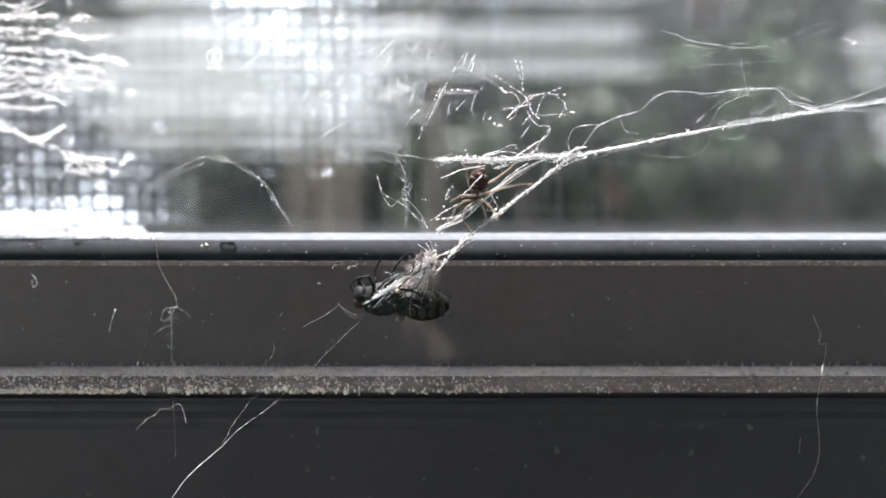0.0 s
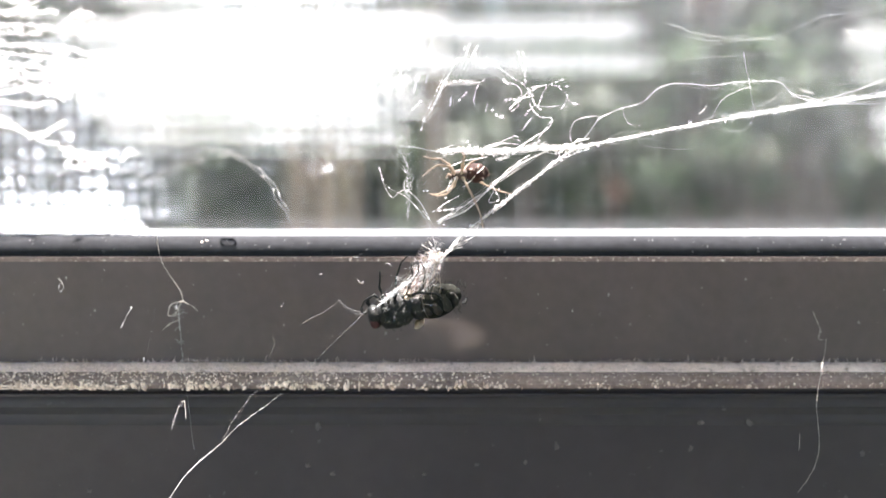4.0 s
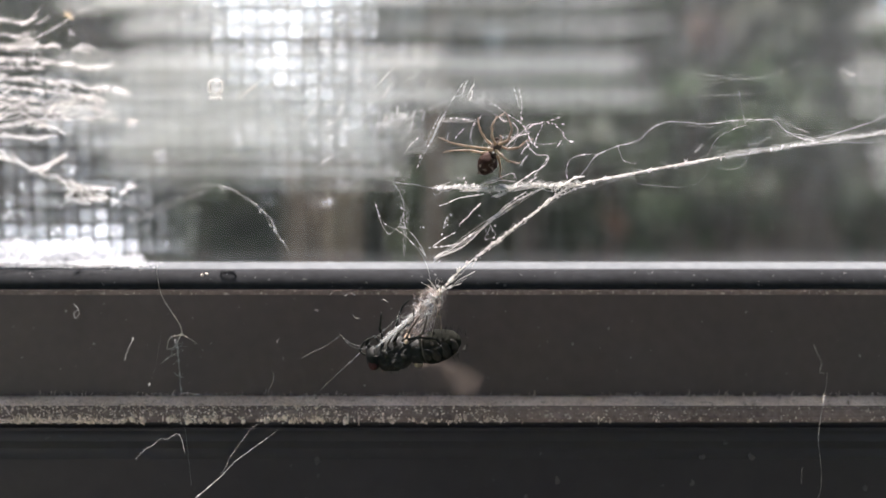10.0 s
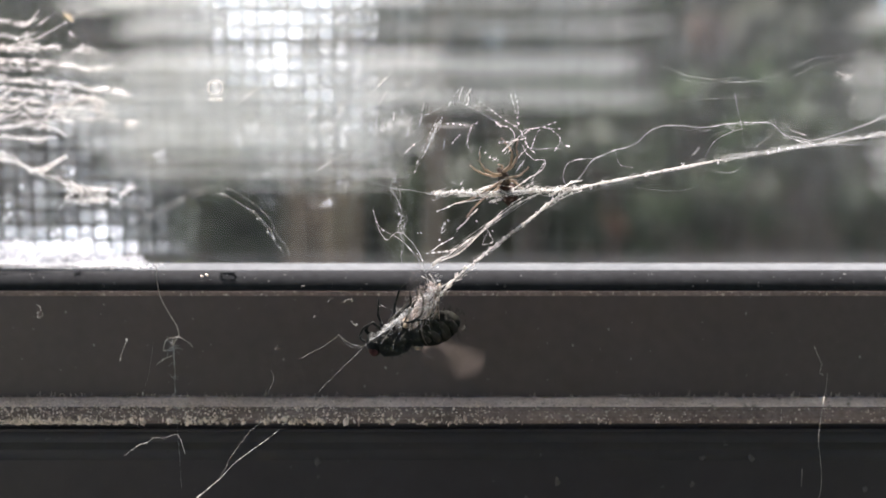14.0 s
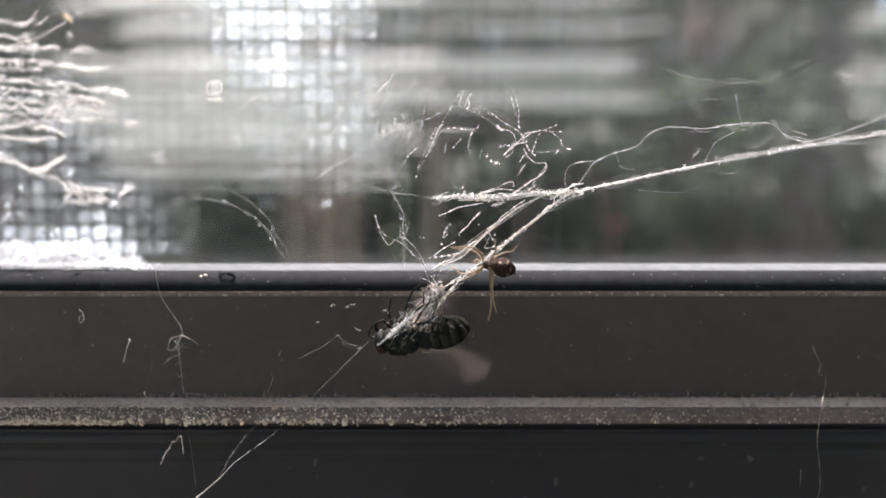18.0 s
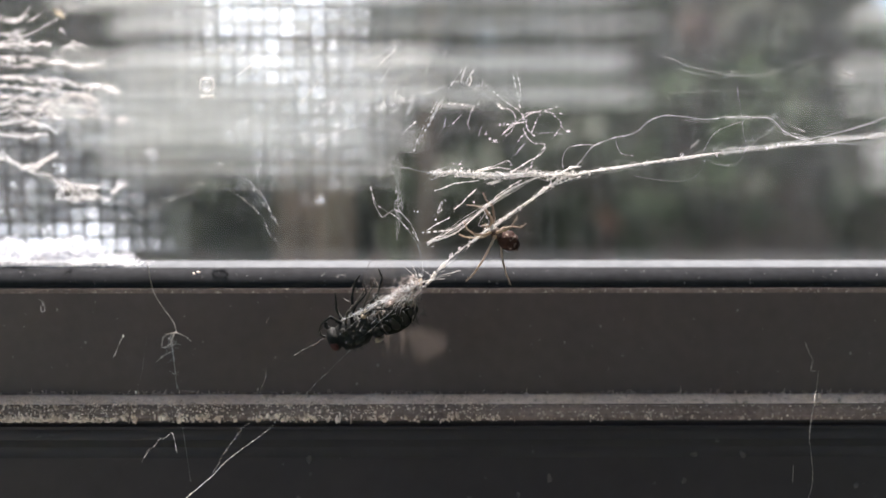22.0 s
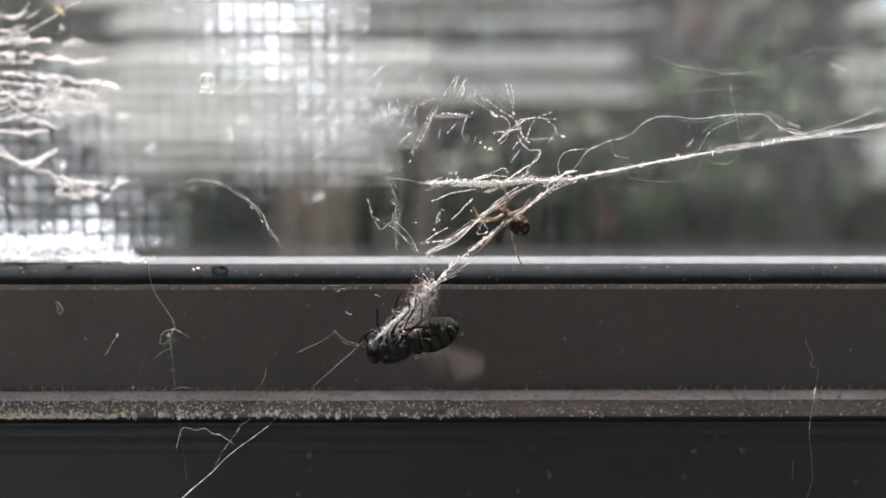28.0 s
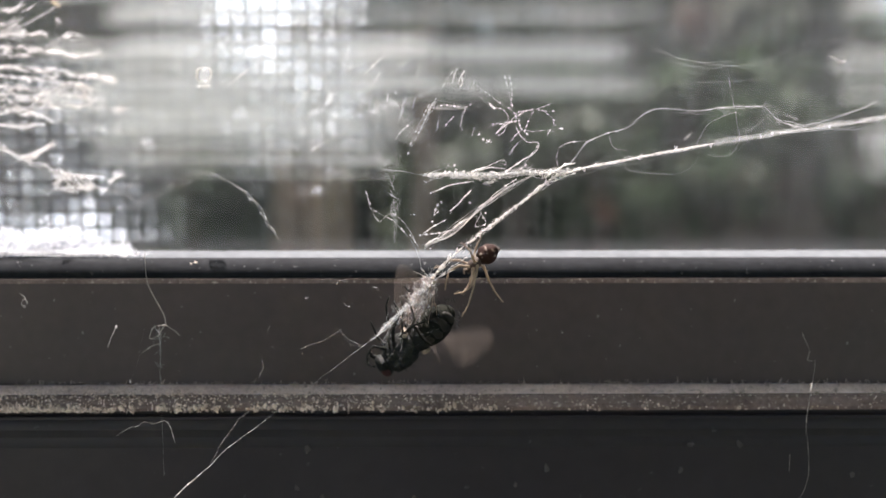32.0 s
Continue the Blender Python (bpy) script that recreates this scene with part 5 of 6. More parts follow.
    thread(root, [(-42.63, 9.8, 18.69), (-41.57, 9.8, 17.92), (-41.13, 9.8, 16.48)], 0.07, FAINT, 0.12, 1.2)
    thread(root, [(-46.24, 9.8, 18.99), (-45.91, 9.8, 18.04), (-45.23, 9.8, 16.72)], 0.07, FAINT, 0.12, 1.2)
    thread(root, [(-37.83, 9.8, 17.68), (-37.37, 9.8, 16.96), (-37.05, 9.8, 15.76)], 0.07, FAINT, 0.12, 1.2)
    thread(root, [(-41.26, 9.8, 16.24), (-40.68, 9.8, 15.39), (-41.44, 9.8, 14.56)], 0.07, FAINT, 0.12, 1.2)
    thread(root, [(-45.74, 9.8, 16), (-44.92, 9.8, 15.28), (-44.23, 9.8, 14.49)], 0.07, FAINT, 0.12, 1.2)
    thread(root, [(-40.24, 9.8, 14.49), (-39.78, 9.8, 13.48), (-40.41, 9.8, 12.87)], 0.07, FAINT, 0.12, 1.2)
    thread(root, [(-45.48, 9.8, 22.69), (-43.67, 9.8, 23.16), (-41.84, 9.8, 24.05), (-40.37, 9.8, 24.93), (-39.26, 9.8, 25.65), (-37.67, 9.8, 26.36)], 0.075, FINE, 0.05, 0.6)
    tuft(root, [(-40.45, 9.8, 25.88), (-39.99, 9.8, 25.54), (-39.51, 9.8, 25.18)], 0.22, AMBER, 8, "amber_clot")
    tuft(root, [(-39.8, 9.8, 23.99), (-39.62, 9.8, 23.76), (-39.45, 9.8, 23.53)], 0.16, FINE)
    # the thin arched thread
    thread(root, [(-29.8, 2, 4.86), (-28.18, 2, 5.83), (-26.45, 2, 6.57), (-24.71, 2, 7.54), (-22.72, 2, 7.71), (-20.74, 2, 7.14), (-19.05, 2, 6), (-17.48, 2, 4.4), (-16.82, 2, 2.97), (-15.98, 2, 1.82), (-15.48, 2, 0.67)], 0.05, DIM, knots=0.8)
    thread(root, [(-29.34, 2, 4.97), (-29.86, 2, 2.68), (-29.19, 2, 0.38)], 0.03, FAINT)


side_web()


def sill_glow():
    """White grains added for the sunlit glow, brightest where they lie deepest, at the foot of glass and screen."""
    data = ([], [])
    for k in range(9000):
        x = random.uniform(-60, -33)
        high = 1.2 + 4.6 * math.exp(-(max(0, x + 42) / 7) ** 2) + 1.6 * noise.noise(Vector((x * 0.35, 1.0, 4.0)))
        s = random.uniform(0.08, 0.22)
        blob(Vector((x, random.uniform(11.5, 20.4), -5.0 + random.random() ** 1.15 * max(0.3, high))) * MM, (0.9 * s * MM, 0.7 * s * MM, 0.6 * s * MM), data, 0.4)
    for k in range(9000):
        x = random.uniform(-58, -33) + random.gauss(0, 1.5)
        y = random.uniform(3.3, 7.1)
        s = random.uniform(0.04, 0.12)
        blob(Vector((x, y, -0.9 + 0.05 * y)) * MM, (1.8 * s * MM, 1.0 * s * MM, s * random.uniform(0.3, 0.8) * MM), data, 0.4)
    tagged(mesh_ob("sill_glow_grains", data[0], data[1], SUN_GLINT), "bright grains standing in for the sunlit glow along the foot of glass and screen", "water", kind="stuff")


sill_glow()


def hairs():
    root = thing("fallen_hair", "curled grey hair with a knot of lint hanging down the rail", "hair")
    thread(root, [(-28.2, -1.5, 0.17), (-28.02, -1.5, -1.5), (-27.63, -1.5, -3.19), (-26.72, -1.5, -4.76), (-26.02, -1.5, -5.89), (-25.83, -1.5, -6.85)], 0.07, HAIR, 0.02, 0.1)
    thread(root, [(-25.83, -1.5, -6.85), (-27.07, -1.5, -7.25), (-27.32, -1.5, -8.27), (-26.53, -1.5, -7.99), (-26.06, -1.5, -7.14)], 0.08, HAIR)
    thread(root, [(-25.83, -1.5, -6.85), (-25.11, -1.5, -7.25), (-24.4, -1.5, -7.82)], 0.08, HAIR)
    thread(root, [(-27.97, -1.5, -9.75), (-27.12, -1.5, -9.12), (-26.21, -1.5, -8.72)], 0.08, HAIR)
    thread(root, [(-26.3, -1.5, -7.7), (-26.23, -1.5, -9.41), (-26.16, -1.5, -11.12), (-26.09, -1.5, -12.72)], 0.07, FAINT, 0.05, 0.2)
    fuzz(root, [(-27.06, -1.5, -7.14), (-26.23, -1.5, -7.42), (-26.44, -1.5, -8.84), (-26.16, -1.5, -11.12)], 14, 0.9, 0.12, 0.035, FAINT)
    thread(root, [(-25.7, -3.5, -12.49), (-24.93, -3.5, -12.26), (-23.83, -3.5, -12.49)], 0.04, DIM)
    thread(root, [(-25.26, -4.5, -13.26), (-25.1, -4.5, -15.49), (-24.84, -4.5, -18.3), (-24.58, -4.5, -21.12)], 0.02, FAINT)
    other = thing("long_hair", "long pale hair lying down over rail and ledge", "hair")
    thread(other, [(36.88, -1, -7.96), (37.26, -1, -8.93), (37.68, -1, -9.79), (37.55, -1, -10.76), (38, -1, -10.88)], 0.045, HAIR, 0.02, 0.1)
    thread(other, [(38.28, -1, -10.76), (37.85, -2, -11.86), (36.9, -4, -12.82), (36.48, -4.5, -14.93), (36.37, -4.5, -16.61), (36.73, -4.2, -18.95), (36.91, -4.2, -20.94), (36.64, -4.2, -22.64), (35.92, -4.2, -24.18), (35.03, -4.2, -25.5)], 0.045, HAIR, 0.03, 0.1)
    thread(other, [(34.98, -4.2, -19.52), (34.93, -4.2, -21.22)], 0.035, HAIR)
    return root


HAIR_OB = hairs()
HAIR_TOP = [(-28.2, -1.5, 0.17)][0]


def drifting_bit(name, label, pts, r, bead=None, axis=None):
    """A short bit of silk; points in mm about its own middle."""
    mid = Vector(axis) if axis else sum((Vector(p) for p in pts), Vector()) / len(pts)
    root = thing(name, label, "silk", mid * MM)
    thread(root, [Vector(p) - mid for p in pts], r, FINE, 0.03, 0.8)
    if bead:
        data = ([], [])
        blob((Vector(bead) - mid) * MM, (0.06 * MM, 0.06 * MM, 0.13 * MM), data)
        mesh_ob("bead", data[0], data[1], SILK, root)
    return root


CURL = drifting_bit("silk_curl", "tiny curl of white silk on a thread", [(-30.9, -12, -2.76), (-30.51, -12, -3.17), (-30.43, -12, -3.78), (-30.74, -12, -4.03), (-30.82, -12, -3.52), (-30.51, -12, -3.32)], 0.022)
SPLINTER = drifting_bit("silk_splinter", "short amber silk splinter on a thread", [(-27.26, -12, -5.3), (-27.58, -12, -5.92), (-27.8, -12, -6.43), (-28.13, -12, -7.24)], 0.028, [(-27.26, -12, -5.35)][0])
DROP = drifting_bit("silk_drop", "tiny white drop on a fine thread", [(-24.83, -12, -4.54), (-25.17, -12, -6.07), (-25.51, -12, -7.6), (-25.95, -12, -8.88), (-26.18, -12, -9.65)], 0.004, [(-26.12, -12, -9.35)][0])
ZIGZAG = drifting_bit("silk_zigzag", "crooked white silk scrap that turns on its thread", [(-28.98, -10, -15.86), (-27.86, -10, -15.11), (-27.08, -10, -14.95), (-26.34, -10, -14.48), (-25.47, -10, -14.69), (-24.58, -10, -14.42), (-24.07, -10, -14.79), (-23.88, -10, -15.54), (-23.64, -10, -16.44)], 0.028, axis=[(-23.68, -10, -15.64)][0])


# ---- dirt ----
def dirt():
    data = ([], [])
    def face(u):
        """A place on the ledge's front, from the back of its dust (0) over the edge to its underside (1)."""
        for (u0, y0, z0), (u1, y1, z1) in zip(EDGE_LINE, EDGE_LINE[1:]):
            if u <= u1:
                k = (u - u0) / (u1 - u0)
                return y0 + (y1 - y0) * k, z0 + (z1 - z0) * k
        return EDGE_LINE[-1][1:]
    EDGE_LINE = ((0, -0.6, -13.56), (0.25, -2.05, -13.8), (0.45, -2.5, -14.0), (0.65, -3.0, -14.55), (0.9, -3.05, -15.15), (1.01, -2.7, -15.5))
    for _ in range(6000):
        x = random.uniform(-60, 58)
        thick = 0.35 + 1.1 * noise.noise(Vector((x * 0.3, 2.0, 0))) + 0.6 * noise.noise(Vector((x * 1.1, 7.0, 0)))
        thick *= 1.25 if x < -8 else 0.8 if x < 8 else 0.28 if x < 25 else 0.15
        low = random.random() < 0.35
        u = min(1, random.gauss(0.86, 0.08)) if low else random.uniform(0.0, 0.7)
        if random.random() > (thick * 1.2 if low else (0.6 if x < -6 else 0.25 if x < 5 else 0.06) + thick * 0.5):
            continue
        y, z = face(max(0, u))
        s = random.uniform(0.35, 1.0) * (1.1 if low else 0.75) * (1.0 if x < 5 else 0.75)
        blob(Vector((x, y - 0.02, z)) * MM, (random.uniform(0.06, 0.2) * s * MM, 0.1 * s * MM, random.uniform(0.06, 0.18) * s * MM), data, 0.55)
    for x in (-30.5, -22.8, -27, -12.5, -17.5, 1.6, -34, -35, -36.5, -38, -40, -41.5, -15, -9, -5.5, -29.5):
        for k in range(5):
            y, z = face(random.uniform(0.75, 0.97))
            blob(Vector((x + random.gauss(0, 0.45), y, z)) * MM, (random.uniform(0.08, 0.24) * MM, 0.12 * MM, random.uniform(0.1, 0.28) * MM), data, 0.7)
    # the crust runs on unbroken along the west end of the edge
    for k in range(150):
        y, z = face(random.uniform(0.86, 0.98))
        blob(Vector((-52 + k * 0.14 + random.gauss(0, 0.1), y, z)) * MM, (random.uniform(0.12, 0.3) * MM, 0.12 * MM, random.uniform(0.06, 0.16) * MM), data, 0.5)
    lint = ([], [])
    for _ in range(900):
        u = random.random()
        blob(Vector((random.uniform(-60, 60), -0.2 - 1.8 * u, -13.5 - 0.3 * u)) * MM,
             (random.uniform(0.06, 0.22) * MM, 0.1 * MM, random.uniform(0.04, 0.12) * MM), lint, 0.5)
    for _ in range(3600):
        u = random.random() ** 2.2
        p = Vector((random.uniform(-60, 60), -0.2 - 1.8 * u, -13.5 - 0.3 * u)) * MM
        e = p + Vector((random.gauss(0, 0.2), random.gauss(0, 0.1), abs(random.gauss(0.14, 0.22)))) * MM
        tube([p, p.lerp(e, 0.5) + Vector((random.gauss(0, 0.06), 0, 0.03)) * MM, e], 0.02 * MM, 3, lint)
    tagged(mesh_ob("ledge_dust", lint[0], lint[1], LEDGE), "soft grey dust lying on the ledge", "dust", kind="stuff")
    tagged(mesh_ob("dirt_crumbs", data[0], data[1], CRUMB), "pale dry dirt crumbs crusted along the ledge", "dirt", kind="stuff")
    data = ([], [])
    for _ in range(260):
        x = random.uniform(-58, 58)
        y, z = random.choice(((0.0, random.uniform(-12.4, -3)), (-3.4, random.uniform(-33, -19.6))))
        s = random.choice((0.02, 0.03, 0.04, 0.05, 0.06, 0.1))
        blob(Vector((x, y, z)) * MM, (s * MM, 0.02 * MM, s * 1.2 * MM), data, 0.4)
    tagged(mesh_ob("dust_specks", data[0], data[1], DUST), "grey dust specks on the dark frame", "dust", kind="stuff")
    data = ([], [])
    for x, y, z in [(-24.07, 0.25, -1.15), (-23.62, 0.25, -1.03)]:
        blob(Vector((x, y, z)) * MM, (random.uniform(0.1, 0.22) * MM, 0.1 * MM, random.uniform(0.06, 0.11) * MM), data, 0.6)
    tagged(mesh_ob("dirt_flecks", data[0], data[1], CRUMB), "pale flecks stuck to the gasket", "dirt", kind="stuff")
    data = ([], [])
    for _ in range(170):
        x, z = random.uniform(-58, 58), abs(random.gauss(0, 14)) + 0.8
        s = random.choice((0.02, 0.03, 0.045, 0.07))
        blob(Vector((x, 7.3, z)) * MM, (s * MM, 0.03 * MM, s * MM), data, 0.4)
    tagged(mesh_ob("glass_specks", data[0], data[1], DIM), "pale specks on the glass", "dust", kind="stuff")
    data = ([], [])
    blob(Vector([(-38.27, -3.4, -25.96)][0]) * MM, (2.2 * MM, 0.03 * MM, 1.9 * MM), data, 0.12)
    blob(Vector([(-7.22, -3.4, -25.79)][0]) * MM, (0.5 * MM, 0.03 * MM, 0.45 * MM), data, 0.2)
    for x, y, z in [(-10.87, -3.6, -23.77), (-1.91, -3.6, -23.89), (-7.25, -3.6, -25.93), (41.42, -3.6, -21.75), (39.96, -3.6, -26.22), (24.47, -3.6, -21.23), (-12.31, -3.6, -18.98), (30.12, -3.6, -18.58), (-13.38, -3.6, -22.96), (-35.04, -3.6, -25.52), (11.23, -3.6, -21.0), (8.17, -3.6, -22.61), (25.39, -3.6, -18.58)]:
        s = random.uniform(0.2, 0.42)
        blob(Vector((x, y, z)) * MM, (s * MM, 0.03 * MM, s * random.uniform(0.7, 1.2) * MM), data, 0.5)
    tagged(mesh_ob("dried_spots", data[0], data[1], STAIN), "pale dried spots on the lower frame", "dirt", kind="stuff")
    root = thing("water_drop", "dried ring of a water drop on the glass", "water drop", Vector([(-23.84, 7, 17.91)][0]) * MM)
    for dz, rx, rz, thick in ((0, 0.72, 0.74, 0.105), (-1.22, 0.6, 0.1, 0.11)):
        pts = []
        for k in range(25):
            a = k * 2 * math.pi / 24
            # squarish, lopsided outline
            c, d = math.cos(a), math.sin(a)
            far = (abs(c) ** 3 + abs(d) ** 3) ** (-1 / 3) * (1 + 0.05 * math.sin(2 * a + 0.7))
            pts.append(Vector((c * far * rx, 0, dz + d * far * rz)) * MM)
        v, f = tube(pts, [thick * MM * (0.75 + 0.35 * math.sin(k * 0.6 + 1)) for k in range(25)], 6)
        mesh_ob("rim", v, f, SILK, root)
    data = ([], [])
    blob((0, 0.1 * MM, 0), (0.62 * MM, 0.04 * MM, 0.6 * MM), data, 0.1)
    mesh_ob("film", data[0], data[1], VEIL, root, "thin chalky film")


dirt()


# ---- the fly ----
def egg(at, radii, tilt=0.0, nose=0.0, seg=20, rings=12, wobble=0.0):
    """A rounded body; nose > 0 narrows it towards +x."""
    bm = bmesh.new()
    bmesh.ops.create_uvsphere(bm, u_segments=seg, v_segments=rings, radius=1)
    turn = Matrix.Rotation(-radians(tilt), 3, 'Y')
    for v in bm.verts:
        x, y, z = v.co
        k = 1 - nose * x
        p = Vector((x * radii[0], y * radii[1] * k, z * radii[2] * k))
        if wobble:
            p *= 1 + wobble * noise.noise(p * 2.5)
        v.co = (turn @ p + Vector(at)) * MM
    return bm


def bent_line(pts, per=4):
    """Straight runs between the points, as jointed legs have."""
    P = [Vector(p) for p in pts]
    return [a.lerp(b, k / per) for a, b in zip(P, P[1:]) for k in range(per)] + [P[-1]]


def limb(parent, name, pts, r, material, label="", jointed=False):
    line = [Vector(p) * MM for p in pts]
    line = bent_line(line) if jointed else smooth_line(line, 4)
    n = len(line)
    radii = [(r[0] + (r[1] - r[0]) * i / (n - 1)) * MM * (1.0 + 0.25 * math.sin(i * 2.1)) for i in range(n)]
    v, f = tube(line, radii, 7)
    # bristles
    for i in range(1, n - 1):
        for k in range(2):
            d = Vector([random.gauss(0, 1) for _ in range(3)]).normalized() * r[0] * 2.2 * MM
            tube([line[i], line[i] + d], (0.018 * MM, 0.006 * MM), 3, (v, f))
    return mesh_ob(name, v, f, material, parent, label)


def wing_blade(parent, label=""):
    """A wing along +x from its root, in the x-z plane of its own, with veins."""
    n = 14
    bm = bmesh.new()
    top, low = [], []
    for i in range(n + 1):
        s = i / n
        x = 6.4 * s
        hi = 0.2 + 0.8 * math.sin(math.pi * min(1, 0.08 + s * 0.92)) ** 0.6
        lo = -(0.2 + 2.1 * math.sin(math.pi * min(1, 0.04 + s * 0.96) ** 0.85) ** 0.75)
        bend = 0.25 * math.sin(s * 2.4)
        top.append(bm.verts.new(Vector((x, bend, hi if s < 0.97 else 0.2)) * MM))
        low.append(bm.verts.new(Vector((x, bend * 0.7, lo if s < 0.97 else -0.2)) * MM))
    for i in range(n):
        bm.faces.new((top[i], top[i + 1], low[i + 1], low[i]))
    bmesh.ops.solidify(bm, geom=bm.faces[:], thickness=0.02 * MM)
    w = part("wing", bm, WING, parent, label)
    for a in (((0, 0, 0.1), (2, 0.18, 0.85), (4, 0.22, 0.9), (5.8, 0.1, 0.3)), ((0, 0, 0), (2, 0.15, 0.3), (4.2, 0.2, 0.2), (5.8, 0.12, 0)),
              ((0, 0, -0.1), (1.6, 0.12, -0.5), (3.4, 0.15, -0.9), (4.6, 0.1, -1.1)), ((3.0, 0.17, 0.3), (3.1, 0.14, -0.8))):
        v, f = tube(smooth_line([Vector(p) * MM for p in a], 4), 0.014 * MM, 4)
        mesh_ob("vein", v, f, VEIN, w)
    bm = egg((0.2, -1.0, 0.35), (0.42, 1.4, 0.3), nose=0.3, seg=10, rings=7, wobble=0.1)
    part("wing_root", bm, WING_ROOT, w, "pale yellow wing root")
    return w


fly = thing("fly", "black fly hanging belly up in the silk, wings beating", "fly")


def build_fly():
    part("thorax", egg((-2.2, 0, 0.05), (2.1, 1.5, 1.55), 8, -0.05, wobble=0.12), CHITIN, fly)
    part("waist", egg((-0.1, 0, -0.15), (1.2, 1.25, 1.2), 0, 0, 14, 10, 0.12), CHITIN, fly)
    ab = part("abdomen", egg((1.75, 0, -0.05), (2.3, 1.6, 1.5), 4, 0.06, 24, 14, 0.09), BELLY, fly, "dark olive abdomen with dull brown seams")
    for x in (0.7, 1.6, 2.5, 3.3):
        k = math.sqrt(max(0.05, 1 - ((x - 1.75) / 2.4) ** 2)) * (1 - 0.1 * (x - 1.75) / 2.4)
        pts = [Vector((x + 0.25 * math.cos(a), math.cos(a) * 1.53 * k, -0.05 + (x - 1.75) * 0.07 + math.sin(a) * 1.4 * k)) * MM for a in
               [i * 2 * math.pi / 24 for i in range(25)]]
        v, f = tube(pts, 0.05 * MM, 5)
        mesh_ob("band", v, f, BAND, ab, "dull brown seam")
    # paler plates of the belly between the seams
    for x, w, h in ((0.75, 0.42, 0.7), (1.55, 0.5, 0.95), (2.45, 0.52, 0.95), (3.3, 0.42, 0.7)):
        k = math.sqrt(max(0.05, 1 - ((x - 1.75) / 2.4) ** 2))
        part("belly_plate", egg((x, -1.3 * k, -0.3 + (x - 1.75) * 0.07), (w, 0.34 * k, h), 12, 0, 12, 8, 0.15), BELLY_PALE, ab, "dull tan belly plate")
    hd = part("head", egg((-4.15, 0, 0.05), (0.7, 1.2, 1.1), 0, 0.1, wobble=0.12), CHITIN, fly)
    for s in (-1, 1):
        part("eye", egg((-4.35, s * 0.7, -0.45), (0.4, 0.5, 0.52), 10), EYE, hd, "dark red eye")
    for x, z, w, h in ((-2.9, -0.45, 0.5, 0.35), (-1.9, -0.75, 0.55, 0.4), (-1.3, 0.0, 0.4, 0.5), (-3.0, 0.4, 0.35, 0.45)):
        part("side_plate", egg((x, -1.22, z), (w, 0.25, h), 20, 0.1, 10, 8), PLATE, fly)
    for a in (((-4.9, -0.2, 0.5), (-5.2, -0.3, 0.9), (-5.0, -0.4, 1.2)), ((-4.9, 0.2, 0.5), (-5.3, 0.3, 0.8), (-5.2, 0.4, 1.1))):
        limb(hd, "antenna", a, (0.08, 0.03), CHITIN)
    limb(hd, "mouthpart", ((-4.3, 0, 1.0), (-4.5, -0.1, 1.5), (-4.3, -0.1, 1.8)), (0.22, 0.14), CHITIN)
    legs = (((-3.0, -0.7, 1.2), (-3.6, -1.3, 2.2), (-4.6, -1.2, 1.9), (-5.2, -1.1, 1.2)),
            ((-3.0, 0.7, 1.2), (-3.2, 1.4, 2.4), (-2.9, 1.3, 3.2), (-2.7, 1.2, 3.9)),
            ((-2.0, -0.8, 1.3), (-1.2, -1.6, 2.2), (0.3, -1.7, 3.0), (0.5, -1.4, 4.2)),
            ((-1.9, 0.8, 1.3), (-1.4, 1.2, 2.9), (-0.6, 1.0, 4.1), (0.2, 0.8, 4.6)),
            ((-1.2, -0.8, 1.2), (0.4, -1.9, 1.4), (1.9, -1.9, 0.9), (2.4, -1.8, 0.2)),
            ((-1.1, 0.7, 1.2), (0.9, 0.6, 2.2), (2.0, 0.3, 3.6), (2.0, 0.2, 4.6)),)
    for a in legs:
        limb(fly, "leg", a, (0.16, 0.05), CHITIN, jointed=True)
    v, f = [], []
    for k in range(150):
        x = random.choice((random.uniform(-4.6, -0.6), random.uniform(2.8, 4.6)))
        a = random.uniform(0, 6.28)
        cx, r = (-2.3, 1.5 * math.sqrt(max(0.05, 1 - ((x + 2.5) / 2.4) ** 2))) if x < 0 else (2.2, 1.45 * math.sqrt(max(0.03, 1 - ((x - 2.2) / 2.45) ** 2)))
        p = Vector((x, math.cos(a) * r, math.sin(a) * r))
        tube([p * MM, (p * 1.0 + Vector((0.3, math.cos(a), math.sin(a))).normalized() * random.uniform(0.3, 0.6)) * MM], (0.025 * MM, 0.008 * MM), 3, (v, f))
    tagged(mesh_ob("bristles", v, f, CHITIN, fly), kind="stuff")
    # silk drawn across the body
    for a in (((-3.6, -1.1, 0.9), (-2.0, -1.75, 0.2), (0.2, -1.7, -0.3), (2.2, -1.65, 0.2), (3.2, -1.2, 0.9)),
              ((-1.4, -1.2, 1.3), (0.0, -1.7, 0.5), (1.6, -1.7, -0.2), (2.8, -1.4, -0.7)),
              ((-0.5, -1.0, 1.6), (0.9, -1.5, 0.9), (2.0, -1.6, 0.4), (2.5, -1.6, -0.4)),
              ((-4.4, -1.0, 0.4), (-3.2, -1.6, 0.5), (-1.6, -1.7, 1.0), (0.2, -1.3, 1.7)),
              ((-3.4, -1.4, -0.6), (-2.0, -1.7, -0.2), (-0.6, -1.6, 0.8), (0.0, -1.1, 1.8)),
              ((-2.6, -1.5, -0.9), (-2.2, -1.75, 0.0), (-1.2, -1.6, 0.9))):
        thread(fly, a, random.uniform(0.015, 0.03), DIM, 0.06, 1.0, "fine silk across the body", "strand")
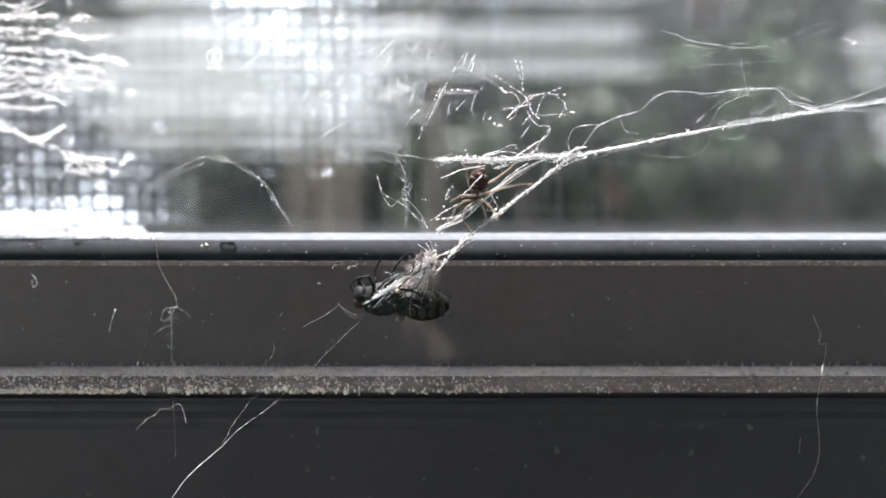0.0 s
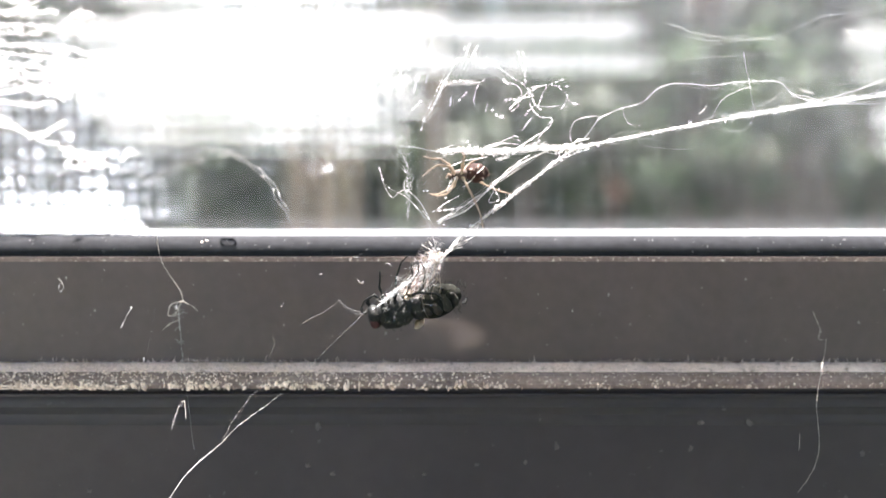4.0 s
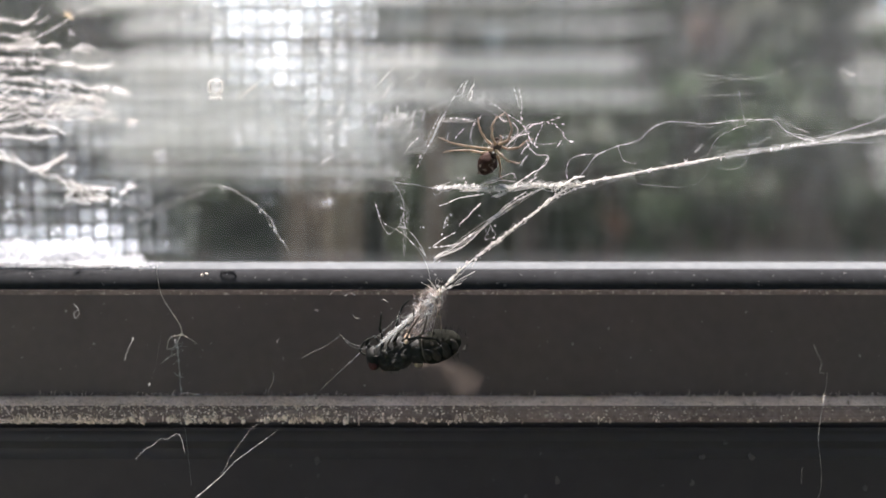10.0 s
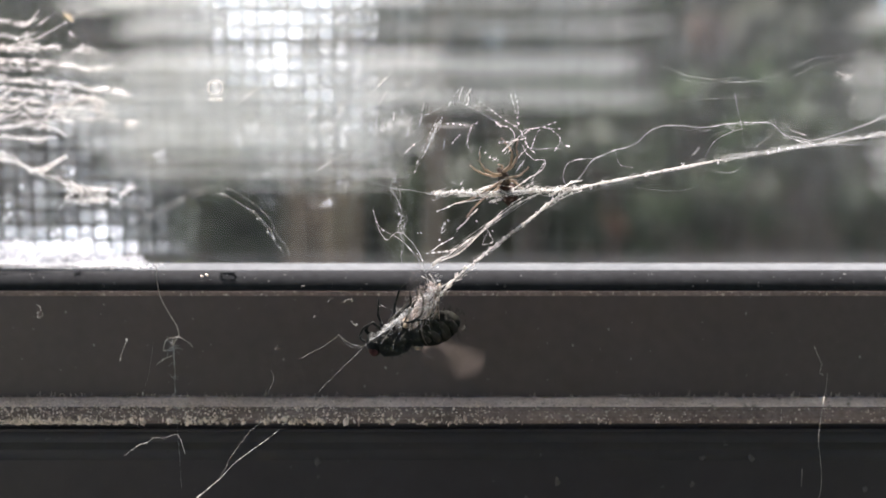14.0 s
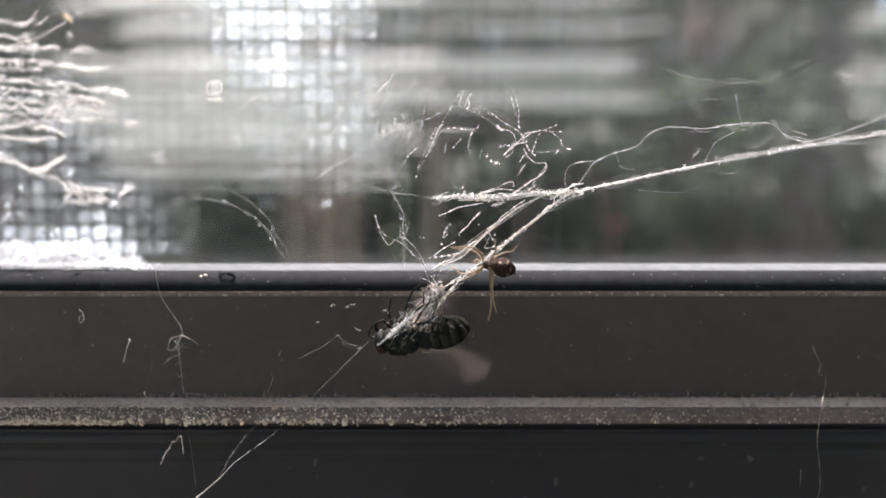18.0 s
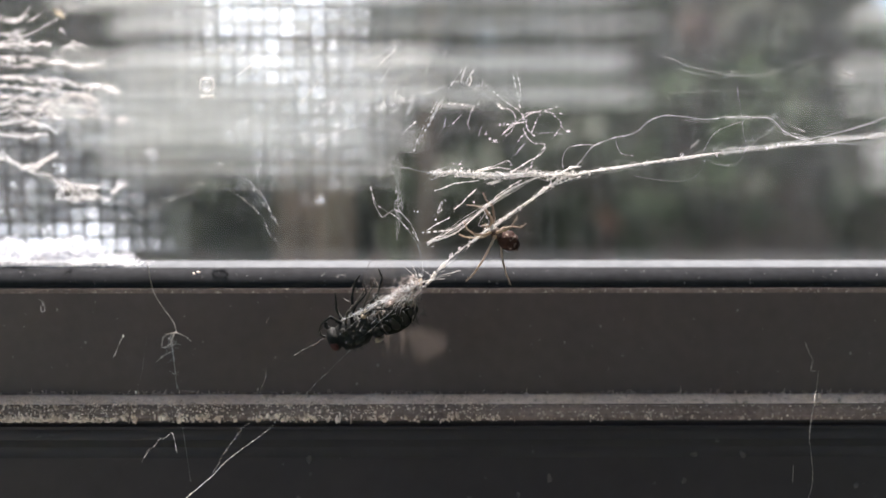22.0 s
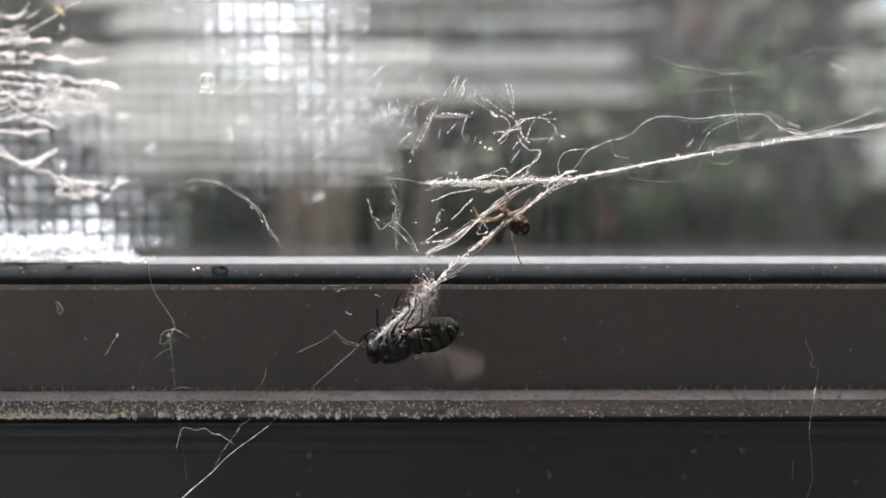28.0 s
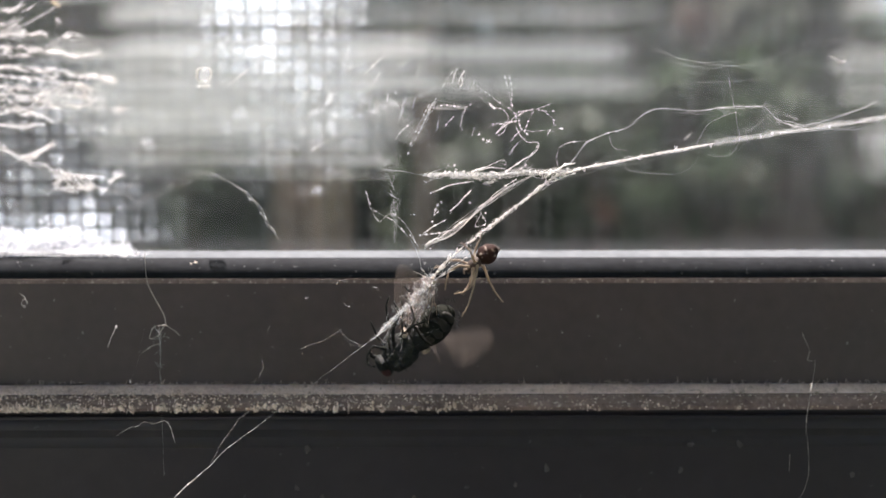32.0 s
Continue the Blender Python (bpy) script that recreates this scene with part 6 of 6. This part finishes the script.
    # thin brown legs drawn up into the silk
    for a in (((-0.9, -0.9, 1.2), (-0.2, -1.5, 2.2), (0.9, -1.5, 3.2), (1.2, -1.2, 4.2)), ((-0.4, -1.0, 1.0), (0.9, -1.7, 1.7), (1.5, -1.6, 3.0), (1.4, -1.2, 4.0)),
              ((-2.6, -1.1, 1.1), (-2.0, -1.6, 2.0), (-0.6, -1.5, 2.7), (0.6, -1.3, 3.6))):
        limb(fly, "leg", a, (0.12, 0.05), BAND, "thin brown leg", jointed=True)


build_fly()
WING_NEAR = wing_blade(fly, "smoky clear wing in beating")
WING_FAR = wing_blade(fly, "smoky clear wing caught in silk")

# silk that holds the fly, hung from its knot
shroud = thing("silk_shroud", "crumpled white silk gathered round the legs of the fly", "silk")


def build_shroud():
    # points in mm from the knot: the fly lies below and to one side
    for k in range(11):
        e = Vector((random.uniform(-5.2, -1.0), random.uniform(-1.7, 1.2), 0))
        e.z = -3.3 - (-e.x - 1.0) * 0.42 + random.uniform(-0.3, 0.3)
        mid = e * 0.5 + Vector((random.gauss(-0.1, 0.35), random.gauss(0, 0.5), random.gauss(0.1, 0.3)))
        thread(shroud, [(random.gauss(0, 0.15), random.gauss(0, 0.15), random.gauss(0, 0.1)), mid, e], 0.025, FAINT, 0.06, 0.6, name="strand")
    swath = [(0.2, -0.3, 0.3), (-1.3, -0.8, -0.9), (-2.7, -1.5, -2.0), (-4.1, -1.7, -3.1), (-5.2, -1.5, -4.0), (-6.1, -1.0, -4.7)]
    tuft(shroud, swath[:5], 0.13, DIM, 14, "strand")
    for e in ((-2.6, -1.2, -3.4), (-1.6, -1.3, -3.6), (-0.7, -1.0, -3.7), (-3.4, -0.6, -3.9), (0.2, -0.9, -3.5)):
        e = Vector(e)
        mid = e * 0.5 + Vector((random.gauss(0, 0.15), -0.2, 0.2))
        thread(shroud, [(random.gauss(0, 0.1), -0.2, 0), mid, e], (0.2, 0.1), FOLD, 0.1, 0.8, "tan fold of twisted silk", "strand")
    bundle(shroud, swath, 0.03, 6, 0.13, FAINT)
    tuft(shroud, swath[2:5], 0.2, VEIL, 16, "strand")
    clots(shroud, swath[1:5], 14, 0.07, 0.22, FAINT)
    clots(shroud, [(0, -0.5, 0.2), (-0.7, -0.8, -0.6), (-1.5, -1.0, -1.6)], 14, 0.08, 0.35, FAINT)
    data = ([], [])
    blob((0, 0, 0), (0.28 * MM, 0.25 * MM, 0.4 * MM), data, 0.4)
    mesh_ob("knot", data[0], data[1], WING_ROOT, shroud, "tan knot of packed silk")
    fuzz(shroud, swath[:4], 60, 1.0, 0.3, 0.02, FAINT, along=0.5)
    fuzz(shroud, [(-0.2, -0.4, -0.3), (-0.9, -0.6, -1.5), (-1.5, -1.0, -2.6)], 70, 1.1, 0.45, 0.022, FAINT, along=0.6)
    # creased sheets of silk: about the legs, and drawn out along the body
    def sheet(path, widths, y, seed, thin):
        line = smooth_line([Vector((a, 0, b)) for a, b in path], 6)
        v, f, nx = [], [], 11
        for k, p in enumerate(line):
            at = k / (len(line) - 1) * (len(widths) - 1)
            w = widths[int(at)] + (widths[min(int(at) + 1, len(widths) - 1)] - widths[int(at)]) * (at % 1)
            way = (line[min(k + 1, len(line) - 1)] - line[max(k - 1, 0)]).normalized()
            side = Vector((way.z, 0, -way.x))
            for i in range(nx):
                q = p + side * w * (i / (nx - 1) - 0.5) * (1 + 0.25 * noise.noise(Vector((k * 0.5, seed, i))))
                q.y = y + 0.45 * noise.noise(Vector((q.x * 2.1, seed, q.z * 2.1))) + 0.2 * noise.noise(Vector((q.x * 5, seed, q.z * 5)))
                v.append(q * MM)
        for k in range(len(line) - 1):
            for i in range(nx - 1):
                edge = abs(i - nx / 2 + 0.5) / nx
                if noise.noise(Vector((i * 0.55, k * 0.45, seed))) > -0.3 + thin * edge:
                    f.append((k * nx + i, k * nx + i + 1, (k + 1) * nx + i + 1, (k + 1) * nx + i))
        mesh_ob("silk_sheet", v, f, SHEET, shroud, "crumpled translucent silk sheet")
    about = ((-0.4, 0.5), (-1.2, -0.8), (-1.8, -2.3), (-2.4, -3.7))
    sheet(about, (1.5, 2.7, 2.0, 2.4), -0.5, 3.1, 0.8)
    sheet([(x + 0.25, z) for x, z in about], (1.2, 2.2, 2.2, 1.5), -0.9, 8.7, 1.0)
    sheet(((-1.4, -1.3), (-2.8, -2.3), (-4.1, -3.2), (-5.2, -4.1)), (1.0, 0.7, 0.45, 0.15), -1.1, 5.4, 1.3)
    # ends of threads that start at the knot
    for e in ((3.4, 0, 2.0), (2.2, 0.3, 0.9), (-1.6, 0.2, 1.1), (-0.9, -0.3, 1.4), (2.6, -0.3, 1.4)):
        thread(shroud, [(0, 0, 0), Vector(e) * 0.5 + Vector((0, 0, 0.1)), e], 0.04, FINE, 0.04, 0.5, name="strand")


build_shroud()

# ---- the spider ----
spider = thing("spider", "small brown spider with a marbled abdomen and banded tan legs", "spider")


def build_spider():
    # the abdomen lies towards +x, the legs reach forward and to both sides
    part("abdomen", egg((0.75, 0, 0.1), (1.08, 0.9, 0.88), 5, 0.1, 24, 16, 0.14), SPIDER_DARK, spider, "dark brown marbled abdomen")
    part("cephalothorax", egg((-0.85, 0, 0.05), (0.95, 0.65, 0.5), 0, -0.15, 16, 10, 0.04), SPIDER_TAN, spider, "tan front body")
    for s in (-1, 1):
        limb(spider, "palp", ((-1.5, s * 0.2, 0), (-1.9, s * 0.35, 0.15), (-2.1, s * 0.3, -0.2)), (0.1, 0.07), LEG_TAN)
        part("fang", egg((-1.65, s * 0.14, -0.2), (0.2, 0.12, 0.24), 0, 0, 8, 6), SPIDER_TAN, spider)
    part("spinneret", egg((1.8, 0, -0.15), (0.18, 0.15, 0.14), 0, 0.2, 8, 6), SPIDER_TAN, spider)


build_spider()
LEGS = []


def spider_legs():
    def leg(at, *joints):
        ob = limb(spider, "leg", [Vector(p) * 0.82 for p in joints], (0.15, 0.045), LEG_TAN, "tan leg with darker bands", jointed=True)
        ob.location = Vector(at) * MM
        LEGS.append((ob, Vector(at) * MM))
    leg((-1.3, -0.4, 0.1), (0, 0, 0), (-0.6, -0.5, 1.0), (-1.9, -0.7, 1.4), (-3.0, -0.6, 0.9), (-3.8, -0.5, 0.4))
    leg((-1.2, 0.4, 0.1), (0, 0, 0), (-0.5, 0.5, 1.1), (-1.5, 0.8, 1.9), (-2.6, 0.8, 2.0), (-3.3, 0.7, 2.4))
    leg((-1.1, -0.45, -0.1), (0, 0, 0), (-0.5, -0.6, -0.9), (-1.4, -0.9, -1.6), (-2.4, -0.8, -1.7), (-3.3, -0.8, -1.3))
    leg((-1.0, 0.45, -0.1), (0, 0, 0), (-0.2, 0.6, -0.9), (-0.8, 0.9, -1.9), (-1.6, 0.8, -2.6), (-2.2, 0.8, -2.9))
    leg((-0.7, -0.5, 0.1), (0, 0, 0), (0.2, -0.8, 0.9), (0.4, -1.0, 1.7), (0.2, -0.9, 2.4), (0.0, -0.9, 3.0))
    leg((-0.6, 0.5, 0.1), (0, 0, 0), (0.5, 0.8, 0.8), (1.4, 1.0, 1.5), (2.2, 0.9, 1.8), (2.6, 0.9, 2.6))
    # the last pair hangs down
    leg((-0.6, -0.5, -0.15), (0, 0, 0), (-0.3, -0.6, -0.9), (-0.8, -0.8, -2.6), (-1.5, -0.8, -4.4), (-2.3, -0.8, -5.6))
    leg((-0.5, 0.5, -0.15), (0, 0, 0), (0.5, 0.5, -0.9), (0.6, 0.7, -2.6), (1.0, 0.8, -4.4), (1.5, 0.8, -5.6))



spider_legs()

# ---- what moves ----
# seconds, place across and up in mm, tilt in degrees
FLY = [
    (0, -3.44, -5.36, -6), (0.5, -3.24, -6.13, 5), (1, -2.72, -6.37, 13.5), (1.5, -2.77, -6.5, 12), (2, -2.93, -7.35, 8), (2.5, -1.3, -4.55, 30),
    (3, -2.04, -6.34, 20), (3.5, -2.14, -6.05, 20), (5.5, -2.61, -6.03, -8), (6, -1.57, -7.3, 40), (6.5, -2.41, -7.62, 15), (7, -4.54, -5.94, 3),
    (7.5, -1.98, -6.68, 15), (8, -2.98, -7, 8), (8.5, -2.4, -6.55, 12), (9, -2.14, -6.81, 13), (9.5, -2.14, -6.97, 13), (10, -2.3, -7.07, 12),
    (10.5, -2.29, -6.88, 12), (11, -2.24, -6.56, 13), (12.5, -2.5, -6.64, 12), (13, -0.62, -4.72, 15), (13.5, -4.06, -3.88, -20), (14, -2.34, -5.38, 16),
    (14.5, -2.4, -4.78, 42), (16.5, -2.76, -5.83, 5), (17, -2.03, -4.88, 51), (17.5, -2.38, -5.91, 12), (18, -1.41, -5.56, 10), (18.5, -2.58, -6.67, 8),
    (19, -1.23, -5.75, 26), (19.5, -1.94, -6.12, 30), (20, -1.63, -6.15, 24), (20.5, -3.81, -5.96, 5), (21, -2.72, -6.33, 21), (21.5, -1.88, -5.41, 30),
    (22, -5.37, -4.69, 22), (22.5, -0.22, -5.52, 10), (23, -1.16, -5.88, 17), (23.5, -1.89, -6.09, 12), (24, -3.59, -6.06, 4), (24.5, -2.03, -6.38, 10),
    (25, -1.52, -6.41, 22), (25.5, -0.69, -6.56, 25), (27.5, -1.68, -6.54, 15), (28, -1.67, -6.62, 17), (28.3, -1.65, -6.32, 14), (28.6, -1.64, -6.05, 20),
    (29, -1.12, -6.33, -2), (29.2, -1.33, -6.17, 0), (29.5, -1.03, -6.12, 8), (29.8, -1.86, -6.19, 18), (30, -1.44, -6.03, 30), (30.4, -0.81, -6.07, 25),
    (30.7, -1.84, -6.56, 18), (31, -2.05, -6.88, 22), (31.3, -1.82, -6.73, 18), (31.6, -1.78, -6.42, 20), (31.8, -1.92, -6.81, 24), (32, -1.23, -6.99, 40)]
SPIDER = [
    (0, 3.26, 5.15, 80), (0.5, 4.98, 4.19, 55), (1, 4.15, 3.17, 43), (1.5, 2.85, 3.62, 70), (2, 1.76, 5.07, 95), (2.5, 1.91, 6.62, 50),
    (3, 2.07, 6.52, 10), (3.5, 2.38, 6.18, 5), (5.5, 2.12, 5.17, 0), (6, 1.86, 4.44, 0), (6.5, 2.38, 5.17, -10), (7, 2.74, 6.6, -25),
    (7.5, 2.38, 6.29, -70), (8, 2.44, 5.46, -115), (8.5, 3.15, 8.64, -105), (9, 2.63, 10.03, -100), (9.5, 1.96, 10.6, -110), (10, 4.33, 10.71, -120),
    (10.5, 4.02, 11.09, -105), (11, 5, 12.79, -90), (11.5, 4.54, 9.96, -100), (12, 4.76, 8.16, -110), (12.5, 4.19, 7.77, -115), (13, 3.67, 7.69, -115),
    (13.5, 5.48, 9.14, -95), (14, 5.74, 8.08, -75), (14.5, 6.27, 6.09, -60), (16.5, 3.95, 2.29, -35), (17, 4.89, 2.5, -20), (17.5, 4.07, 1.69, -18),
    (18, 5, 0.67, -15), (18.5, 5.28, 1.66, -22), (19, 4.75, 4.14, -30), (19.5, 5.24, 4.14, -30), (20, 4.26, 3.54, -30), (20.5, 5.97, 3.93, -40),
    (21, 4.78, 2.68, -50), (21.5, 5.5, 3.37, -42), (22, 6.13, 3.09, -34), (22.5, 5.82, 1.96, -38), (23, 4.57, 2.91, -40), (23.5, 5.51, 2.76, -36),
    (24, 5.11, 1.21, -30), (24.5, 6.05, 1.32, -45), (25, 6.65, 4.11, -75), (25.5, 5.18, 7.08, -80), (27.5, 10.07, 10.14, -50), (27.7, 8.39, 7.1, -45),
    (28, 7.17, 4.27, -40), (28.3, 7.13, 3.98, -30), (28.6, 6.53, 3.1, -15), (29, 5.5, 1.48, 10), (29.2, 6.59, 1.68, 10), (29.5, 6.58, 1.32, 8),
    (29.8, 6.69, 1.25, 6), (30, 6.74, 1.09, 5), (30.4, 6.75, 1.78, 10), (30.7, 6.29, 1.87, 14), (31, 5.15, 1.66, 18), (31.3, 4.75, 0.61, 22),
    (31.6, 4.43, 0.39, 28), (31.8, 4.76, 0.32, 32), (32, 4.56, 0.15, 35)]


CURL_PATH = [
    (0, -36.33, -2.84), (1.5, -35.58, -2.87), (3, -34.85, -3.43), (5.5, -31.11, -3.63), (6, -30.1, -3.58), (7, -30.24, -3.65),
    (8, -30.41, -3.3), (9, -30.57, -3.42), (10, -32.54, -3.01), (11, -34.78, -2.89), (12, -35.88, -2.89), (13, -36.02, -2.83),
    (14, -35.79, -2.91), (17, -33.31, -3.29), (19, -31.33, -3.3), (20, -32.52, -2.9), (22, -34.74, -2.62), (23, -35.4, -2.65),
    (24, -34.98, -2.77), (25, -34, -2.85), (28, -33.26, -3.1), (30, -34.98, -2.89), (32, -36.15, -2.98)]
SPLINTER_PATH = [
    (0, -29.54, -6.41), (3, -28.68, -6.48), (6, -27.59, -6.28), (7, -27.5, -6.1), (9, -27.75, -6.43), (11, -28.25, -6.28),
    (13, -28.49, -6.33), (17, -28.27, -6.34), (19, -27.97, -6.34), (21, -28.01, -6.23), (23, -28.32, -6.15), (25, -28.46, -6.1),
    (28, -28.77, -6.4), (30, -28.75, -6.19), (32, -28.48, -6.19)]
DROP_PATH = [
    (0, -26.73, -8.36), (3, -26.37, -8.28), (6, -26.1, -8.34), (7, -26.06, -8.25), (9, -25.46, -7.45), (11, -25.97, -7.81),
    (13, -26.28, -8.27), (17, -26.21, -8.13), (19, -25.96, -8.28), (21, -26.07, -8.42), (23, -26.22, -8.34), (25, -26.16, -8.34),
    (28, -26.21, -8.35), (30, -26.3, -8.18), (32, -26.34, -8.33)]
WEB = [
    (0, 0, 0, 0), (1, 0.05, 0.1, 0.1), (2, -0.05, -0.1, -0.1), (3, 0.05, 0.15, 0.1), (5.5, 0.28, 0.49, -0.73), (6, -0.18, -0.32, 0.08),
    (6.5, -0.02, 0.04, -0.17), (7, -0.11, 0.17, -0.76), (7.5, 0.05, -0.23, 0.3), (8, 0.06, -0.28, 0.3), (8.5, 0.05, 0.15, -0.45), (9, 0, 0, 0),
    (9.5, -0.25, -0.05, -0.25), (10, -0.14, 0.01, -0.45), (10.5, -0.15, 0.44, -0.92), (11, -0.25, 0.34, -0.7), (11.5, -0.29, -0.22, 0.15), (12, -0.29, -0.12, 0),
    (12.5, -0.3, 0.26, -0.5), (13, -0.46, 0.96, -2.04), (13.5, -0.25, 1.16, -3.05), (14, -0.4, -0.3, 0), (14.5, -0.15, 0.24, -1.11), (16.5, -0.14, -0.17, -0.2),
    (17, 0.05, 0.65, -1.51), (17.5, -0.13, -0.15, 0.15), (18, -0.14, -0.53, 0.66), (18.5, -0.11, -0.07, -0.06), (19, -0.01, 0.21, -0.68), (19.5, -0.18, -0.36, 0.12),
    (20, -0.13, -0.38, 0.22), (20.5, 0.11, 1.03, -2.61), (21, -0.14, 0.31, -0.89), (21.5, -0.23, -0.34, -0.03), (22, 0.17, 0.77, -2.61), (22.5, 0.01, 0.48, -0.89),
    (23, -0.28, -0.49, 0.37), (23.5, -0.23, -0.49, 0.62), (24, -0.11, -0.41, 0.37), (24.5, -0.07, -0.15, 0.32), (25, -0.08, 0.34, -1.13), (25.5, -0.14, 0.45, -1.34),
    (27.5, -0.14, 0.26, -0.55), (28, -0.13, -0.02, -0.34), (28.5, -0.1, 0.03, -0.24), (29, 0.05, 0.82, -1.54), (29.5, -0.12, 0.51, -1.24), (30, -0.11, 0.09, -0.19),
    (30.5, -0.2, -0.32, 0.17), (31, -0.34, 0.03, -0.64), (31.5, -0.22, 0.1, -0.34), (32, -0.05, 0.13, -0.41)]
SWING = [
    (0, -4.25), (0.5, -4.8), (1, -2.73), (1.5, -1.7), (2, -3.24), (2.5, -1.7),
    (3, -1.72), (3.5, -0.23), (5.5, 1.17), (6, -1.42), (6.5, 0.24), (7, 0.44),
    (7.5, 2), (8, 3.09), (8.5, 0.52), (9, 0), (9.5, 2.16), (10, 0.28),
    (10.5, -2.19), (11, -4.2), (11.5, -4.23), (12, -2.2), (12.5, -1.13), (13, -2.59),
    (13.5, 1.89), (14, -2.28), (14.5, 0.19), (16.5, 0.19), (17, -0.8), (17.5, 0.42),
    (18, 1.81), (18.5, 1.13), (19, 0.66), (19.5, 2.51), (20, 3.54), (20.5, 1.14),
    (21, 0.62), (21.5, 0.6), (22, 2.23), (22.5, -0.97), (23, -2.49), (23.5, -4.99),
    (24, -0.74), (24.5, -0.78), (25, -0.35), (25.5, -0.94), (27.5, 0.55), (28, 1.14),
    (28.5, 0.88), (29, -0.02), (29.5, -1.75), (30, -5.34), (30.5, -6.25), (31, -9.11),
    (31.5, -4.38), (32, -4.14)]


def motions():
    rng = random.Random(5)
    walk(fly, [(t, pose(x * MM, -8.3 * MM, z * MM, 0, -a, 0)) for t, x, z, a in FLY])
    # the knot follows the fly a little, and the silk swings towards it
    rest = Vector((-0.42, -1.6))
    rows = []
    for t, x, z, a in FLY:
        k = Vector((rest.x + 0.35 * (x - -2.35), rest.y + 0.35 * (z - (-6.28))))
        d = Vector((x - k.x, z - k.y))
        swing = math.degrees(math.atan2(d.y, d.x) - math.atan2((-6.28) - rest.y, -2.35 - rest.x))
        rows.append((t, pose(k.x * MM, -8.6 * MM, k.y * MM, 0, -swing * 0.55, 0)))
    walk(shroud, rows)
    walk(spider, [(t, pose(x * MM, -7.6 * MM, z * MM, 0, -a, 0)) for t, x, z, a in SPIDER])
    # wings: one beats, one is held
    near, far = [], []
    for i in range(0, 961):
        t = i / 30
        beat = (0, 22, 0, -22)[i % 4] + 8 * math.sin(t * 3.1)
        near.append((t, pose(-0.5 * MM, 1.3 * MM, -1.65 * MM, 8 + 12 * math.sin(t * 1.7), 32 + beat, -6)))
    walk(WING_NEAR, near)
    for i in range(0, 65):
        t = i / 2
        far.append((t, pose(-0.6 * MM, 0.8 * MM, 1.0 * MM, 10, -54 + 5 * math.sin(t * 5.3), -8)))
    walk(WING_FAR, far)
    # legs of the spider step and feel about
    for j, (ob, at) in enumerate(LEGS):
        rows = []
        for i in range(0, 65):
            t = i / 2
            hang = float(np.interp(t, [r[0] for r in SPIDER], [r[3] for r in SPIDER])) if j > 5 and t > 14 else -40 if j > 5 else 0
            rows.append((t, Matrix.Translation(at) @ pose(0, 0, 0, rng.gauss(0, 7), hang + rng.gauss(0, 13), rng.gauss(0, 7))))
        walk(ob, rows)
    # the web gives to the pull of the fly, about its knot
    knot = Vector((11.98, -8.5, 7.88)) * MM
    walk(web, [(t, Matrix.Translation(knot + Vector((x, 0, z)) * MM) @ pose(0, 0, 0, 0, -a, 0) @ Matrix.Translation(-knot)) for t, x, z, a in WEB])
    # the guy thread leads from its foot to the head of the fly
    foot = GUY.location.copy()
    rows = []
    for t, x, z, a in FLY:
        head = Vector((x - 4.0 * math.cos(radians(a)), z - 4.0 * math.sin(radians(a)) + 0.6))
        way = math.degrees(math.atan2(head.y - foot.z / MM, head.x - foot.x / MM))
        rows.append((t, Matrix.Translation(foot) @ pose(0, 0, 0, 0, 40.7 - min(44, max(37, way + 4)), 0)))
    walk(GUY, rows)
    # the hanging hair swings from its upper end
    top = Vector(HAIR_TOP) * MM
    walk(HAIR_OB, [(t, Matrix.Translation(top) @ pose(0, 0, 0, 0, -a, 0) @ Matrix.Translation(-top)) for t, a in SWING])
    # loose bits of silk drift and turn on their threads
    for ob, path, turn in ((CURL, CURL_PATH, 14), (SPLINTER, SPLINTER_PATH, 10), (DROP, DROP_PATH, 4)):
        y = ob.location.y
        walk(ob, [(t, pose(x * MM, y, z * MM, 0, rng.gauss(0, turn * 0.5), rng.gauss(0, turn))) for t, x, z in path])
    at = ZIGZAG.location.copy()
    walk(ZIGZAG, [(t, Matrix.Translation(at) @ pose(0, 0, 0, 0, 0, a)) for t, a in
                  ((0, 50), (2, 75), (4, 90), (6, 90), (8, 90), (9, 85), (10, 50), (11, 15), (12, 0), (13, 5), (14, 25), (16, 70), (17, 82),
                   (19, 82), (20, 80), (21, 78), (22, 70), (23, 15), (24, 15), (25, 60), (26, 110), (28, 175), (29, 165), (29.5, 110), (30, 50), (31, 10), (32, 0))])


motions()
